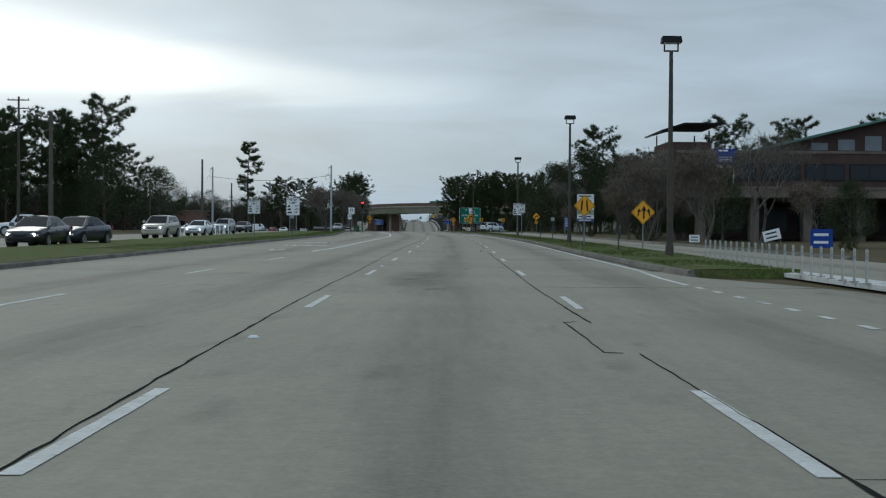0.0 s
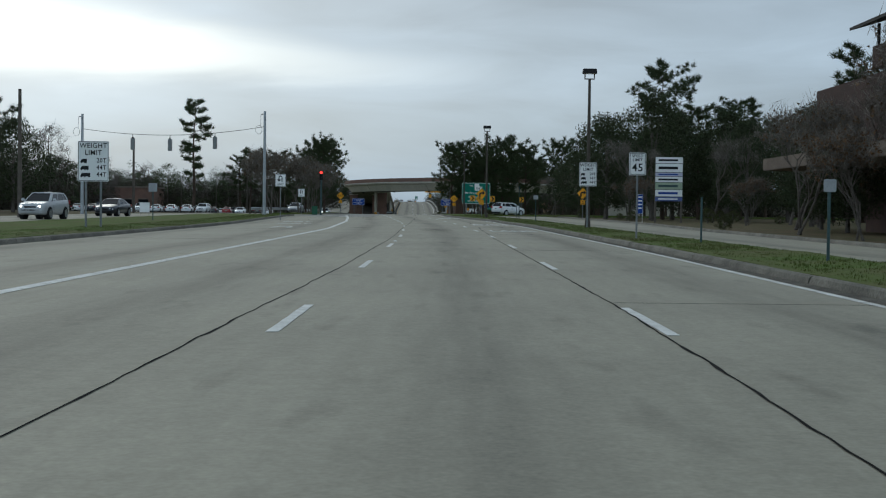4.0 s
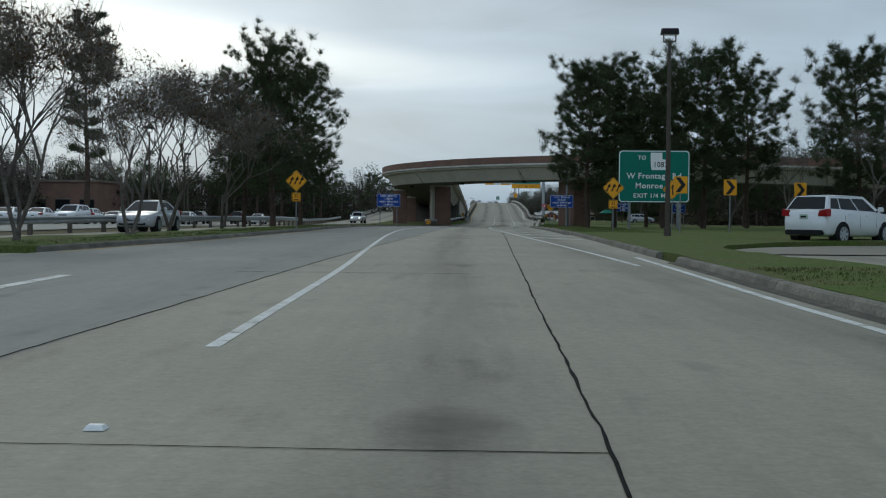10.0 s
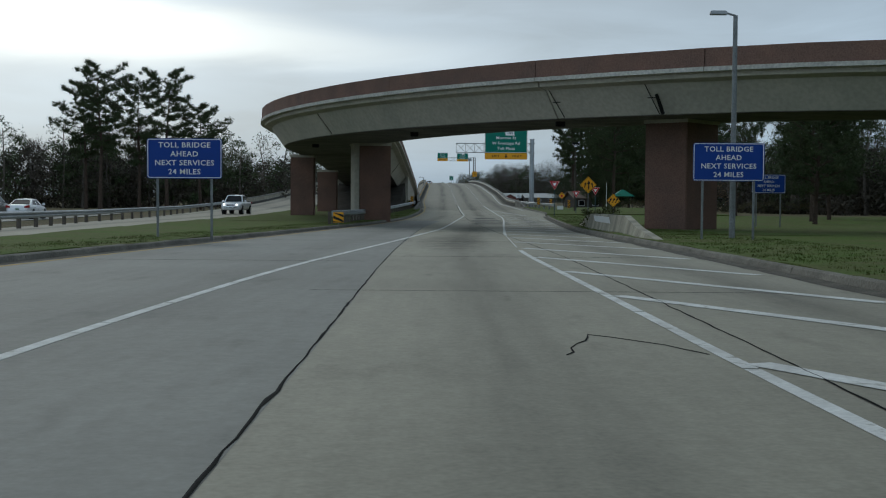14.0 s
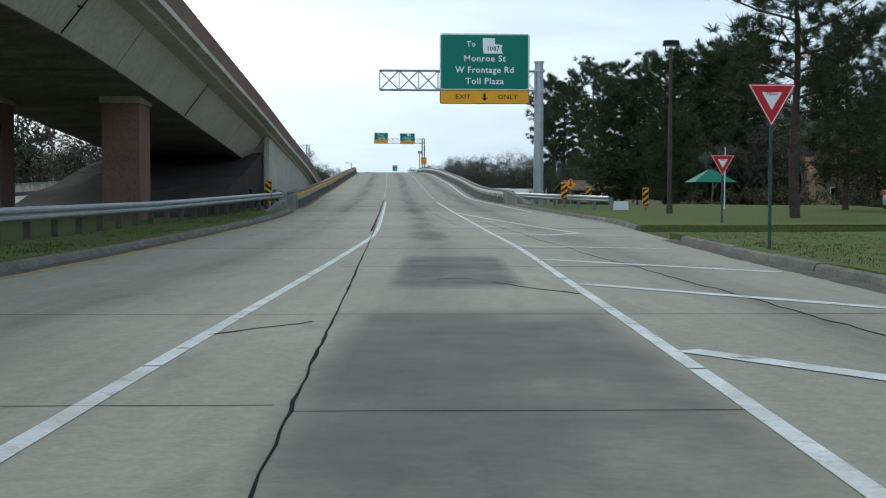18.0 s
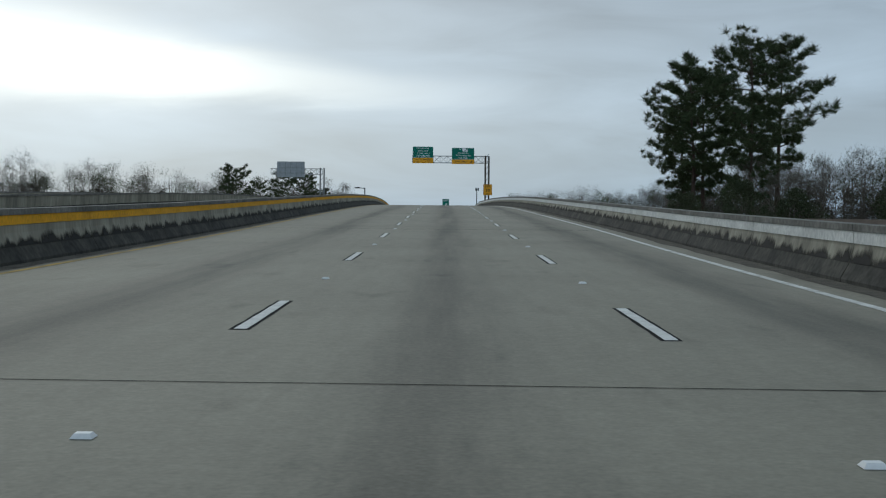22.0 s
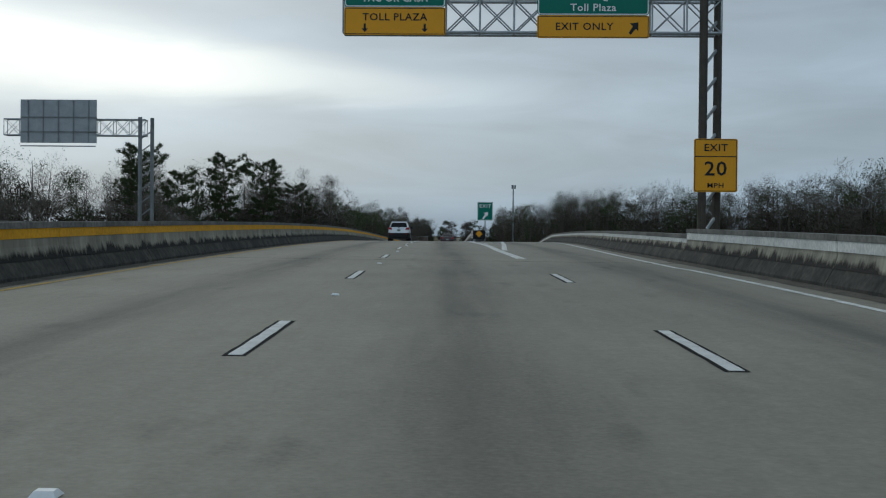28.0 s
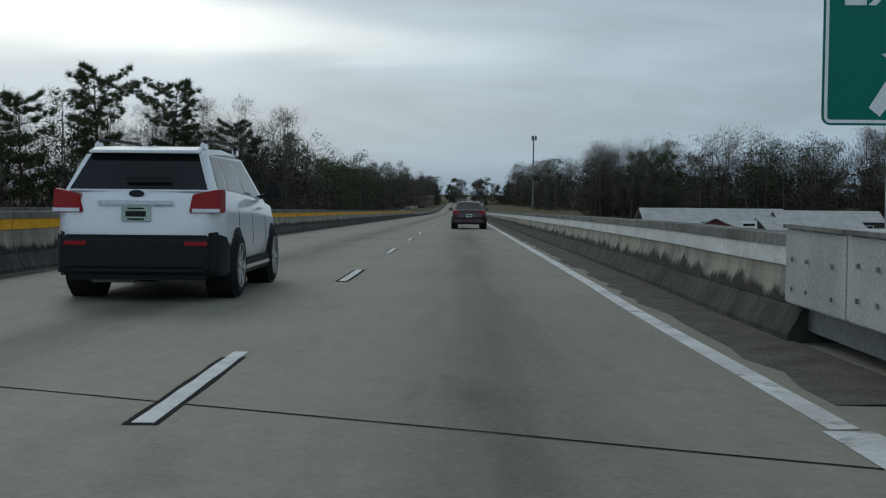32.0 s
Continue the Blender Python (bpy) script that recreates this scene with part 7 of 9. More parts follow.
def small_board(x, y, z, w, h, label, face=WHITE, tilt=0.0, bars=2, dark=False):
    root = thing("small_sign", label, "sign", pose(x, y, z, 0, tilt, 0), "small signs")
    for q in (-w * 0.42, w * 0.42):
        post(root, q, h + 0.25, 0.012, STEELD)
    p = plate(root, w, h, 0.25 + h / 2, face, None, 0.02)
    for k in range(bars):
        zz = 0.25 + h * (0.7 - 0.4 * k / max(bars - 1, 1))
        shape(p, [(-w * 0.35, zz - h * 0.07), (w * 0.3, zz - h * 0.07), (w * 0.3, zz + h * 0.07), (-w * 0.35, zz + h * 0.07)], WHITE if dark else BLACK, name="lettering_bar")


small_board(15.46, 122.7, rz(123), 0.6, 0.42, "small white lawn sign")
small_board(15.1, 105.3, rz(106) + 0.35, 0.75, 0.45, "tilted white sign on the bollard row", tilt=-14)
small_board(15.69, 100.8, rz(101) + 0.1, 0.9, 0.75, "dark blue lawn sign in a white frame", BLUE, dark=True)
small_board(10.55, 460, gz(459.7) + 0.05, 0.75, 0.5, "blank white board on the grass", bars=0)
small_board(-26.69, 139.5, rz(140), 1.6, 0.9, "white roadside board with dark lettering on posts", bars=3)
small_board(-23.88, 229.2, rz(231), 0.9, 0.9, "white utility box beside the road", bars=0)

# plaza name board
root = thing("plaza_sign", "tall white plaza sign with rows of tenant panels", "sign", place(22.05, 220.9))
for q in (-1.1, 1.1):
    g = G()
    g.box((q, 0.12, 2.6), (0.14, 0.14, 5.4))
    part("post", g, WOODP, root)
rows_ = ((WHITE, 0.55, BLACK), (WHITE, 0.75, BLACK), (mat("panel_lilac", (0.5, 0.5, 0.62), 0.5), 0.35, BLUE), (WHITE, 0.5, BLACK), (mat("panel_green", (0.35, 0.42, 0.3), 0.5), 0.6, TEALP), (WHITE, 0.6, BLUE), (mat("panel_blue", (0.1, 0.13, 0.3), 0.5), 0.4, WHITE))
zz = 5.5
for face, hh, ink in rows_:
    p = plate(root, 2.3, hh - 0.04, zz - hh / 2, face, None, 0.02)
    shape(p, [(-0.9, zz - hh * 0.65), (0.75, zz - hh * 0.65), (0.75, zz - hh * 0.35), (-0.9, zz - hh * 0.35)], ink, name="lettering_bar")
    zz -= hh
root = thing("banner_sign", "narrow blue and white banner on a frame", "sign", place(19.14, 218.1))
for q in (-0.2, 0.2):
    post(root, q, 2.3, 0.02, WHITE)
p = plate(root, 0.5, 1.6, 1.5, BLUE, WHITE, 0.02)
for k in range(4):
    shape(p, [(-0.15, 2.0 - 0.3 * k), (0.15, 2.0 - 0.3 * k), (0.15, 2.12 - 0.3 * k), (-0.15, 2.12 - 0.3 * k)], WHITE, name="lettering_bar")

# ---------------- trees ----------------
def leaf_cloud(centres, radii, per, size, seed, flat=0.65, lean=0.0, aspect=0.45):
    """Small leaves in clumps, three corners each, as one array."""
    r = np.random.default_rng(seed)
    c = np.repeat(np.asarray(centres, float), per, axis=0)
    rad = np.repeat(np.asarray(radii, float), per)
    n = len(c)
    d = r.normal(size=(n, 3))
    d /= np.linalg.norm(d, axis=1, keepdims=True)
    dist = r.random(n) ** 0.55
    p = c + d * (rad * dist)[:, None] * np.array([1, 1, flat])
    a = r.normal(size=(n, 3)) + d * 0.8
    a[:, 2] += lean
    a /= np.linalg.norm(a, axis=1, keepdims=True)
    b = np.cross(a, r.normal(size=(n, 3)))
    b /= np.linalg.norm(b, axis=1, keepdims=True) + 1e-9
    s = (size * (0.6 + 0.8 * r.random(n)))[:, None]
    a, b = a * s, b * s * aspect
    return np.stack([p - a * 0.45 - b * 0.55, p - a * 0.3 + b * 0.6, p + a * 0.65], 1).reshape(-1, 3)


def leaves_mesh(name, v, material):
    me = bpy.data.meshes.new(name)
    n = len(v) // 3
    me.vertices.add(len(v))
    me.vertices.foreach_set("co", np.asarray(v, np.float32).ravel())
    me.loops.add(len(v))
    me.loops.foreach_set("vertex_index", np.arange(len(v), dtype=np.int32))
    me.polygons.add(n)
    me.polygons.foreach_set("loop_start", np.arange(0, len(v), 3, dtype=np.int32))
    me.update(calc_edges=True)
    me.validate()
    me.materials.append(material)
    return me


def tube(g, pts, r0, r1, n=6):
    rings = []
    for i, p in enumerate(pts):
        d = (Vector(pts[min(i + 1, len(pts) - 1)]) - Vector(pts[max(i - 1, 0)])).normalized()
        u = d.orthogonal().normalized()
        w = d.cross(u)
        r = r0 + (r1 - r0) * i / (len(pts) - 1)
        rings.append([Vector(p) + (u * math.cos(6.2832 * k / n) + w * math.sin(6.2832 * k / n)) * r for k in range(n)])
    g.sweep(rings)


def tufts(centres, radii, per, width, seed, up=0.3, flat=0.8):
    """Needle tufts: thin blades that stand out from each centre, three corners each, as one array."""
    r = np.random.default_rng(seed)
    c = np.repeat(np.asarray(centres, float), per, axis=0)
    rad = np.repeat(np.asarray(radii, float), per)
    n = len(c)
    d = r.normal(size=(n, 3))
    d /= np.linalg.norm(d, axis=1, keepdims=True)
    d[:, 2] = d[:, 2] * flat + up
    length = (rad * (0.55 + 0.5 * r.random(n)))[:, None]
    side = np.cross(d, r.normal(size=(n, 3)))
    side /= np.linalg.norm(side, axis=1, keepdims=True) + 1e-9
    side *= (width * (0.7 + 0.6 * r.random(n)))[:, None]
    a = c + d * length * 0.05 + r.normal(size=(n, 3)) * rad[:, None] * 0.12
    return np.stack([a - side * 0.5, a + side * 0.5, a + d * length], 1).reshape(-1, 3)


def pine(seed, h, base, rad, label, limbs=30, pad=9, tuft=0.5, per=46, width=0.03, low=0.55, peak=0.45, spread=0.30, thick=0.10, lift=0.0, stubs=0):
    """A southern pine: bare lower trunk, crooked limbs, each carrying pads of needle tufts with gaps between."""
    r = random.Random(seed)
    root = thing("pine_tree", label, "tree", pose(0, 0, -200), "pine trees")
    g = G()
    bend = (r.uniform(-0.03, 0.03), r.uniform(-0.03, 0.03))
    trunk = [(bend[0] * h * (k / 9) ** 2 + 0.007 * h * math.sin(k * 0.9 + seed), bend[1] * h * (k / 9) ** 2, h * 0.95 * k / 9 - 0.2) for k in range(10)]
    tube(g, trunk, 0.014 * h + 0.04, 0.03, 10)
    cs, rs = [], []

    def stem(z):
        u = min(max((z + 0.2) / (h * 0.95) * 9, 0), 8.999)
        k = int(u)
        return tuple(trunk[k][m] + (trunk[k + 1][m] - trunk[k][m]) * (u - k) for m in (0, 1))
    for i in range(limbs):
        t = (i + r.random()) / limbs
        z = h * (base + (0.97 - base) * t)
        env = low + (1 - low) * t / peak if t < peak else math.sqrt(max(0.0, 1 - ((t - peak) / (1.04 - peak)) ** 2))
        reach = rad * env * r.uniform(0.52, 1.18) + 0.25
        a = i * 2.4 + r.uniform(-0.6, 0.6)
        x0, y0 = stem(z)
        rise = reach * (r.uniform(-0.05, 0.25) + 0.35 * t + lift * (0.4 + 1.6 * t))
        pts = [(x0, y0, z - 0.1)]
        for q in (0.35, 0.7, 1.0):
            w = r.uniform(-0.10, 0.10) * reach
            pts.append((x0 + math.cos(a) * reach * q - math.sin(a) * w, y0 + math.sin(a) * reach * q + math.cos(a) * w, z + rise * q ** 1.6))
        tube(g, pts, (0.0035 * h + 0.02) * (1.15 - 0.6 * t), 0.012, 5)
        n = max(4, int(pad * (0.45 + 0.55 * reach / rad)))
        for k in range(n):
            q = 1.05 - 0.78 * (k / n) ** 1.15
            m = 2 if q > 0.7 else 1
            e, f = pts[m], pts[m + 1]
            v = (q - (0.7 if m == 2 else 0.35)) / (0.3 if m == 2 else 0.35)
            c = [e[j_] + (f[j_] - e[j_]) * v for j_ in range(3)]
            o = spread * reach * r.uniform(-1, 1) * (1.15 - 0.5 * q)
            p = (c[0] - math.sin(a) * o + r.uniform(-0.2, 0.2) * tuft, c[1] + math.cos(a) * o, c[2] + thick * reach * r.uniform(-0.5, 1.0))
            if k % 2 == 0:
                tube(g, [tuple(c), p], 0.016, 0.008, 3)
            cs.append(p)
            rs.append(tuft * r.uniform(0.7, 1.15))
    for i in range(8):
        a, q = i * 2.4, rad * 0.22 * math.sqrt(i / 8)
        cs.append((trunk[9][0] + math.cos(a) * q, trunk[9][1] + math.sin(a) * q, h * (0.975 - 0.012 * i) - 0.1))
        rs.append(tuft * r.uniform(0.7, 1.0))
    for i in range(stubs):
        z = h * base * r.uniform(0.35, 0.98)
        x0, y0 = stem(z)
        a, q = r.uniform(0, 6.28), r.uniform(0.5, 1.6)
        tube(g, [(x0, y0, z), (x0 + math.cos(a) * q, y0 + math.sin(a) * q, z + r.uniform(-0.1, 0.3))], 0.03, 0.008, 4)
    part("trunk", g, BARK, root, "brown furrowed trunk and limbs", fix=False)
    part("crown", leaves_mesh("crown", tufts(cs, rs, per, width, seed), NEEDLE), NEEDLE, root, "dark green needle tufts")
    return root


def bare_tree(seed, h, spread, label, leaves=0, leafmat=None, name="bare_tree", stems=1, at=None, levels=5):
    r = random.Random(seed)
    root = thing(name, label, "tree", at if at is not None else pose(0, 0, -200), "bare winter trees")
    g = G()
    tips = []

    def grow(p, d, length, rad, lev):
        e = p + d * length
        mid = p + d * length * 0.5 + Vector((r.uniform(-1, 1), r.uniform(-1, 1), 0)) * length * 0.06
        tube(g, [p, mid, e], rad, rad * 0.66, 6 if lev > 3 else 4 if lev > 1 else 3)
        if lev == 0:
            tips.append(e)
            return
        for k in range(r.choice((2, 3, 3)) if lev > 1 else 3):
            q = Vector((r.uniform(-1, 1), r.uniform(-1, 1), r.uniform(-0.15, 0.8))).normalized()
            nd = (d * 0.75 + q * spread + Vector((0, 0, 0.18))).normalized()
            start = p + (e - p) * r.uniform(0.7, 1.0)
            grow(start, nd, length * r.uniform(0.62, 0.85), rad * 0.6, lev - 1)

    for s in range(stems):
        d = Vector((r.uniform(-0.25, 0.25) * stems ** 0.5, r.uniform(-0.25, 0.25) * stems ** 0.5, 1)).normalized()
        grow(Vector((r.uniform(-0.15, 0.15) * (stems - 1), 0, -0.15)), d, h * 0.30, 0.014 * h / stems ** 0.4, levels)
    part("trunk", g, BARKG, root, "grey-brown branches", fix=False)
    r2 = np.random.default_rng(seed)
    tw = leaf_cloud([tuple(t) for t in tips], [0.6] * len(tips), 12, 0.55, seed, 1.0, 0.9, 0.035)
    part("twig_spray", leaves_mesh("twig_spray", tw, PALETWIG), PALETWIG, root, "fine bare twigs")
    if leaves:
        cl = leaf_cloud([tuple(t) for t in tips], [0.4] * len(tips), leaves, 0.14, seed + 1, 0.9, 0, 0.6)
        part("leaf_spray", leaves_mesh("leaf_spray", cl, leafmat), leafmat, root, "sparse withered leaves")
    return root


def broadleaf(seed, h, rad, per, size, label, material=None, name="evergreen_tree", low=0.15, at=None, clumps=70):
    r = random.Random(seed)
    root = thing(name, label, "tree", at if at is not None else pose(0, 0, -200), "evergreen trees")
    g = G()
    tube(g, [(0, 0, -0.2), (0.1, 0, h * 0.2), (0, 0.1, h * 0.45), (0.1, 0, h * 0.7)], 0.02 * h + 0.05, 0.06, 8)
    cs, rs = [], []
    for i in range(clumps):
        a, t = i * 2.399, (i + 0.5) / clumps
        z = h * (low + (1 - low) * t)
        rr = rad * math.sqrt(max(0.05, 1 - (2 * (t - 0.42)) ** 2)) * r.uniform(0.55, 1.05)
        p = (math.cos(a) * rr, math.sin(a) * rr, z)
        if i % 3 == 0:
            tube(g, [(0, 0, z * 0.55), (p[0] * 0.5, p[1] * 0.5, z * 0.8), p], 0.06, 0.015, 4)
        cs.append(p)
        rs.append(rad * r.uniform(0.22, 0.38))
    part("trunk", g, BARKG, root, "grey trunk and limbs", fix=False)
    m = material or OAKLEAF
    part("crown", leaves_mesh("crown", leaf_cloud(cs, rs, per, size, seed, 0.8), m), m, root, "dense small dark leaves")
    return root


def tree_at(src, x, y, s=1.0, rot=0.0, z=None, sz=None):
    zz = (gz(y) if y < 1e5 else 0) if z is None else z
    m = Matrix.Translation((x, y, zz)) @ Matrix.Rotation(rot, 4, "Z") @ Matrix.Diagonal((s, s, sz or s, 1))
    if src.location.z < -100 and not src.get("used"):
        src.matrix_basis = m
        src["used"] = 1
        return src
    return copy_thing(src, m)


THICKET = leaf_mat("thicket_leaves", (0.040, 0.037, 0.024), (0.068, 0.054, 0.040))
rt = random.Random(11)
near_pine = [pine(1, 10.8, 0.20, 3.3, "roadside pine with dark green needle tufts", 41, 20, 0.52, 71, 0.026, spread=0.42, thick=0.30, low=0.8, peak=0.28, lift=0.22, stubs=5),
             pine(2, 11.2, 0.24, 3.0, "slender roadside pine with gaps in its crown", 39, 19, 0.53, 72, 0.027, spread=0.42, thick=0.30, low=0.75, peak=0.3, lift=0.25, stubs=5),
             pine(3, 11.5, 0.34, 3.2, "open-crowned pine on mown grass", 26, 20, 0.52, 80, 0.028, spread=0.42, thick=0.26, low=0.7, peak=0.4, lift=0.12, stubs=6)]
tall_pine = [pine(4, 22.0, 0.40, 5.0, "tall pine with a high irregular crown", 24, 22, 0.78, 46, 0.07, spread=0.42, thick=0.13, stubs=6),
             pine(5, 20.0, 0.32, 5.3, "tall pine with broad tufted limbs", 25, 22, 0.78, 46, 0.07, spread=0.42, thick=0.12, stubs=6),
             pine(6, 22.0, 0.30, 3.1, "tall narrow pine with gaps between its limbs", 22, 17, 0.80, 44, 0.08, spread=0.4, thick=0.16, low=0.6, stubs=4)]
cone_pine = pine(7, 16.0, 0.06, 4.7, "full rounded pine with dense low limbs", 84, 26, 0.66, 44, 0.06, low=0.85, peak=0.25, spread=0.42, thick=0.25, lift=0.15)
bare = [bare_tree(21, 8.6, 0.75, "leafless street tree with several stems", 3, RUSSET, stems=3),
        bare_tree(22, 8.8, 0.8, "leafless street tree with pale bark", 2, RUSSET, stems=2),
        bare_tree(23, 10.0, 0.7, "bare winter tree with fine branches")]
oak = [broadleaf(31, 10.5, 4.6, 210, 0.22, "dense dark evergreen tree"), broadleaf(32, 12.0, 4.0, 210, 0.22, "tall dark evergreen tree")]
bush = broadleaf(41, 2.0, 1.3, 150, 0.11, "low clipped evergreen bush", BUSHLEAF, "bush", 0.1, clumps=26)
russet = bare_tree(24, 6.5, 0.8, "small tree with withered russet leaves", 8, RUSSET, "russet_tree", stems=3, levels=4)

# by the carriageway, left and right
for k, (x, y, s) in enumerate(((-13.65, 305.1, 0.98), (-15.1, 324.6, 1.02), (-17.27, 314.5, 0.9))):
    tree_at(near_pine[k % 2], x, y, s, k * 2.1)
for k, (x, y, s) in enumerate(((6.0, 317, 0.95), (8.2, 321, 1.0), (11.2, 316.5, 0.98), (14.22, 318.7, 1.05), (18.69, 326.2, 1.0), (11.68, 331.6, 0.95), (23.73, 314.5, 1.0))):
    tree_at(near_pine[(k + 1) % 3], x, y, s, k * 1.3 + 0.4)
for k, (x, y, s) in enumerate(((-13.51, 265.5, 1.0), (-13.12, 274.8, 0.9), (-13.62, 281.7, 0.95), (-13.13, 289.6, 0.85), (-16.21, 260.9, 1.05), (-19.74, 297.6, 1.0))):
    tree_at(bare[k % 2], x, y, s, k * 1.9)
tree_at(tall_pine[2], -43.3, 359, 1.02, 0.5)
# stand on the far left
for k in range(13):
    tree_at(tall_pine[k % 2], -50 - 4.2 * (k % 7) - rt.uniform(0, 3), 250.1 + 8 * (k // 7) + rt.uniform(-5, 9), rt.uniform(0.78, 0.98), k * 1.7)
for k in range(9):
    tree_at(oak[k % 2], -42 - 6.0 * k + rt.uniform(-2, 2), 246 + rt.uniform(-4, 8), rt.uniform(0.85, 1.05), k)
# right, past the office building
for k, (x, y, s) in enumerate(((20.76, 248.1, 1.12), (24.71, 243, 1.05), (28.28, 250.1, 1.15), (32.73, 244, 0.95), (36.67, 236, 1.0), (30.61, 228.3, 0.75), (41.71, 241, 1.0), (46.66, 234.1, 1.0))):
    tree_at(oak[k % 2], x, y, s, k * 1.1)
for k in range(16):
    tree_at(tall_pine[k % 2], 30 + 4.6 * k + rt.uniform(-2, 2), 260.9 - 3.6 * k + rt.uniform(-6, 10), rt.uniform(0.62, 0.86), k * 1.3)
for k, (x, y, s) in enumerate(((20.13, 230.2, 0.8), (23.16, 234.1, 0.9), (26.58, 224.4, 0.95), (25.52, 208.8, 0.9), (28.49, 201.1, 1.0), (23.96, 191.4, 0.95), (27.44, 184.6, 1.0), (24.42, 175.7, 0.9), (21.89, 167.6, 0.85), (22.34, 149.6, 0.9), (23.81, 139.5, 1.0), (20.78, 130.5, 0.9), (22.26, 121.4, 0.95), (24.74, 115.4, 0.9), (21.36, 157.6, 0.9), (26.21, 106.3, 0.9), (30.53, 214.7, 1.1))):
    tree_at(bare[2] if k % 3 else russet, x, y, s, k * 2.3)
for k, (x, y, s) in enumerate(((23.18, 162.6, 0.55), (24.2, 170.7, 0.6), (24.44, 183.6, 0.6), (22.83, 146.5, 0.45), (26.47, 194.3, 0.6), (29.51, 205.9, 0.7), (25.27, 125.4, 0.4), (34.55, 220.5, 0.8), (31.47, 195.2, 0.7))):
    tree_at(oak[k % 2], x, y, s, k * 0.7)
for k, (x, y) in enumerate(((25.05, 219.5), (27.05, 219), (29.14, 232.1), (19.58, 224.4), (17.94, 184.6), (30.54, 217.6), (20.69, 238), (18.58, 250.1), (19.18, 161.6), (17.84, 149.6), (20.73, 112.4), (23.23, 111.4))):
    tree_at(bush, x, y, rt.uniform(0.5, 0.9), k * 1.9)
for k, (x, y, s) in enumerate(((17.5, 128.5, 0.85), (18.8, 134.0, 1.05), (17.2, 147.0, 0.9), (18.4, 152.5, 1.0), (20.0, 158.5, 1.05), (18.9, 166.0, 1.0), (19.6, 176.5, 0.9))):
    tree_at(russet if k % 2 else bare[0], x, y, s * (1.15 if k % 2 else 1.0), k * 1.7)
# right of the bend, behind the chevrons
for k, (x, y, s) in enumerate(((27.76, 301.9, 0.62), (33.76, 297.6, 0.68), (38.75, 307.2, 0.62), (45.77, 291.2, 0.7), (52.76, 301.9, 0.7), (31.67, 333.7, 0.62), (38.65, 339.1, 0.7), (60.74, 312.4, 0.8))):
    tree_at(tall_pine[k % 2], x, y, s, k * 1.9)
for k, (x, y, s) in enumerate(((20.76, 301.9, 0.9), (24.77, 291.2, 1.0), (29.77, 288.1, 1.0), (35.77, 289.1, 1.0), (18.67, 333.7, 0.9), (25.64, 342.3, 1.0))):
    tree_at(bare[2], x, y, s, k * 1.4)
for k, (x, y, s) in enumerate(((22.5, 285, 0.9), (26.5, 286, 0.95), (31.5, 287, 1.08), (37, 288, 1.18), (43, 287, 1.25))):
    tree_at(oak[k % 2], x, y, s, k * 1.7)
# lawn past the flyover, right
for k, (x, y, s) in enumerate(((15.27, 447.3, 1.1), (22.2, 460.7, 0.9), (24.42, 405.2, 0.95), (29.39, 417.4, 1.0), (34.41, 409.2, 1.05), (20.46, 390.8, 0.9), (26.32, 438, 0.95), (40.38, 422.6, 1.1))):
    tree_at(near_pine[2] if k % 2 == 0 else near_pine[0], x, y, s, k * 2.0)
for k, (x, y, s) in enumerate(((31, 545, 1.08), (27, 551, 0.85), (36.5, 541, 1.0), (41, 549, 1.1), (24.03, 509.6, 0.5))):
    tree_at(cone_pine, x, y, s, k * 1.2)
for k, (x, y, s) in enumerate(((31.5, 654, 1.2), (35, 664.3, 1.42), (40, 657.2, 1.38), (33, 670.4, 1.2), (46, 667.4, 1.4), (37, 645, 1.1))):
    tree_at(tall_pine[k % 2], x, y, s, k * 1.9)
for k, (x, y, s) in enumerate(((37.39, 648, 1.5), (42.41, 644, 1.6), (47.38, 652.1, 1.5), (32.95, 530.1, 0.9), (40.03, 509.6, 0.9), (28.09, 487.1, 0.9), (35.12, 479.1, 0.95), (45.35, 662.3, 1.7))):
    tree_at(bare[2], x, y, s, k * 2.2)
for k, (x, y, s) in enumerate(((27.43, 636.9, 0.75), (32.47, 629.7, 0.7), (39.45, 633.8, 0.8), (29.75, 570.8, 0.6), (35.68, 586, 0.7), (43.75, 570.8, 0.8))):
    tree_at(oak[k % 2], x, y, s, k)
# beyond the crest
for k, (x, y, s) in enumerate(((-52.53, 871.3, 1.02), (-59.03, 863.3, 1.0), (-48.03, 888.3, 1.02), (-46.03, 918.3, 1.0), (-65.03, 855.3, 1.05))):
    tree_at(tall_pine[k % 2], x, y, s, k * 1.5)
for k, (x, y, s) in enumerate(((-61.03, 825.3, 1.7), (-69.03, 819.3, 1.8), (-75.03, 828.3, 1.6), (-56.03, 839.3, 1.5), (-42.03, 943.3, 1.3), (-40.03, 973.3, 1.3))):
    tree_at(bare[2], x, y, s, k * 1.5)


# tall pines behind the parking lot
for k, (x, y, s) in enumerate(((-48, 474, 0.88), (-44, 478, 0.92), (-40, 476, 0.86), (-36.5, 481, 0.78), (-52, 481, 0.8))):
    tree_at(tall_pine[k % 2], x, y, s, k * 1.3)


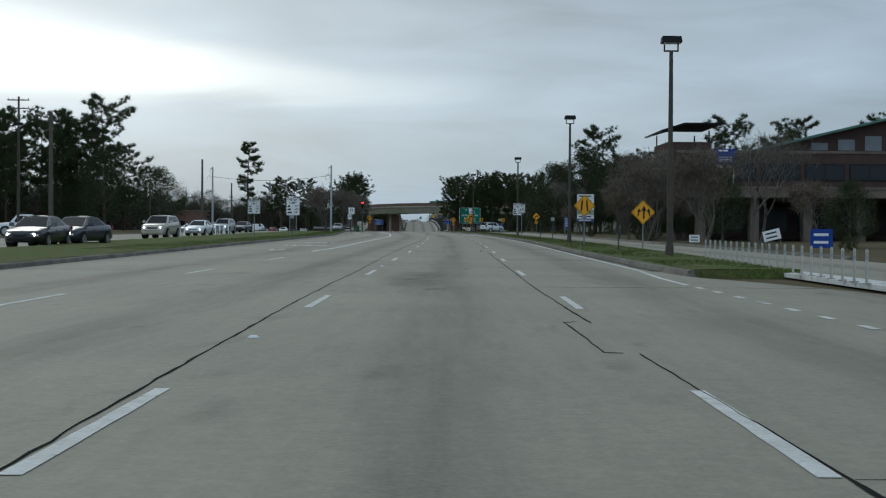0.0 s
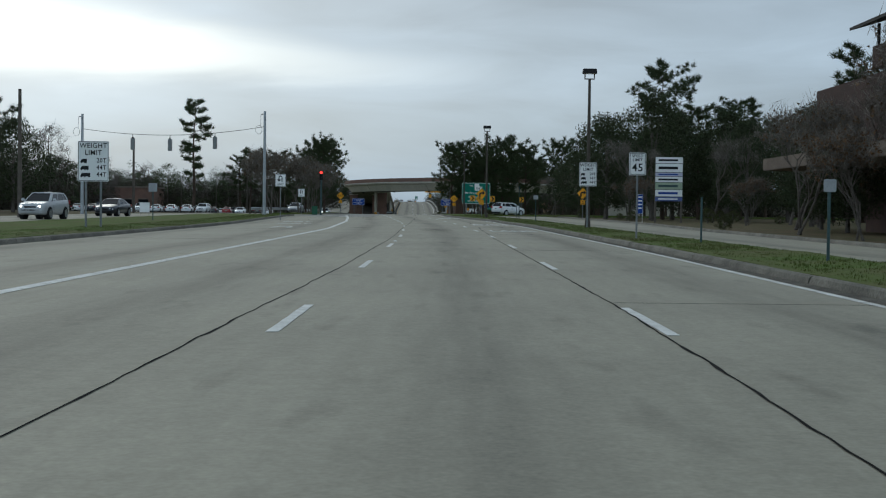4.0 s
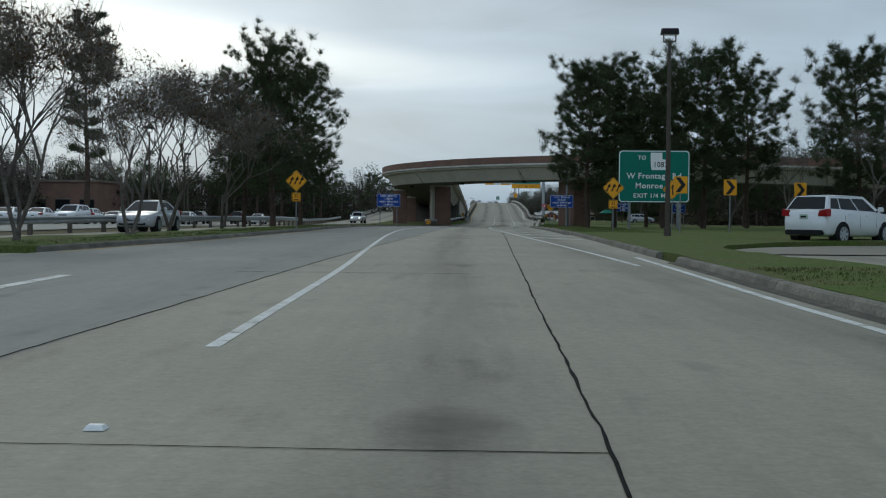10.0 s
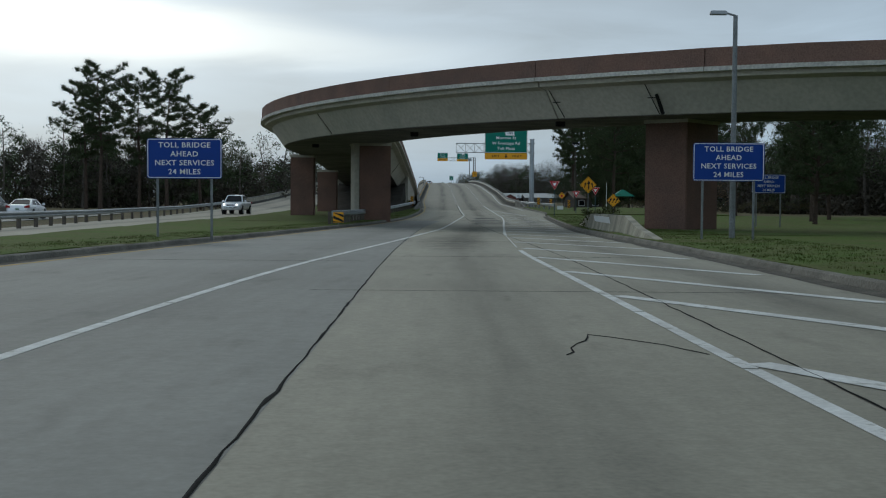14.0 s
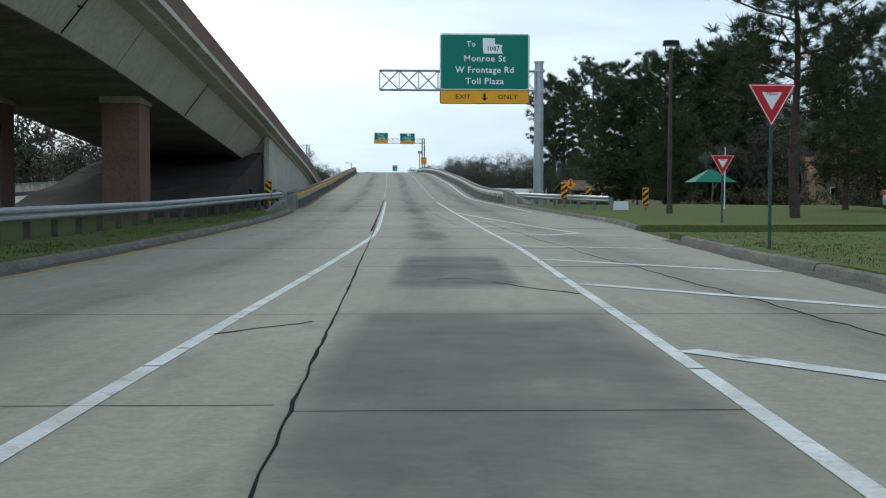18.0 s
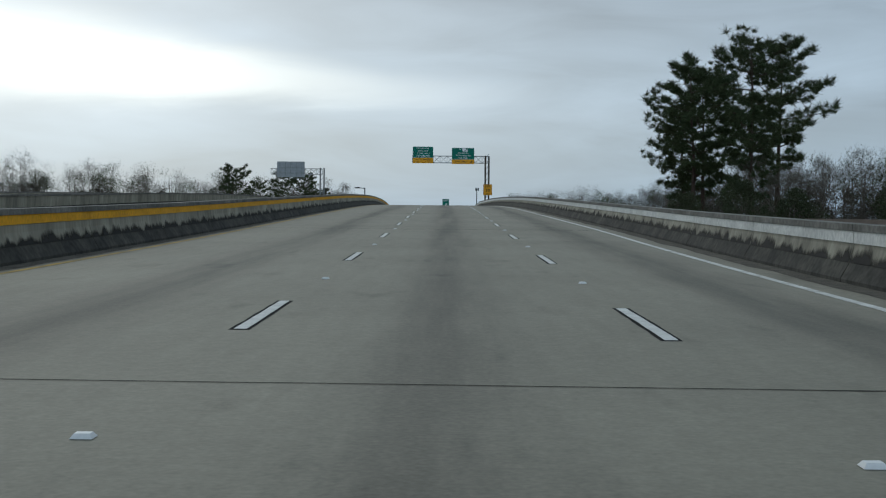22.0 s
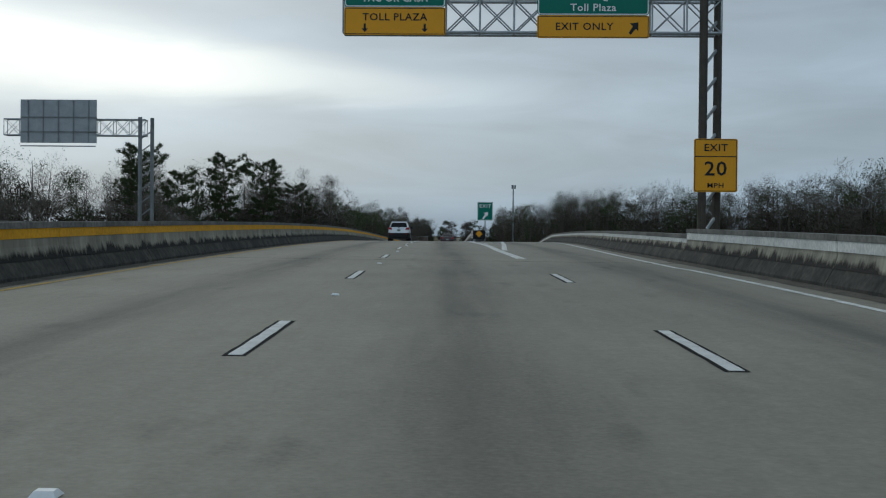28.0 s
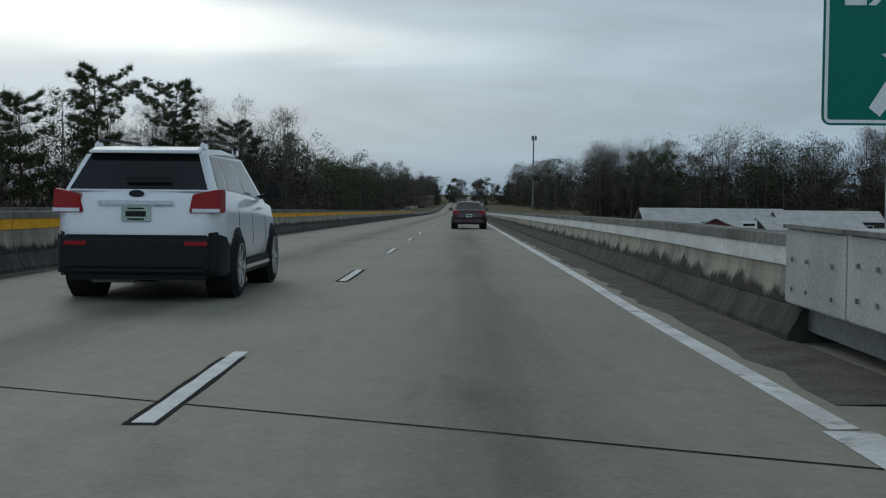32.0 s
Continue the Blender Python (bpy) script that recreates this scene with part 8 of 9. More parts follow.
def woods(name, spots, label, seed, per=16, size=0.9):
    """A far stand of mixed trees in one mesh: trunks, bare crowns, evergreen clumps and undergrowth."""
    r = random.Random(seed)
    g = G()
    soft, hard, low = ([], []), ([], []), ([], [])
    for x, y, h, ev in spots:
        z = gz(y) - 0.2
        tube(g, [(x, y, z), (x + r.uniform(-0.4, 0.4), y, z + h * 0.5), (x + r.uniform(-0.6, 0.6), y, z + h * 0.9)], 0.22, 0.05, 5)
        w = h * r.uniform(0.24, 0.34)
        for k in range(26):
            t = r.random()
            lo = 0.2 if not ev else 0.42 if ev > 1 else 0.08
            zz = z + h * (lo + (1 - lo) * t)
            q = w * math.sqrt(max(0.06, 1 - (1.7 * (t - 0.4)) ** 2))
            a = r.uniform(0, 6.28)
            p = (x + math.cos(a) * q * r.random() ** 0.5, y + math.sin(a) * q * r.random() ** 0.5, zz)
            dst = hard if ev else soft
            dst[0].append(p)
            dst[1].append(w * r.uniform(0.28, 0.5))
            if not ev and k % 2 == 0:
                tube(g, [(x, y, z + h * 0.35), p], 0.06, 0.02, 3)
        for k in range(18):
            low[0].append((x + r.uniform(-4, 4), y + r.uniform(-2, 6), z + h * 0.66 * r.random() ** 1.25))
            low[1].append(r.uniform(1.3, 2.3))
    root = tagged(part(name, g, BARKG, fix=False), label, "woods", kind="stuff")
    if soft[0]:
        part("bare_crown", leaves_mesh("bare_crown", leaf_cloud(soft[0], soft[1], per * 8, size * 1.5, seed, 1.0, 0.9, 0.036), TWIG), TWIG, root, "bare brown twigs")
    if hard[0]:
        part("evergreen_crown", leaves_mesh("evergreen_crown", leaf_cloud(hard[0], hard[1], per * 7, size * 0.5, seed + 5, 0.75, 0.2, 0.34), NEEDLE), NEEDLE, root, "dark green foliage")
    part("undergrowth", leaves_mesh("undergrowth", leaf_cloud(low[0], low[1], 60, 0.62, seed + 9, 0.9, 0.3, 0.30), THICKET), THICKET, root, "dense dull undergrowth")
    return root


def band(seed, n, x0, y0, x1, y1, depth, h0, h1, ever):
    r = random.Random(seed)
    out = []
    for i in range(n):
        t = (i + r.random()) / n
        out.append((x0 + (x1 - x0) * t + r.uniform(-depth, depth) * 0.4, y0 + (y1 - y0) * t + r.uniform(0, depth), r.uniform(h0, h1), r.choice(ever)))
    return out


woods("woods_left_near", band(1, 80, -150, 230, -62, 301.9, 25, 8, 14, (0, 0, 1, 1, 2)), "mixed winter woods behind the far road", 1, 6, 0.86)
woods("woods_left_lot", band(2, 100, -150, 458.3, -34, 509.6, 30, 9, 15, (0, 1, 1, 1, 2)), "dark mixed woods behind the parking lot", 2, 7, 0.81)
woods("woods_left_mid", band(3, 50, -90, 333.7, -80, 448.3, 20, 9, 14, (0, 1, 1)), "mixed woods beside the parking lot", 3, 6, 0.86)
woods("woods_left_crest", band(4, 110, -150, 740, -45, 913.3, 30, 15, 22, (0, 0, 0, 1, 2)), "winter woods beyond the parallel bridge", 4, 12, 0.65)
woods("woods_left_far", band(5, 120, -50, 905, -48, 1500, 30, 13, 18, (0, 0, 1, 2)), "far woods along the road", 5, 9, 0.81)
woods("woods_right_far", band(6, 150, 110, 905, 30, 1130, 34, 17, 24.5, (0, 0, 0, 0, 1, 2)), "brown winter woods beyond low roofs", 6, 11, 0.70)
woods("woods_right_distant", band(13, 50, 30, 1130, 18, 1500, 34, 18, 25, (0, 0, 0, 1, 2)), "distant winter woods along the straight road", 13, 6, 1.08)
woods("woods_right_mid", band(7, 90, 150, 680, 75, 853.3, 30, 18, 25, (0, 0, 0, 1, 2)), "brown winter woods beyond the bridge barrier", 7, 9, 0.81)
woods("woods_right_office", band(8, 60, 66, 215, 150, 130, 25, 13, 19, (1, 2, 2, 0)), "pine woods behind the office building", 8, 7, 0.86)
woods("woods_right_bend", band(9, 70, 50, 301.9, 120, 333.7, 30, 11, 17, (0, 1, 2)), "mixed woods beyond the bend", 9, 6, 0.86)
woods("woods_right_lawn", band(10, 100, 60, 365.6, 46, 570.8, 25, 9, 15, (0, 1, 1, 2)), "mixed woods behind the lawn", 10, 7, 0.81)
woods("woods_horizon", band(11, 130, -300, 1440, 300, 1440, 60, 11, 17, (0, 1)), "low line of woods on the horizon", 11, 5, 1.94)
woods("woods_behind", band(12, 40, -160, -120, 160, -140, 30, 12, 18, (1, 2, 0)), "woods across the road behind", 12, 4, 1.94)
# clipped hedge beyond the lawn
hc, hr = [], []
for k in range(150):
    hc.append((17.5 + 0.25 * k, 475 + rt.uniform(-0.3, 0.3), gz(475) + rt.uniform(0.3, 1.45)))
    hr.append(0.45)
tagged(part("hedge", leaves_mesh("hedge", leaf_cloud(hc, hr, 60, 0.16, 77, 0.8), leaf_mat("hedge_leaves", (0.09, 0.075, 0.035), (0.06, 0.06, 0.03))), None), "long brown-green clipped hedge", "hedge")
# creeper over the end of the left barrier
hc = [(-7.2 - rt.uniform(0, 2.2), 461.8 + rt.uniform(0, 6), rz(463.8) + rt.uniform(0.2, 1.0)) for k in range(26)]
tagged(part("creeper", leaves_mesh("creeper", leaf_cloud(hc, [0.35] * 26, 50, 0.14, 78, 0.8), BUSHLEAF), None), "tangled creeper at the end of the barrier", "plant")
hc = [(4.4 + rt.uniform(-0.4, 1.0), 372.7 + rt.uniform(-1, 1), rz(372.1) + rt.uniform(0.2, 1.1)) for k in range(14)]
tagged(part("creeper", leaves_mesh("creeper", leaf_cloud(hc, [0.35] * 14, 50, 0.14, 79, 0.8), BUSHLEAF), None), "shrubby weeds at the foot of the pier", "plant")

# ---------------- vehicles ----------------
def paint(name, col):
    m = mat(name, col, 0.28, vary=0.04, scale=0.8, fine=30, bump=0.0, spec=0.6)
    m.node_tree.nodes["Principled BSDF"].inputs["Coat Weight"].default_value = 0.5
    return m


CHROME = mat("chrome_trim", (0.7, 0.7, 0.72), 0.18, metal=1.0, vary=0.04, bump=0.0)
WHITECAR = paint("car_white", (0.78, 0.79, 0.80))
MAROONCAR = paint("car_dark_maroon", (0.030, 0.006, 0.009))
MAROONCAR.node_tree.nodes["Principled BSDF"].inputs["Coat Weight"].default_value = 0.15
DARKCAR = paint("car_dark_blue", (0.012, 0.016, 0.026))
BLACKCAR = paint("car_black", (0.01, 0.01, 0.011))
BEIGECAR = paint("car_beige", (0.50, 0.46, 0.38))
SILVERCAR = paint("car_silver", (0.42, 0.43, 0.44))
REDCAR = paint("car_red", (0.30, 0.02, 0.02))
PLATEW = mat("plate_pale_green", (0.45, 0.55, 0.47), 0.5, vary=0.2, scale=6, bump=0.0)

# stations: distance from the middle towards the front, half width, lower edge, shoulder height
SUV = dict(L=4.68, wheelbase=2.70, r=0.365, track=0.80, roof=1.72,
           rows=((-2.34, 0.78, 0.46, 1.10), (-2.27, 0.88, 0.34, 1.23), (-2.05, 0.925, 0.30, 1.26), (-1.35, 0.94, 0.27, 1.24), (0.0, 0.945, 0.27, 1.18), (1.15, 0.935, 0.27, 1.11), (1.6, 0.92, 0.27, 1.07), (2.05, 0.87, 0.28, 0.98), (2.27, 0.78, 0.32, 0.87), (2.34, 0.62, 0.42, 0.70)),
           green=(-2.24, -1.90, 0.30, 1.25, 0.86, 0.66))
SEDAN = dict(L=4.82, wheelbase=2.78, r=0.33, track=0.79, roof=1.44,
             rows=((-2.41, 0.66, 0.44, 0.84), (-2.33, 0.80, 0.32, 0.98), (-2.0, 0.88, 0.26, 1.01), (-1.3, 0.905, 0.22, 0.99), (0.0, 0.91, 0.22, 0.95), (1.1, 0.905, 0.22, 0.93), (1.6, 0.89, 0.22, 0.87), (2.1, 0.83, 0.24, 0.76), (2.35, 0.72, 0.30, 0.66), (2.41, 0.55, 0.38, 0.56)),
             green=(-1.85, -0.95, 0.25, 1.20, 0.82, 0.60))
TRUCK = dict(L=5.7, wheelbase=3.5, r=0.39, track=0.84, roof=1.82,
             rows=((-2.85, 0.88, 0.52, 1.12), (-2.75, 0.95, 0.42, 1.14), (-1.5, 0.98, 0.40, 1.14), (-0.4, 0.98, 0.38, 1.14), (1.0, 0.98, 0.38, 1.14), (1.4, 0.97, 0.38, 1.13), (2.3, 0.95, 0.40, 1.06), (2.78, 0.88, 0.42, 0.98), (2.85, 0.74, 0.50, 0.80)),
             green=(-0.55, -0.40, 0.85, 1.45, 0.90, 0.72))


def bil(c, u, v):
    return c[0].lerp(c[1], u).lerp(c[3].lerp(c[2], u), v)


def patch(c, u0, u1, v0, v1, lift=0.006, cut=0.0):
    """A thin sheet laid on part of a four-cornered face."""
    nrm = (c[1] - c[0]).cross(c[3] - c[0]).normalized()
    q = [bil(c, u0, v0), bil(c, u1, v0), bil(c, u1 - cut, v1), bil(c, u0 + cut, v1)]
    g = G()
    g.sweep([[p - nrm * 0.004 for p in q], [p + nrm * lift for p in q]])
    return g


def wheel(car, x, y, r, side, rim_material=None):
    g = G()
    rings = []
    prof = [(-0.11, r * 0.70), (-0.11, r * 0.92), (-0.075, r), (0.075, r), (0.11, r * 0.92), (0.11, r * 0.70)]
    for k in range(24):
        a = 2 * math.pi * k / 24
        rings.append([(x + p, y + q * math.cos(a), r + q * math.sin(a)) for p, q in prof])
    rings.append(rings[0])
    g.sweep(rings, caps=False)
    ty = part("wheel", g, TYRE, car, "black rubber tyre", shade=False)
    g = G()
    xo = x + side * 0.10
    g.cyl((x + side * 0.02, y, r), (x + side * 0.076, y, r), r * 0.69, r * 0.69, 20)
    back = part("rim", g, STEELD, ty)
    g = G()
    for k in range(7):
        a = 2 * math.pi * k / 7
        d = Vector((0, math.cos(a), math.sin(a)))
        t = Vector((0, -math.sin(a), math.cos(a)))
        c = Vector((xo, y, r))
        vs = []
        for e in (0, 0.02):
            o = Vector((side * -e, 0, 0))
            vs += [c + o + d * 0.03 - t * 0.035, c + o + d * r * 0.67 - t * 0.05, c + o + d * r * 0.67 + t * 0.05, c + o + d * 0.03 + t * 0.035]
        g.add(vs, [(0, 1, 2, 3), (7, 6, 5, 4), (0, 4, 5, 1), (1, 5, 6, 2), (2, 6, 7, 3), (3, 7, 4, 0)])
    g.cyl((xo - side * 0.03, y, r), (xo + side * 0.006, y, r), 0.06, 0.05, 12)
    part("spokes", g, rim_material or RIM, ty, "bright alloy spokes")
    g = G()
    rr = []
    for k in range(21):
        a = 2 * math.pi * k / 20
        rr.append([(xo - side * 0.05, y + r * q * math.cos(a), r + r * q * math.sin(a)) if j == 0 else (xo + side * 0.012, y + r * q * math.cos(a), r + r * q * math.sin(a)) for j, q in ((0, 0.72), (1, 0.72), (1, 0.66), (0, 0.66))])
    g.sweep(rr, caps=False)
    part("rim_edge", g, rim_material or RIM, ty)


def car(spec, colour, name, label, m, lit=False, full=False, kind="suv", group="cars"):
    root = thing(name, label, "car", m, group)
    L2 = spec["L"] / 2
    rows = spec["rows"]
    # body, lofted from station to station
    g = G()
    rings = []
    n = 24
    for k in range(n + 1):
        y = -L2 + spec["L"] * k / n
        w, zb, zt = (float(np.interp(y, [q[0] for q in rows], [q[i] for q in rows])) for i in (1, 2, 3))
        h = zt - zb
        half = [(0.0, zb), (0.84 * w, zb), (0.965 * w, zb + 0.10 * h), (w, zb + 0.42 * h), (0.985 * w, zb + 0.72 * h), (0.945 * w, zt - 0.05 * h), (0.86 * w, zt), (0.45 * w, zt + 0.025), (0.0, zt + 0.035)]
        rings.append([(x, y, z) for x, z in half] + [(-x, y, z) for x, z in half[-2:0:-1]])
    g.sweep(rings)
    body = part("body", g, colour, root, "smooth painted body", shade=True)
    yb0, yr0, yr1, yb1, hw, hr = spec["green"]

    def belt(y):
        return float(np.interp(y, [q[0] for q in rows], [q[3] for q in rows])) - 0.02
    rf = spec["roof"]
    P = Vector
    rl, rr, fl, fr = P((-hw + 0.03, yb0, belt(yb0))), P((hw - 0.03, yb0, belt(yb0))), P((-hw, yb1, belt(yb1))), P((hw, yb1, belt(yb1)))
    tl, tr, ul, ur = P((-hr, yr0, rf - 0.04)), P((hr, yr0, rf - 0.04)), P((-hr, yr1, rf - 0.03)), P((hr, yr1, rf - 0.03))
    g = G()
    base = [rl, fl, fr, rr]
    top = [tl, ul, ur, tr]
    ym = (yr0 + yr1) / 2
    g.add(base + top + [P((-hr * 1.03, ym, rf)), P((hr * 1.03, ym, rf)), P((0, yr0, rf - 0.005)), P((0, yr1, rf + 0.0)), P((0, ym, rf + 0.03))],
          [(0, 4, 8, 5, 1), (2, 6, 9, 7, 3), (1, 5, 11, 6, 2), (3, 7, 10, 4, 0), (4, 10, 12, 8), (10, 7, 9, 12), (8, 12, 11, 5), (12, 9, 6, 11)])
    part("roof", g, colour, root, "painted roof and pillars", bevel=0.06 if full else 0.025)
    part("windscreen", patch([fr, fl, ul, ur], 0.05, 0.95, 0.10, 0.93, cut=0.015), GLASSD, root, "dark windscreen glass")
    part("rear_window", patch([rl, rr, tr, tl], 0.04, 0.96, 0.04 if kind == "suv" else 0.08, 0.95, cut=0.02), GLASSD, root, "dark tinted rear window")
    for side, c in ((1, [rr, fr, ur, tr]), (-1, [fl, rl, tl, ul])):
        cuts = ((0.07, 0.235), (0.255, 0.56), (0.585, 0.90)) if kind == "suv" else ((0.16, 0.50), (0.525, 0.86)) if kind == "sedan" else ((0.1, 0.5), (0.53, 0.85))
        for u0, u1 in cuts:
            if side < 0:
                u0, u1 = 1 - u1, 1 - u0
            part("side_window", patch(c, u0, u1, 0.10, 0.86), GLASSD, root, "dark tinted side glass")
    # wheels on black discs that stand in for the shaded hollow of the arches
    wb, r = spec["wheelbase"] / 2, spec["r"]
    off = -0.02 if kind != "truck" else 0.0
    for yw in (-wb + off, wb + off):
        for side in (1, -1):
            w = float(np.interp(yw, [q[0] for q in rows], [q[1] for q in rows]))
            g = G()
            g.cyl((side * (w - 0.30), yw, r + 0.02), (side * (w + 0.006), yw, r + 0.02), r * 1.17, r * 1.15, 24)
            part("wheel_arch", g, TRIM, root, "black disc put in for the shade of the wheel well")
            wheel(root, side * (w - 0.065), yw, r, side)
    # lamps, bumpers and plate
    yr = -L2
    wr = rows[1][1]
    zs = rows[1][3]
    for side in (1, -1):
        g = G()
        tall = 0.25 if kind == "suv" else 0.19
        g.sweep([[(side * (wr - 0.26), yr - 0.022, zs - 0.05), (side * (wr - 0.30), yr - 0.03, zs - tall), (side * (wr + 0.03), yr - 0.002, zs - tall), (side * (wr + 0.025), yr + 0.012, zs + 0.01)],
                 [(side * (wr - 0.27), yr + 0.12, zs - 0.05), (side * (wr - 0.31), yr + 0.12, zs - tall), (side * (wr + 0.055), yr + 0.24, zs - tall), (side * (wr + 0.05), yr + 0.26, zs + 0.01)]])
        tl_ = part("tail_lamp", g, LAMPR, root, "red tail lamp", bevel=0.012)
        if full:
            g = G()
            g.sweep([[(side * (wr - 0.26), yr - 0.036, zs - tall + 0.045), (side * (wr - 0.26), yr - 0.036, zs - tall + 0.005), (side * (wr + 0.034), yr - 0.008, zs - tall + 0.005), (side * (wr + 0.034), yr - 0.008, zs - tall + 0.045)],
                     [(side * (wr - 0.31), yr + 0.05, zs - tall + 0.045), (side * (wr - 0.31), yr + 0.05, zs - tall + 0.005), (side * (wr + 0.016), yr + 0.16, zs - tall + 0.005), (side * (wr + 0.016), yr + 0.16, zs - tall + 0.045)]])
            part("reversing_lamp", g, LAMPW, tl_, "clear lower lens")
        g = G()
        zf = float(np.interp(L2 - 0.15, [q[0] for q in rows], [q[3] for q in rows]))
        g.sweep([[(side * 0.44, L2 - 0.02, zf - 0.17), (side * 0.44, L2 - 0.06, zf - 0.03), (side * 0.74, L2 - 0.2, zf - 0.02), (side * 0.75, L2 - 0.14, zf - 0.18)],
                 [(side * 0.44, L2 - 0.2, zf - 0.17), (side * 0.44, L2 - 0.2, zf - 0.03), (side * 0.74, L2 - 0.4, zf - 0.02), (side * 0.75, L2 - 0.4, zf - 0.18)]])
        hl = part("headlamp", g, LAMPW, root, "clear headlamp", bevel=0.01)
        if lit:
            g = G()
            g.cyl((side * 0.60, L2 - 0.07, zf - 0.10), (side * 0.60, L2 - 0.045, zf - 0.10), 0.075, 0.06, 12)
            part("beam_lens", g, HEADON, hl, "lit headlamp lens")
        yv = yb1 - 0.42
        g = G()
        g.box((side * (hw + 0.17), yv, belt(yv) + 0.13), (0.22, 0.13, 0.17), top=(0.85, 0.8))
        mr = part("mirror", g, colour if not full else TRIM, root, "door mirror", bevel=0.025)
        g = G()
        g.cyl((side * (hw - 0.02), yv + 0.02, belt(yv) + 0.05), (side * (hw + 0.12), yv, belt(yv) + 0.09), 0.03, 0.025, 8)
        part("mirror_arm", g, TRIM, mr)
        for yh in ((-0.95, 0.12) if kind != "truck" else (0.35,)):
            w = float(np.interp(yh, [q[0] for q in rows], [q[1] for q in rows]))
            g = G()
            g.box((side * (w + 0.0), yh, belt(yh) - 0.14), (0.05, 0.2, 0.035))
            part("door_handle", g, colour, root, bevel=0.012)
        for ys in ((-0.30, 0.72, -1.22) if kind == "suv" else (-0.25, 0.82, -1.2) if kind == "sedan" else (-0.42, 0.95)):
            w = float(np.interp(ys, [q[0] for q in rows], [q[1] for q in rows]))
            zb, zt = rows[4][2], belt(ys)
            g = G()
            g.sweep([[(side * (w * 0.96), ys - 0.004, zb + 0.12), (side * (w + 0.004), ys - 0.004, zb + 0.42 * (zt - zb)), (side * (w * 0.99), ys - 0.004, zb + 0.72 * (zt - zb)), (side * (w * 0.94), ys - 0.004, zt - 0.02), (side * (w * 0.9), ys - 0.004, zb + 0.4)],
                     [(side * (w * 0.96), ys + 0.004, zb + 0.12), (side * (w + 0.004), ys + 0.004, zb + 0.42 * (zt - zb)), (side * (w * 0.99), ys + 0.004, zb + 0.72 * (zt - zb)), (side * (w * 0.94), ys + 0.004, zt - 0.02), (side * (w * 0.9), ys + 0.004, zb + 0.4)]])
            part("door_seam", g, TRIM, root)
        if full:
            g = G()
            g.sweep([[(side * 0.82, y, 0.24), (side * 0.945, y, 0.24), (side * 0.95, y, 0.42), (side * 0.90, y, 0.42)] for y in (-1.0, 0.0, 0.98)])
            sill = part("sill", g, TRIM, root, "black plastic sill", bevel=0.015)
            g = G()
            g.box((side * 0.952, 0.0, 0.315), (0.02, 1.9, 0.045))
            part("sill_strip", g, CHROME, sill, "bright sill strip", bevel=0.006)
            g = G()
            xr = side * 0.60
            g.sweep([[(xr - 0.022, y, z), (xr + 0.022, y, z), (xr + 0.018, y, z + 0.03), (xr - 0.018, y, z + 0.03)] for y, z in ((-1.75, rf - 0.03), (-1.62, rf + 0.055), (-1.2, rf + 0.075), (0.0, rf + 0.085), (0.25, rf + 0.07), (0.42, rf - 0.02))])
            rail = part("roof_rail", g, TRIM, root, "black roof rail")
            for ya in (-1.66, 0.33):
                g = G()
                g.box((xr, ya, rf + 0.01), (0.06, 0.24, 0.09), top=(0.8, 0.6))
                part("rail_foot", g, CHROME, rail, "silver rail foot", bevel=0.015)
    if full:
        g = G()
        g.sweep([[(-0.95 * s, yy, za), (0.95 * s, yy, za), (0.95 * s, yy, zz), (-0.95 * s, yy, zz)] for s, yy, za, zz in ((0.78, yr - 0.045, 0.36, 0.70), (0.87, yr - 0.01, 0.31, 0.76), (0.945, yr + 0.12, 0.28, 0.77), (0.985, yr + 0.3, 0.28, 0.74), (1.0, yr + 0.5, 0.28, 0.62))])
        bp = part("rear_bumper", g, TRIM, root, "black plastic rear bumper", bevel=0.03)
        for side in (1, -1):
            g = G()
            g.box((side * 0.66, yr - 0.03, 0.645), (0.24, 0.05, 0.045))
            part("reflector", g, LAMPR, bp, "red reflector")
        g = G()
        g.box((0, yr - 0.018, 1.085), (0.84, 0.03, 0.05))
        part("chrome_strip", g, CHROME, root, "chrome strip over the plate", bevel=0.012)
        g = G()
        g.prism([(0.085 * math.cos(a * 0.5236), 1.185 + 0.04 * math.sin(a * 0.5236)) for a in range(12)], yr + 0.008, yr + 0.03)
        part("badge", g, BLACK, root, "plain dark oval badge")
        # spoiler over the window, wiper and aerial
        g = G()
        g.sweep([[(-0.62, y, z), (0.62, y, z), (0.60, y, z + 0.035), (-0.60, y, z + 0.035)] for y, z in ((yr0 - 0.13, rf - 0.085), (yr0 + 0.05, rf - 0.05), (yr0 + 0.2, rf - 0.03))])
        part("spoiler", g, colour, root, "painted roof spoiler", bevel=0.012)
        g = G()
        g.box((0.1, yb0 + 0.03, belt(yb0) + 0.14), (0.5, 0.03, 0.03))
        part("rear_wiper", g, TRIM, root)
        g = G()
        g.cyl((0, yr0 + 0.25, rf), (0, yr0 + 0.1, rf + 0.06), 0.02, 0.008, 8)
        part("aerial", g, TRIM, root)
        g = G()
        g.box((-0.3, yr + 0.35, 0.27), (0.5, 0.4, 0.14)).cyl((0.35, yr + 0.1, 0.27), (0.35, yr + 0.5, 0.27), 0.04, 0.04, 8)
        part("silencer", g, STEELD, root, "dull steel silencer", bevel=0.02)
        g = G()
        g.box((0, -0.2, 0.30), (1.5, 4.2, 0.12))
        part("underbody", g, TRIM, root, "dark underbody")
    else:
        g = G()
        g.box((0, yr + 0.06, 0.42), (1.5, 0.2, 0.18))
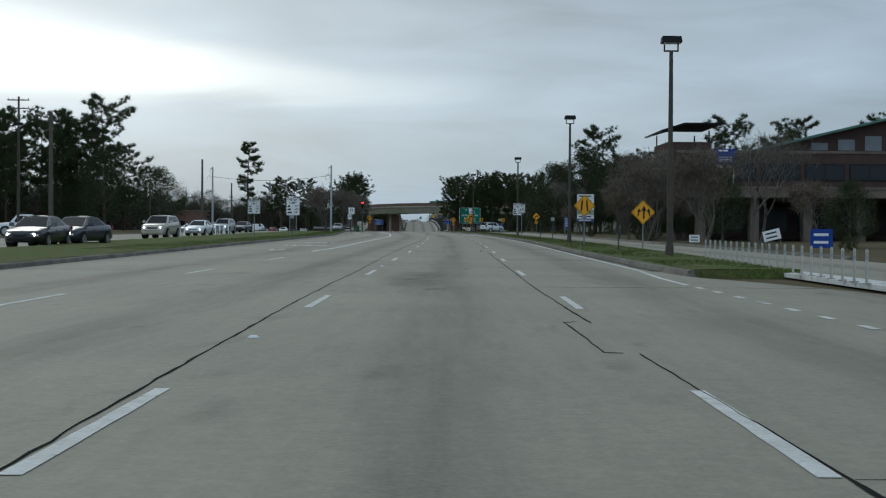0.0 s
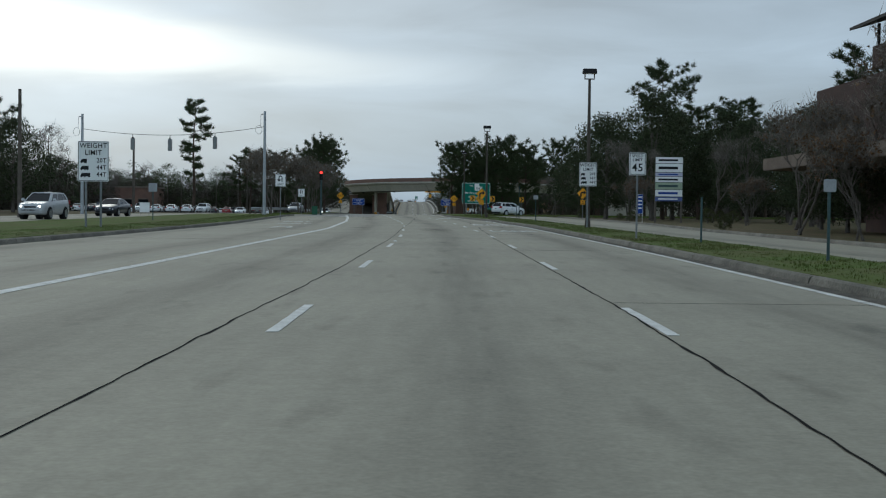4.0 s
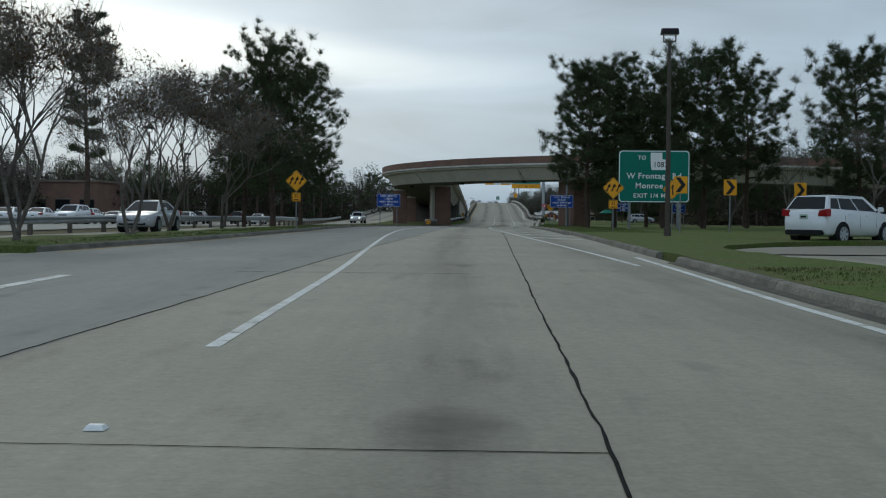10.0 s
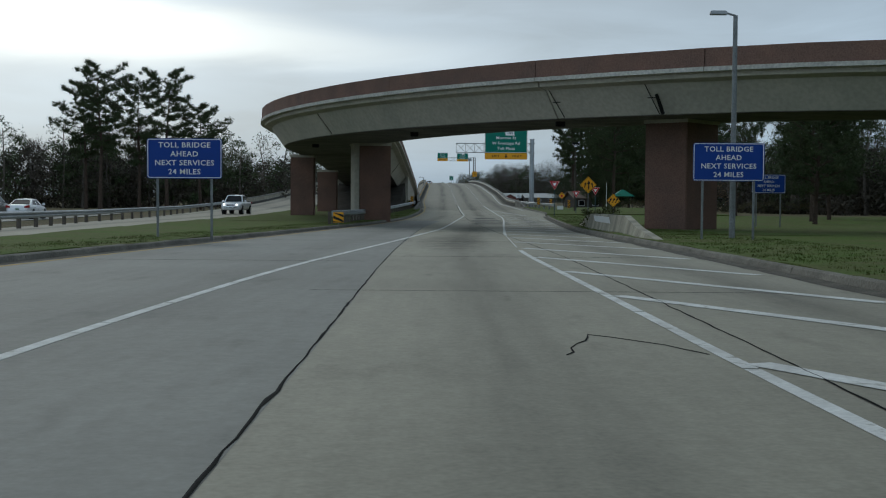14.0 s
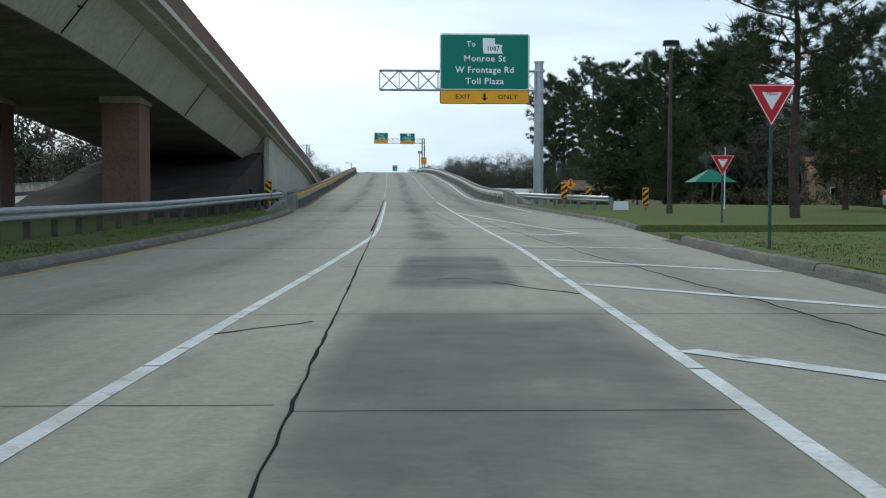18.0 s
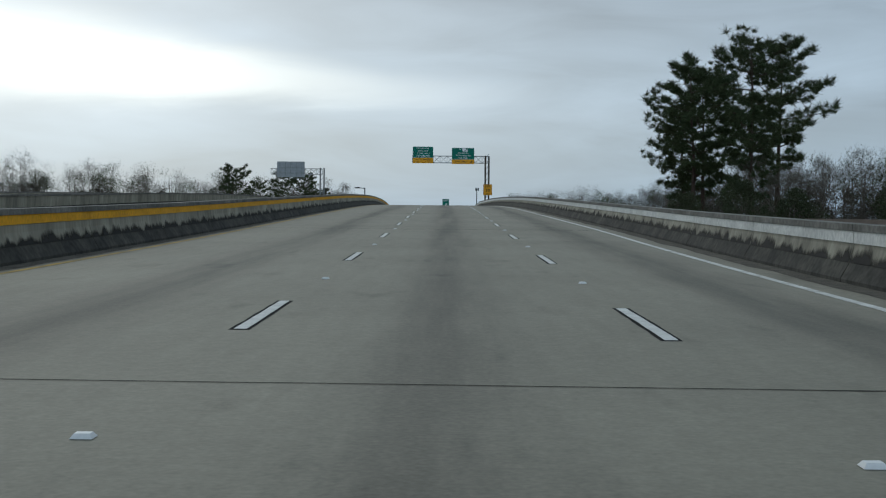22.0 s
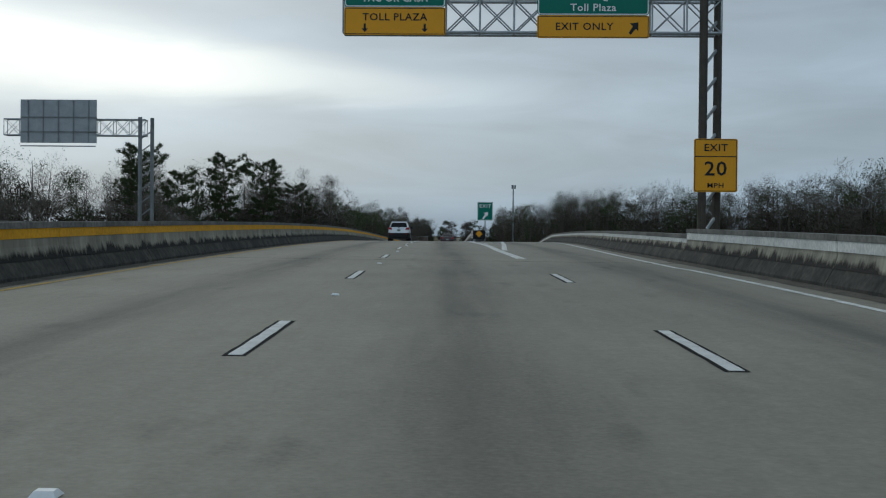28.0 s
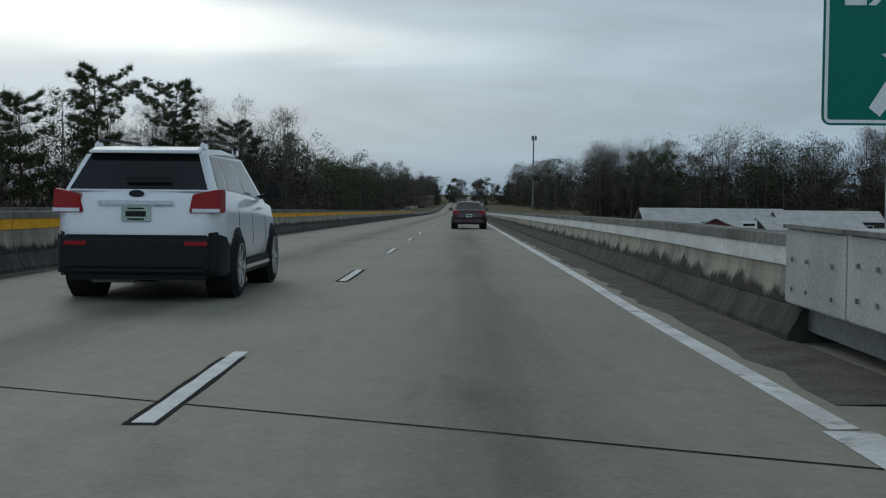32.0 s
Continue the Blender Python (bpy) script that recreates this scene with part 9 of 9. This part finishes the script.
        part("rear_bumper", g, TRIM if kind != "sedan" else colour, root, bevel=0.03)
        g = G()
        zf = float(np.interp(L2 - 0.1, [q[0] for q in rows], [q[3] for q in rows]))
        g.box((0, L2 - 0.06, zf - 0.13), (0.75, 0.12, 0.13))
        part("grille", g, TRIM, root, "dark grille", bevel=0.015)
        g = G()
        g.box((0, L2 - 0.05, zf - 0.31), (1.2, 0.1, 0.1))
        part("air_intake", g, TRIM, root, bevel=0.015)
    zpl = 0.965 if kind == "suv" else 0.70
    g = G()
    g.box((0, yr - 0.012, zpl), (0.32, 0.02, 0.165))
    pl = part("number_plate", g, PLATEW, root, "pale plate with dark bars", bevel=0.004)
    g = G()
    g.box((0.0, yr - 0.024, zpl), (0.22, 0.006, 0.06))
    part("lettering_bar", g, BLACK, pl)
    if full:
        for dz in (0.058, -0.058):
            g = G()
            g.box((0.0, yr - 0.024, zpl + dz), (0.18, 0.006, 0.018))
            part("lettering_bar", g, BLACK, pl)
    if kind == "truck":
        g = G()
        g.box((0, -1.72, 1.16), (1.62, 2.1, 0.06))
        part("load_bed", g, TRIM, root, "dark open load bed")
    return root


def on_road(x, y, turn=0.0, z=None):
    grade = (rz(y + 1) - rz(y - 1)) / 2 if abs(turn) < 40 or abs(turn) > 140 else 0.0
    zz = (rz(y) if z is None else z) + 0.012
    return Matrix.Translation((x, y, zz)) @ Matrix.Rotation(radians(turn), 4, "Z") @ Matrix.Rotation(math.atan(grade) * (1 if abs(turn) < 90 else -1), 4, "X")


car(SUV, WHITECAR, "white_suv", "white suv with black lower bumper and roof rails", on_road(-9.23, 738.7, 1.5), full=True)
car(SEDAN, MAROONCAR, "dark_sedan", "dark maroon sedan on the straight road ahead", on_road(-6.5, 791, 1.5), kind="sedan")
car(SUV, WHITECAR, "side_road_suv", "white suv turning on the slip road bend", on_road(12.4, 276.5, -48, rz(270) + 0.015))
# traffic coming the other way
dark = car(SEDAN, BLACKCAR, "oncoming_sedan", "dark sedan with lit headlamps facing the median", on_road(-17.9, 110.2, 178, rz(108) + 0.02), True, kind="sedan")
car(SEDAN, DARKCAR, "oncoming_sedan", "dark blue sedan with lit headlamps in the far carriageway", on_road(-17.2, 114.3, 171, rz(113) + 0.02), True, kind="sedan")
car(SUV, BEIGECAR, "oncoming_suv", "beige suv with lit headlamps in the far carriageway", on_road(-19.8, 146, 176, rz(146) + 0.02), True)
car(SEDAN, WHITECAR, "oncoming_sedan", "white sedan with lit headlamps in the far carriageway", on_road(-21.2, 170, 176, rz(170) + 0.02), True, kind="sedan")
car(SUV, SILVERCAR, "oncoming_suv", "silver suv with lit headlamps in the far carriageway", on_road(-23.2, 197, 176, rz(197) + 0.02), True)
car(SEDAN, DARKCAR, "oncoming_sedan", "dark sedan waiting in the far carriageway", on_road(-24.2, 219, 176, rz(219) + 0.02), kind="sedan")
car(TRUCK, WHITECAR, "pickup_truck", "white pickup truck beyond the far carriageway", on_road(-33.5, 158, 100, rz(158)), kind="truck", group="pickup trucks")
car(TRUCK, WHITECAR, "pickup_truck", "white pickup truck coming down the slip road", on_road(-23.2, 432, 178, rz(432) + 0.02), True, kind="truck", group="pickup trucks")
car(SUV, SILVERCAR, "van", "pale van parked behind the lawn", on_road(25.2, 457, -80, gz(452) + 0.1))
car(SEDAN, SILVERCAR, "slip_road_sedan", "grey-green sedan on the far slip road", on_road(-16.2, 288, 178, rz(288) + 0.02), kind="sedan")
car(SUV, SILVERCAR, "far_carriageway_suv", "silver suv behind the bridge barrier", on_road(-27.8, 770, 181, rz(770) + 0.02))
car(SEDAN, WHITECAR, "far_carriageway_sedan", "white sedan behind the bridge barrier", on_road(-28.5, 800, 181, rz(800) + 0.02), kind="sedan")
# rows of parked cars in the lot
rp = random.Random(5)
protos = [(SEDAN, SILVERCAR, "sedan"), (SUV, WHITECAR, "suv"), (SEDAN, DARKCAR, "sedan"), (SUV, BLACKCAR, "suv"), (SEDAN, WHITECAR, "sedan"), (SEDAN, REDCAR, "sedan")]
names_ = ("silver sedan parked in the lot", "white suv parked in the lot row", "dark blue sedan parked in the lot", "black suv parked in the lot row", "white sedan parked in the lot", "red sedan parked in the lot row")
made = {}
spots = [(-34 - 2.75 * k, 404) for k in range(13)] + [(-36 - 2.75 * k, 372) for k in range(10)] + [(-38 - 2.8 * k, 340) for k in range(9)]
for k, (x, y) in enumerate(spots):
    if rp.random() < 0.12:
        continue
    q = rp.choice((0, 1, 2, 3, 4, 4, 1, 5))
    mm = on_road(x, y + rp.uniform(-0.3, 0.3), rp.choice((2, 178)), rz(y) - 0.01)
    if q in made:
        copy_thing(made[q], mm)
    else:
        made[q] = car(protos[q][0], protos[q][1], "parked_car", names_[q], mm, kind=protos[q][2], group="cars parked in the lot")

# ---------------- buildings ----------------
DKGLASS = mat("dark_window_glass", (0.012, 0.014, 0.016), 0.22, vary=0.1, bump=0.0, spec=0.25)
BROWNB = mat("office_brick", (0.085, 0.052, 0.044), 0.92, vary=0.3, scale=1.2, fine=16, bump=0.3, col2=(0.065, 0.043, 0.038))
TERR = mat("terrace_concrete", (0.19, 0.15, 0.12), 0.9, vary=0.3, scale=0.6, fine=10, bump=0.2)
GREENROOF = mat("green_metal_roof", (0.10, 0.20, 0.16), 0.5, metal=0.2, vary=0.15, scale=1, bump=0.05)
zg = rz(160)
office = thing("office_building", "dark brown brick office on a raised terrace", "building", pose(0, 0, zg))


def slabbox(name, x0, x1, y0, y1, z0, z1, material, parent, label="", bevel=0.03):
    g = G()
    g.box(((x0 + x1) / 2, (y0 + y1) / 2, (z0 + z1) / 2), (x1 - x0, y1 - y0, z1 - z0))
    return part(name, g, material, parent, label, bevel=bevel)


deck = slabbox("terrace", 21.5, 62, 157, 190, 4.35 - zg, 5.05 - zg, TERR, office, "pale brown concrete terrace slab")
slabbox("terrace_kerb", 21.4, 62, 156.9, 157.2, 5.05 - zg, 5.3 - zg, TERR, deck)
slabbox("wall", 24.0, 62, 169, 188, 5.05 - zg, 8.9 - zg, BROWNB, office, "dark brown brick upper storey")
slabbox("lower_wall", 27, 62, 172, 188, 0.0, 4.35 - zg, BROWNB, office, "shaded brick ground floor")
for k in range(8):
    w = slabbox("window", 27.6 + 4.2 * k, 31.4 + 4.2 * k, 168.93, 169.05, 6.3 - zg, 7.95 - zg, TRIM, office, "dark strip window", 0.01)
    slabbox("pane", 27.75 + 4.2 * k, 29.45 + 4.2 * k, 168.90, 168.94, 6.45 - zg, 7.8 - zg, DKGLASS, w, bevel=0)
    slabbox("pane", 29.55 + 4.2 * k, 31.25 + 4.2 * k, 168.90, 168.94, 6.45 - zg, 7.8 - zg, DKGLASS, w, bevel=0)
    c = slabbox("column", 23.4 + 4.6 * k, 24.2 + 4.6 * k, 158.2, 159.0, -0.2, 4.35 - zg, TERR, office, "square terrace column")
    slabbox("ground_window", 28.0 + 4.2 * k, 31.0 + 4.2 * k, 171.93, 172.02, 0.8, 3.0, DKGLASS, office, "dark ground floor glass", 0)
slabbox("parapet", 23.9, 62, 168.9, 169.3, 8.9 - zg, 9.15 - zg, TERR, office, "weathered parapet coping")
tower = slabbox("stair_tower", 23.2, 27.4, 170, 177, 8.9 - zg, 10.0 - zg, BROWNB, office, "brick roof house")
for x, y in ((23.4, 170.3), (27.2, 170.3), (23.4, 176.7), (27.2, 176.7)):
    slabbox("canopy_post", x - 0.06, x + 0.06, y - 0.06, y + 0.06, 10.0 - zg, 11.1 - zg, TRIM, tower, bevel=0)
g = G()
g.prism([(22.4, 10.9 - zg), (22.4, 11.05 - zg), (24.6, 11.75 - zg), (28.2, 11.75 - zg), (28.2, 11.6 - zg), (24.7, 11.6 - zg)], 169, 178)
part("canopy", g, TRIM, office, "dark sloping canopy roof")
g = G()
g.prism([(33.0, 9.1 - zg), (33.0, 9.5 - zg), (46, 12.6 - zg), (60, 12.6 - zg), (60, 9.1 - zg)], 171, 187)
up = part("upper_storey", g, BROWNB, office, "set-back upper storey")
g = G()
g.prism([(32.2, 9.32 - zg), (32.2, 9.55 - zg), (46, 12.85 - zg), (61, 12.85 - zg), (61, 12.62 - zg), (46, 12.62 - zg)], 169.6, 188)
part("roof", g, GREENROOF, office, "sloping green metal roof", bevel=0.03)
for k in range(4):
    slabbox("window", 37.2 + 2.6 * k, 38.8 + 2.6 * k, 170.92, 171.02, 9.35 - zg, 9.35 + 0.7 + 0.35 * k - zg, mat("upper_glass", (0.20, 0.22, 0.23), 0.25, vary=0.2, bump=0.0), up, "grey upper window", 0)
root = thing("terrace_sign", "blue and white sign board on a white timber frame", "sign", pose(25.9, 158.4, 5.05))
for q in (-0.72, 0.72):
    g = G()
    g.box((q, 0.06, 1.75), (0.11, 0.09, 3.5))
    part("post", g, WHITE, root, "white timber post")
g = G()
g.cyl((-0.65, 0.06, 1.4), (0.3, 0.06, 0.2), 0.04, 0.04, 6)
part("brace", g, WHITE, root)
p = plate(root, 1.62, 1.35, 2.85, BLUE, None, 0.02)
shape(p, [(-0.6, 3.28), (0.2, 3.28), (0.2, 3.42), (-0.6, 3.42)], WHITE, name="lettering_bar")
for k in range(3):
    shape(p, [(-0.55, 2.75 - 0.17 * k), (0.55, 2.75 - 0.17 * k), (0.55, 2.82 - 0.17 * k), (-0.55, 2.82 - 0.17 * k)], WHITE, name="lettering_bar")
plate(root, 1.62, 0.28, 2.02, WHITE, None, 0.02)


def house(x, y, w, d, eave, ridge, label, wall, roof, rot=0.0, windows=4):
    root = thing("house", label, "house", pose(x, y, gz(y) - 0.1, 0, 0, rot), "low houses")
    g = G()
    g.box((0, 0, eave / 2), (w, d, eave))
    wl_ = part("wall", g, wall, root)
    g = G()
    g.sweep([[(q, -d / 2 - 0.5, eave - 0.05), (q, 0, ridge), (q, d / 2 + 0.5, eave - 0.05), (q, d / 2 + 0.5, eave + 0.1), (q, 0, ridge + 0.16), (q, -d / 2 - 0.5, eave + 0.1)] for q in (-w / 2 - 0.5, w / 2 + 0.5)])
    part("roof", g, roof, root, "low-pitched roof")
    g = G()
    g.prism([(-d / 2, eave), (d / 2, eave), (0, ridge)], -w / 2, w / 2)
    gm = g.mesh("gable", wall)
    gm.transform(Matrix.Rotation(radians(90), 4, "Z"))
    part("gable", gm, wall, root)
    for k in range(windows):
        xx = -w / 2 + w * (k + 0.5) / windows
        g = G()
        g.box((xx, -d / 2 - 0.01, eave * 0.55), (1.3, 0.08, 1.2))
        wd = part("window", g, WHITE, root, "white window frame")
        g = G()
        g.box((xx, -d / 2 - 0.05, eave * 0.55), (1.1, 0.05, 1.0))
        part("pane", g, DKGLASS, wd)
    return root


PALEROOF = mat("pale_metal_roof", (0.50, 0.49, 0.45), 0.6, metal=0.1, vary=0.25, scale=0.8, fine=6, bump=0.1)
REDWALL = mat("red_brown_wall", (0.16, 0.06, 0.05), 0.9, vary=0.2, bump=0.1)
TANWALL = mat("tan_wall", (0.42, 0.30, 0.19), 0.9, vary=0.2, bump=0.1)
DARKWALL = mat("dark_wall", (0.08, 0.07, 0.06), 0.9, vary=0.2, bump=0.1)
house(36, 958, 26, 10, 2.3, 4.6, "long low house with a pale metal roof", DARKWALL, PALEROOF, 2)
house(56, 953, 18, 10, 2.6, 4.4, "low house with a pale weathered roof", DARKWALL, PALEROOF, -3)
house(28.5, 905, 9, 7, 2.2, 3.9, "small red-brown house with a gable roof", REDWALL, PALEROOF, 68, 2)
house(40, 903, 14, 8, 2.4, 4.0, "low dark house with a grey roof", DARKWALL, PALEROOF, 8, 3)
house(22, 912, 8, 6, 2.0, 3.4, "small shed with a pale roof", DARKWALL, PALEROOF, 12, 2)
house(25, 567, 6, 6, 2.0, 3.3, "small brown-roofed house under pines", DARKWALL, mat("brown_shingle_roof", (0.16, 0.12, 0.09), 0.9, vary=0.3, bump=0.3), 14, 2)
house(47, 523, 12, 8, 3.0, 5.2, "tan house with a warm tiled roof behind the hedge", TANWALL, mat("warm_tile_roof", (0.34, 0.20, 0.10), 0.85, vary=0.25, bump=0.3), -6, 3)
root = thing("roadside_board", "white board with black lettering among low roofs", "sign", pose(30.4, 896, gz(896)))
for q in (-0.9, 0.9):
    post(root, q, 3.6, 0.05, STEELD)
p = plate(root, 2.3, 1.7, 2.9, WHITE, BLACK, 0.04)
shape(p, [(-0.8, 2.9), (0.8, 2.9), (0.8, 3.25), (-0.8, 3.25)], BLACK, name="lettering_bar")
shape(p, [(-0.6, 2.4), (0.6, 2.4), (0.6, 2.65), (-0.6, 2.65)], BLACK, name="lettering_bar")
# low grey block where the road meets the horizon
root = thing("distant_building", "low flat-roofed grey building far down the road", "building", pose(-41.8, 1330, gz(1330)))
g = G()
g.box((0, 0, 2.6), (17, 10, 5.2))
part("wall", g, TERR, root, "weathered grey wall", bevel=0.05)
g = G()
g.box((0, 0, 5.3), (17.6, 10.6, 0.3))
part("roof_edge", g, ALU, root)
# brick block behind the parking lot
root = thing("brick_building", "low red-brown brick building behind parked cars", "building", pose(-90, 452, rz(440)))
slabbox("wall", -24, 20, -8, 8, 0, 6.6, BRICK, root, "red-brown brick wall")
slabbox("roof_edge", -24.3, 20.3, -8.3, 8.3, 6.6, 7.0, TERR, root, "pale roof edge")
for k in range(10):
    w = slabbox("window", -22 + 4.3 * k, -19.4 + 4.3 * k, -8.06, -7.98, 1.0, 3.6, TRIM, root, "tall dark window", 0)
    slabbox("pane", -21.85 + 4.3 * k, -19.55 + 4.3 * k, -8.1, -8.05, 1.15, 3.45, DKGLASS, w, bevel=0)
    slabbox("arch_head", -22.1 + 4.3 * k, -19.3 + 4.3 * k, -8.12, -8.0, 3.6, 3.85, TERR, w, bevel=0)
# green peaked canopy and flagpole past the lawn
root = thing("garden_canopy", "green peaked canopy on dark posts behind the hedge", "canopy", pose(21.6, 486, gz(486)))
for x, y in ((-1.2, -1.2), (1.2, -1.2), (-1.2, 1.2), (1.2, 1.2)):
    g = G()
    g.cyl((x, y, -0.1), (x, y, 2.3), 0.05, 0.05, 8)
    part("post", g, TRIM, root)
g = G()
g.add([(-1.5, -1.5, 2.2), (1.5, -1.5, 2.2), (1.5, 1.5, 2.2), (-1.5, 1.5, 2.2), (-0.15, -0.15, 3.1), (0.15, -0.15, 3.1), (0.15, 0.15, 3.1), (-0.15, 0.15, 3.1)], [(0, 1, 5, 4), (1, 2, 6, 5), (2, 3, 7, 6), (3, 0, 4, 7), (4, 5, 6, 7), (3, 2, 1, 0)])
part("canopy_top", g, mat("canopy_green", (0.01, 0.16, 0.10), 0.6, vary=0.15, bump=0.05), root, "green fabric top")
root = thing("flagpole", "thin white flagpole on the grass", "pole", pose(16.3, 462, gz(462)))
g = G()
g.cyl((0, 0, -0.2), (0, 0, 3.6), 0.04, 0.025, 8)
part("pole", g, WHITE, root)
# mast on the horizon
root = thing("communications_mast", "slender grey mast with antennas above far woods", "mast", pose(14.2, 1300, gz(1300)))
g = G()
g.cyl((0, 0, -1), (0, 0, 33.5), 0.55, 0.28, 10)
part("pole", g, STEELD, root)
for k in range(3):
    g = G()
    a = k * 2.094
    g.box((math.cos(a) * 1.0, math.sin(a) * 1.0, 32.6), (0.9, 0.9, 2.0)).cyl((0, 0, 32.6), (math.cos(a) * 1.0, math.sin(a) * 1.0, 32.6), 0.1, 0.1, 6)
    part("antenna", g, STEELD, root)

# ---------------- kerb stones ----------------
kerb_line("kerb_left_south", LEFT, -1, 60, 241, "worn concrete kerb along the median")
kerb_line("kerb_left_north", LEFT, -1, 260.9, 463.8, "worn concrete kerb beside the inner lane")
kerb_line("kerb_right_south", right_edge, 1, 81, 260.9, "worn concrete kerb along the grass strip")
kerb_line("kerb_right_north", RIGHT, 1, 261, 431.8, "worn concrete kerb along the lawn")
kerb_line("kerb_right_ramp", RIGHT, 1, 438, 475, "worn concrete kerb before the bridge")
kerb_line("kerb_side_road_inner", SIDE_IN, -1, 92, 256.4, "low concrete kerb of the side road", 6.0)
kerb_line("kerb_side_road_outer", SIDE_OUT, 1, 96, 256.4, "low concrete kerb on the far side of the side road", 6.0)
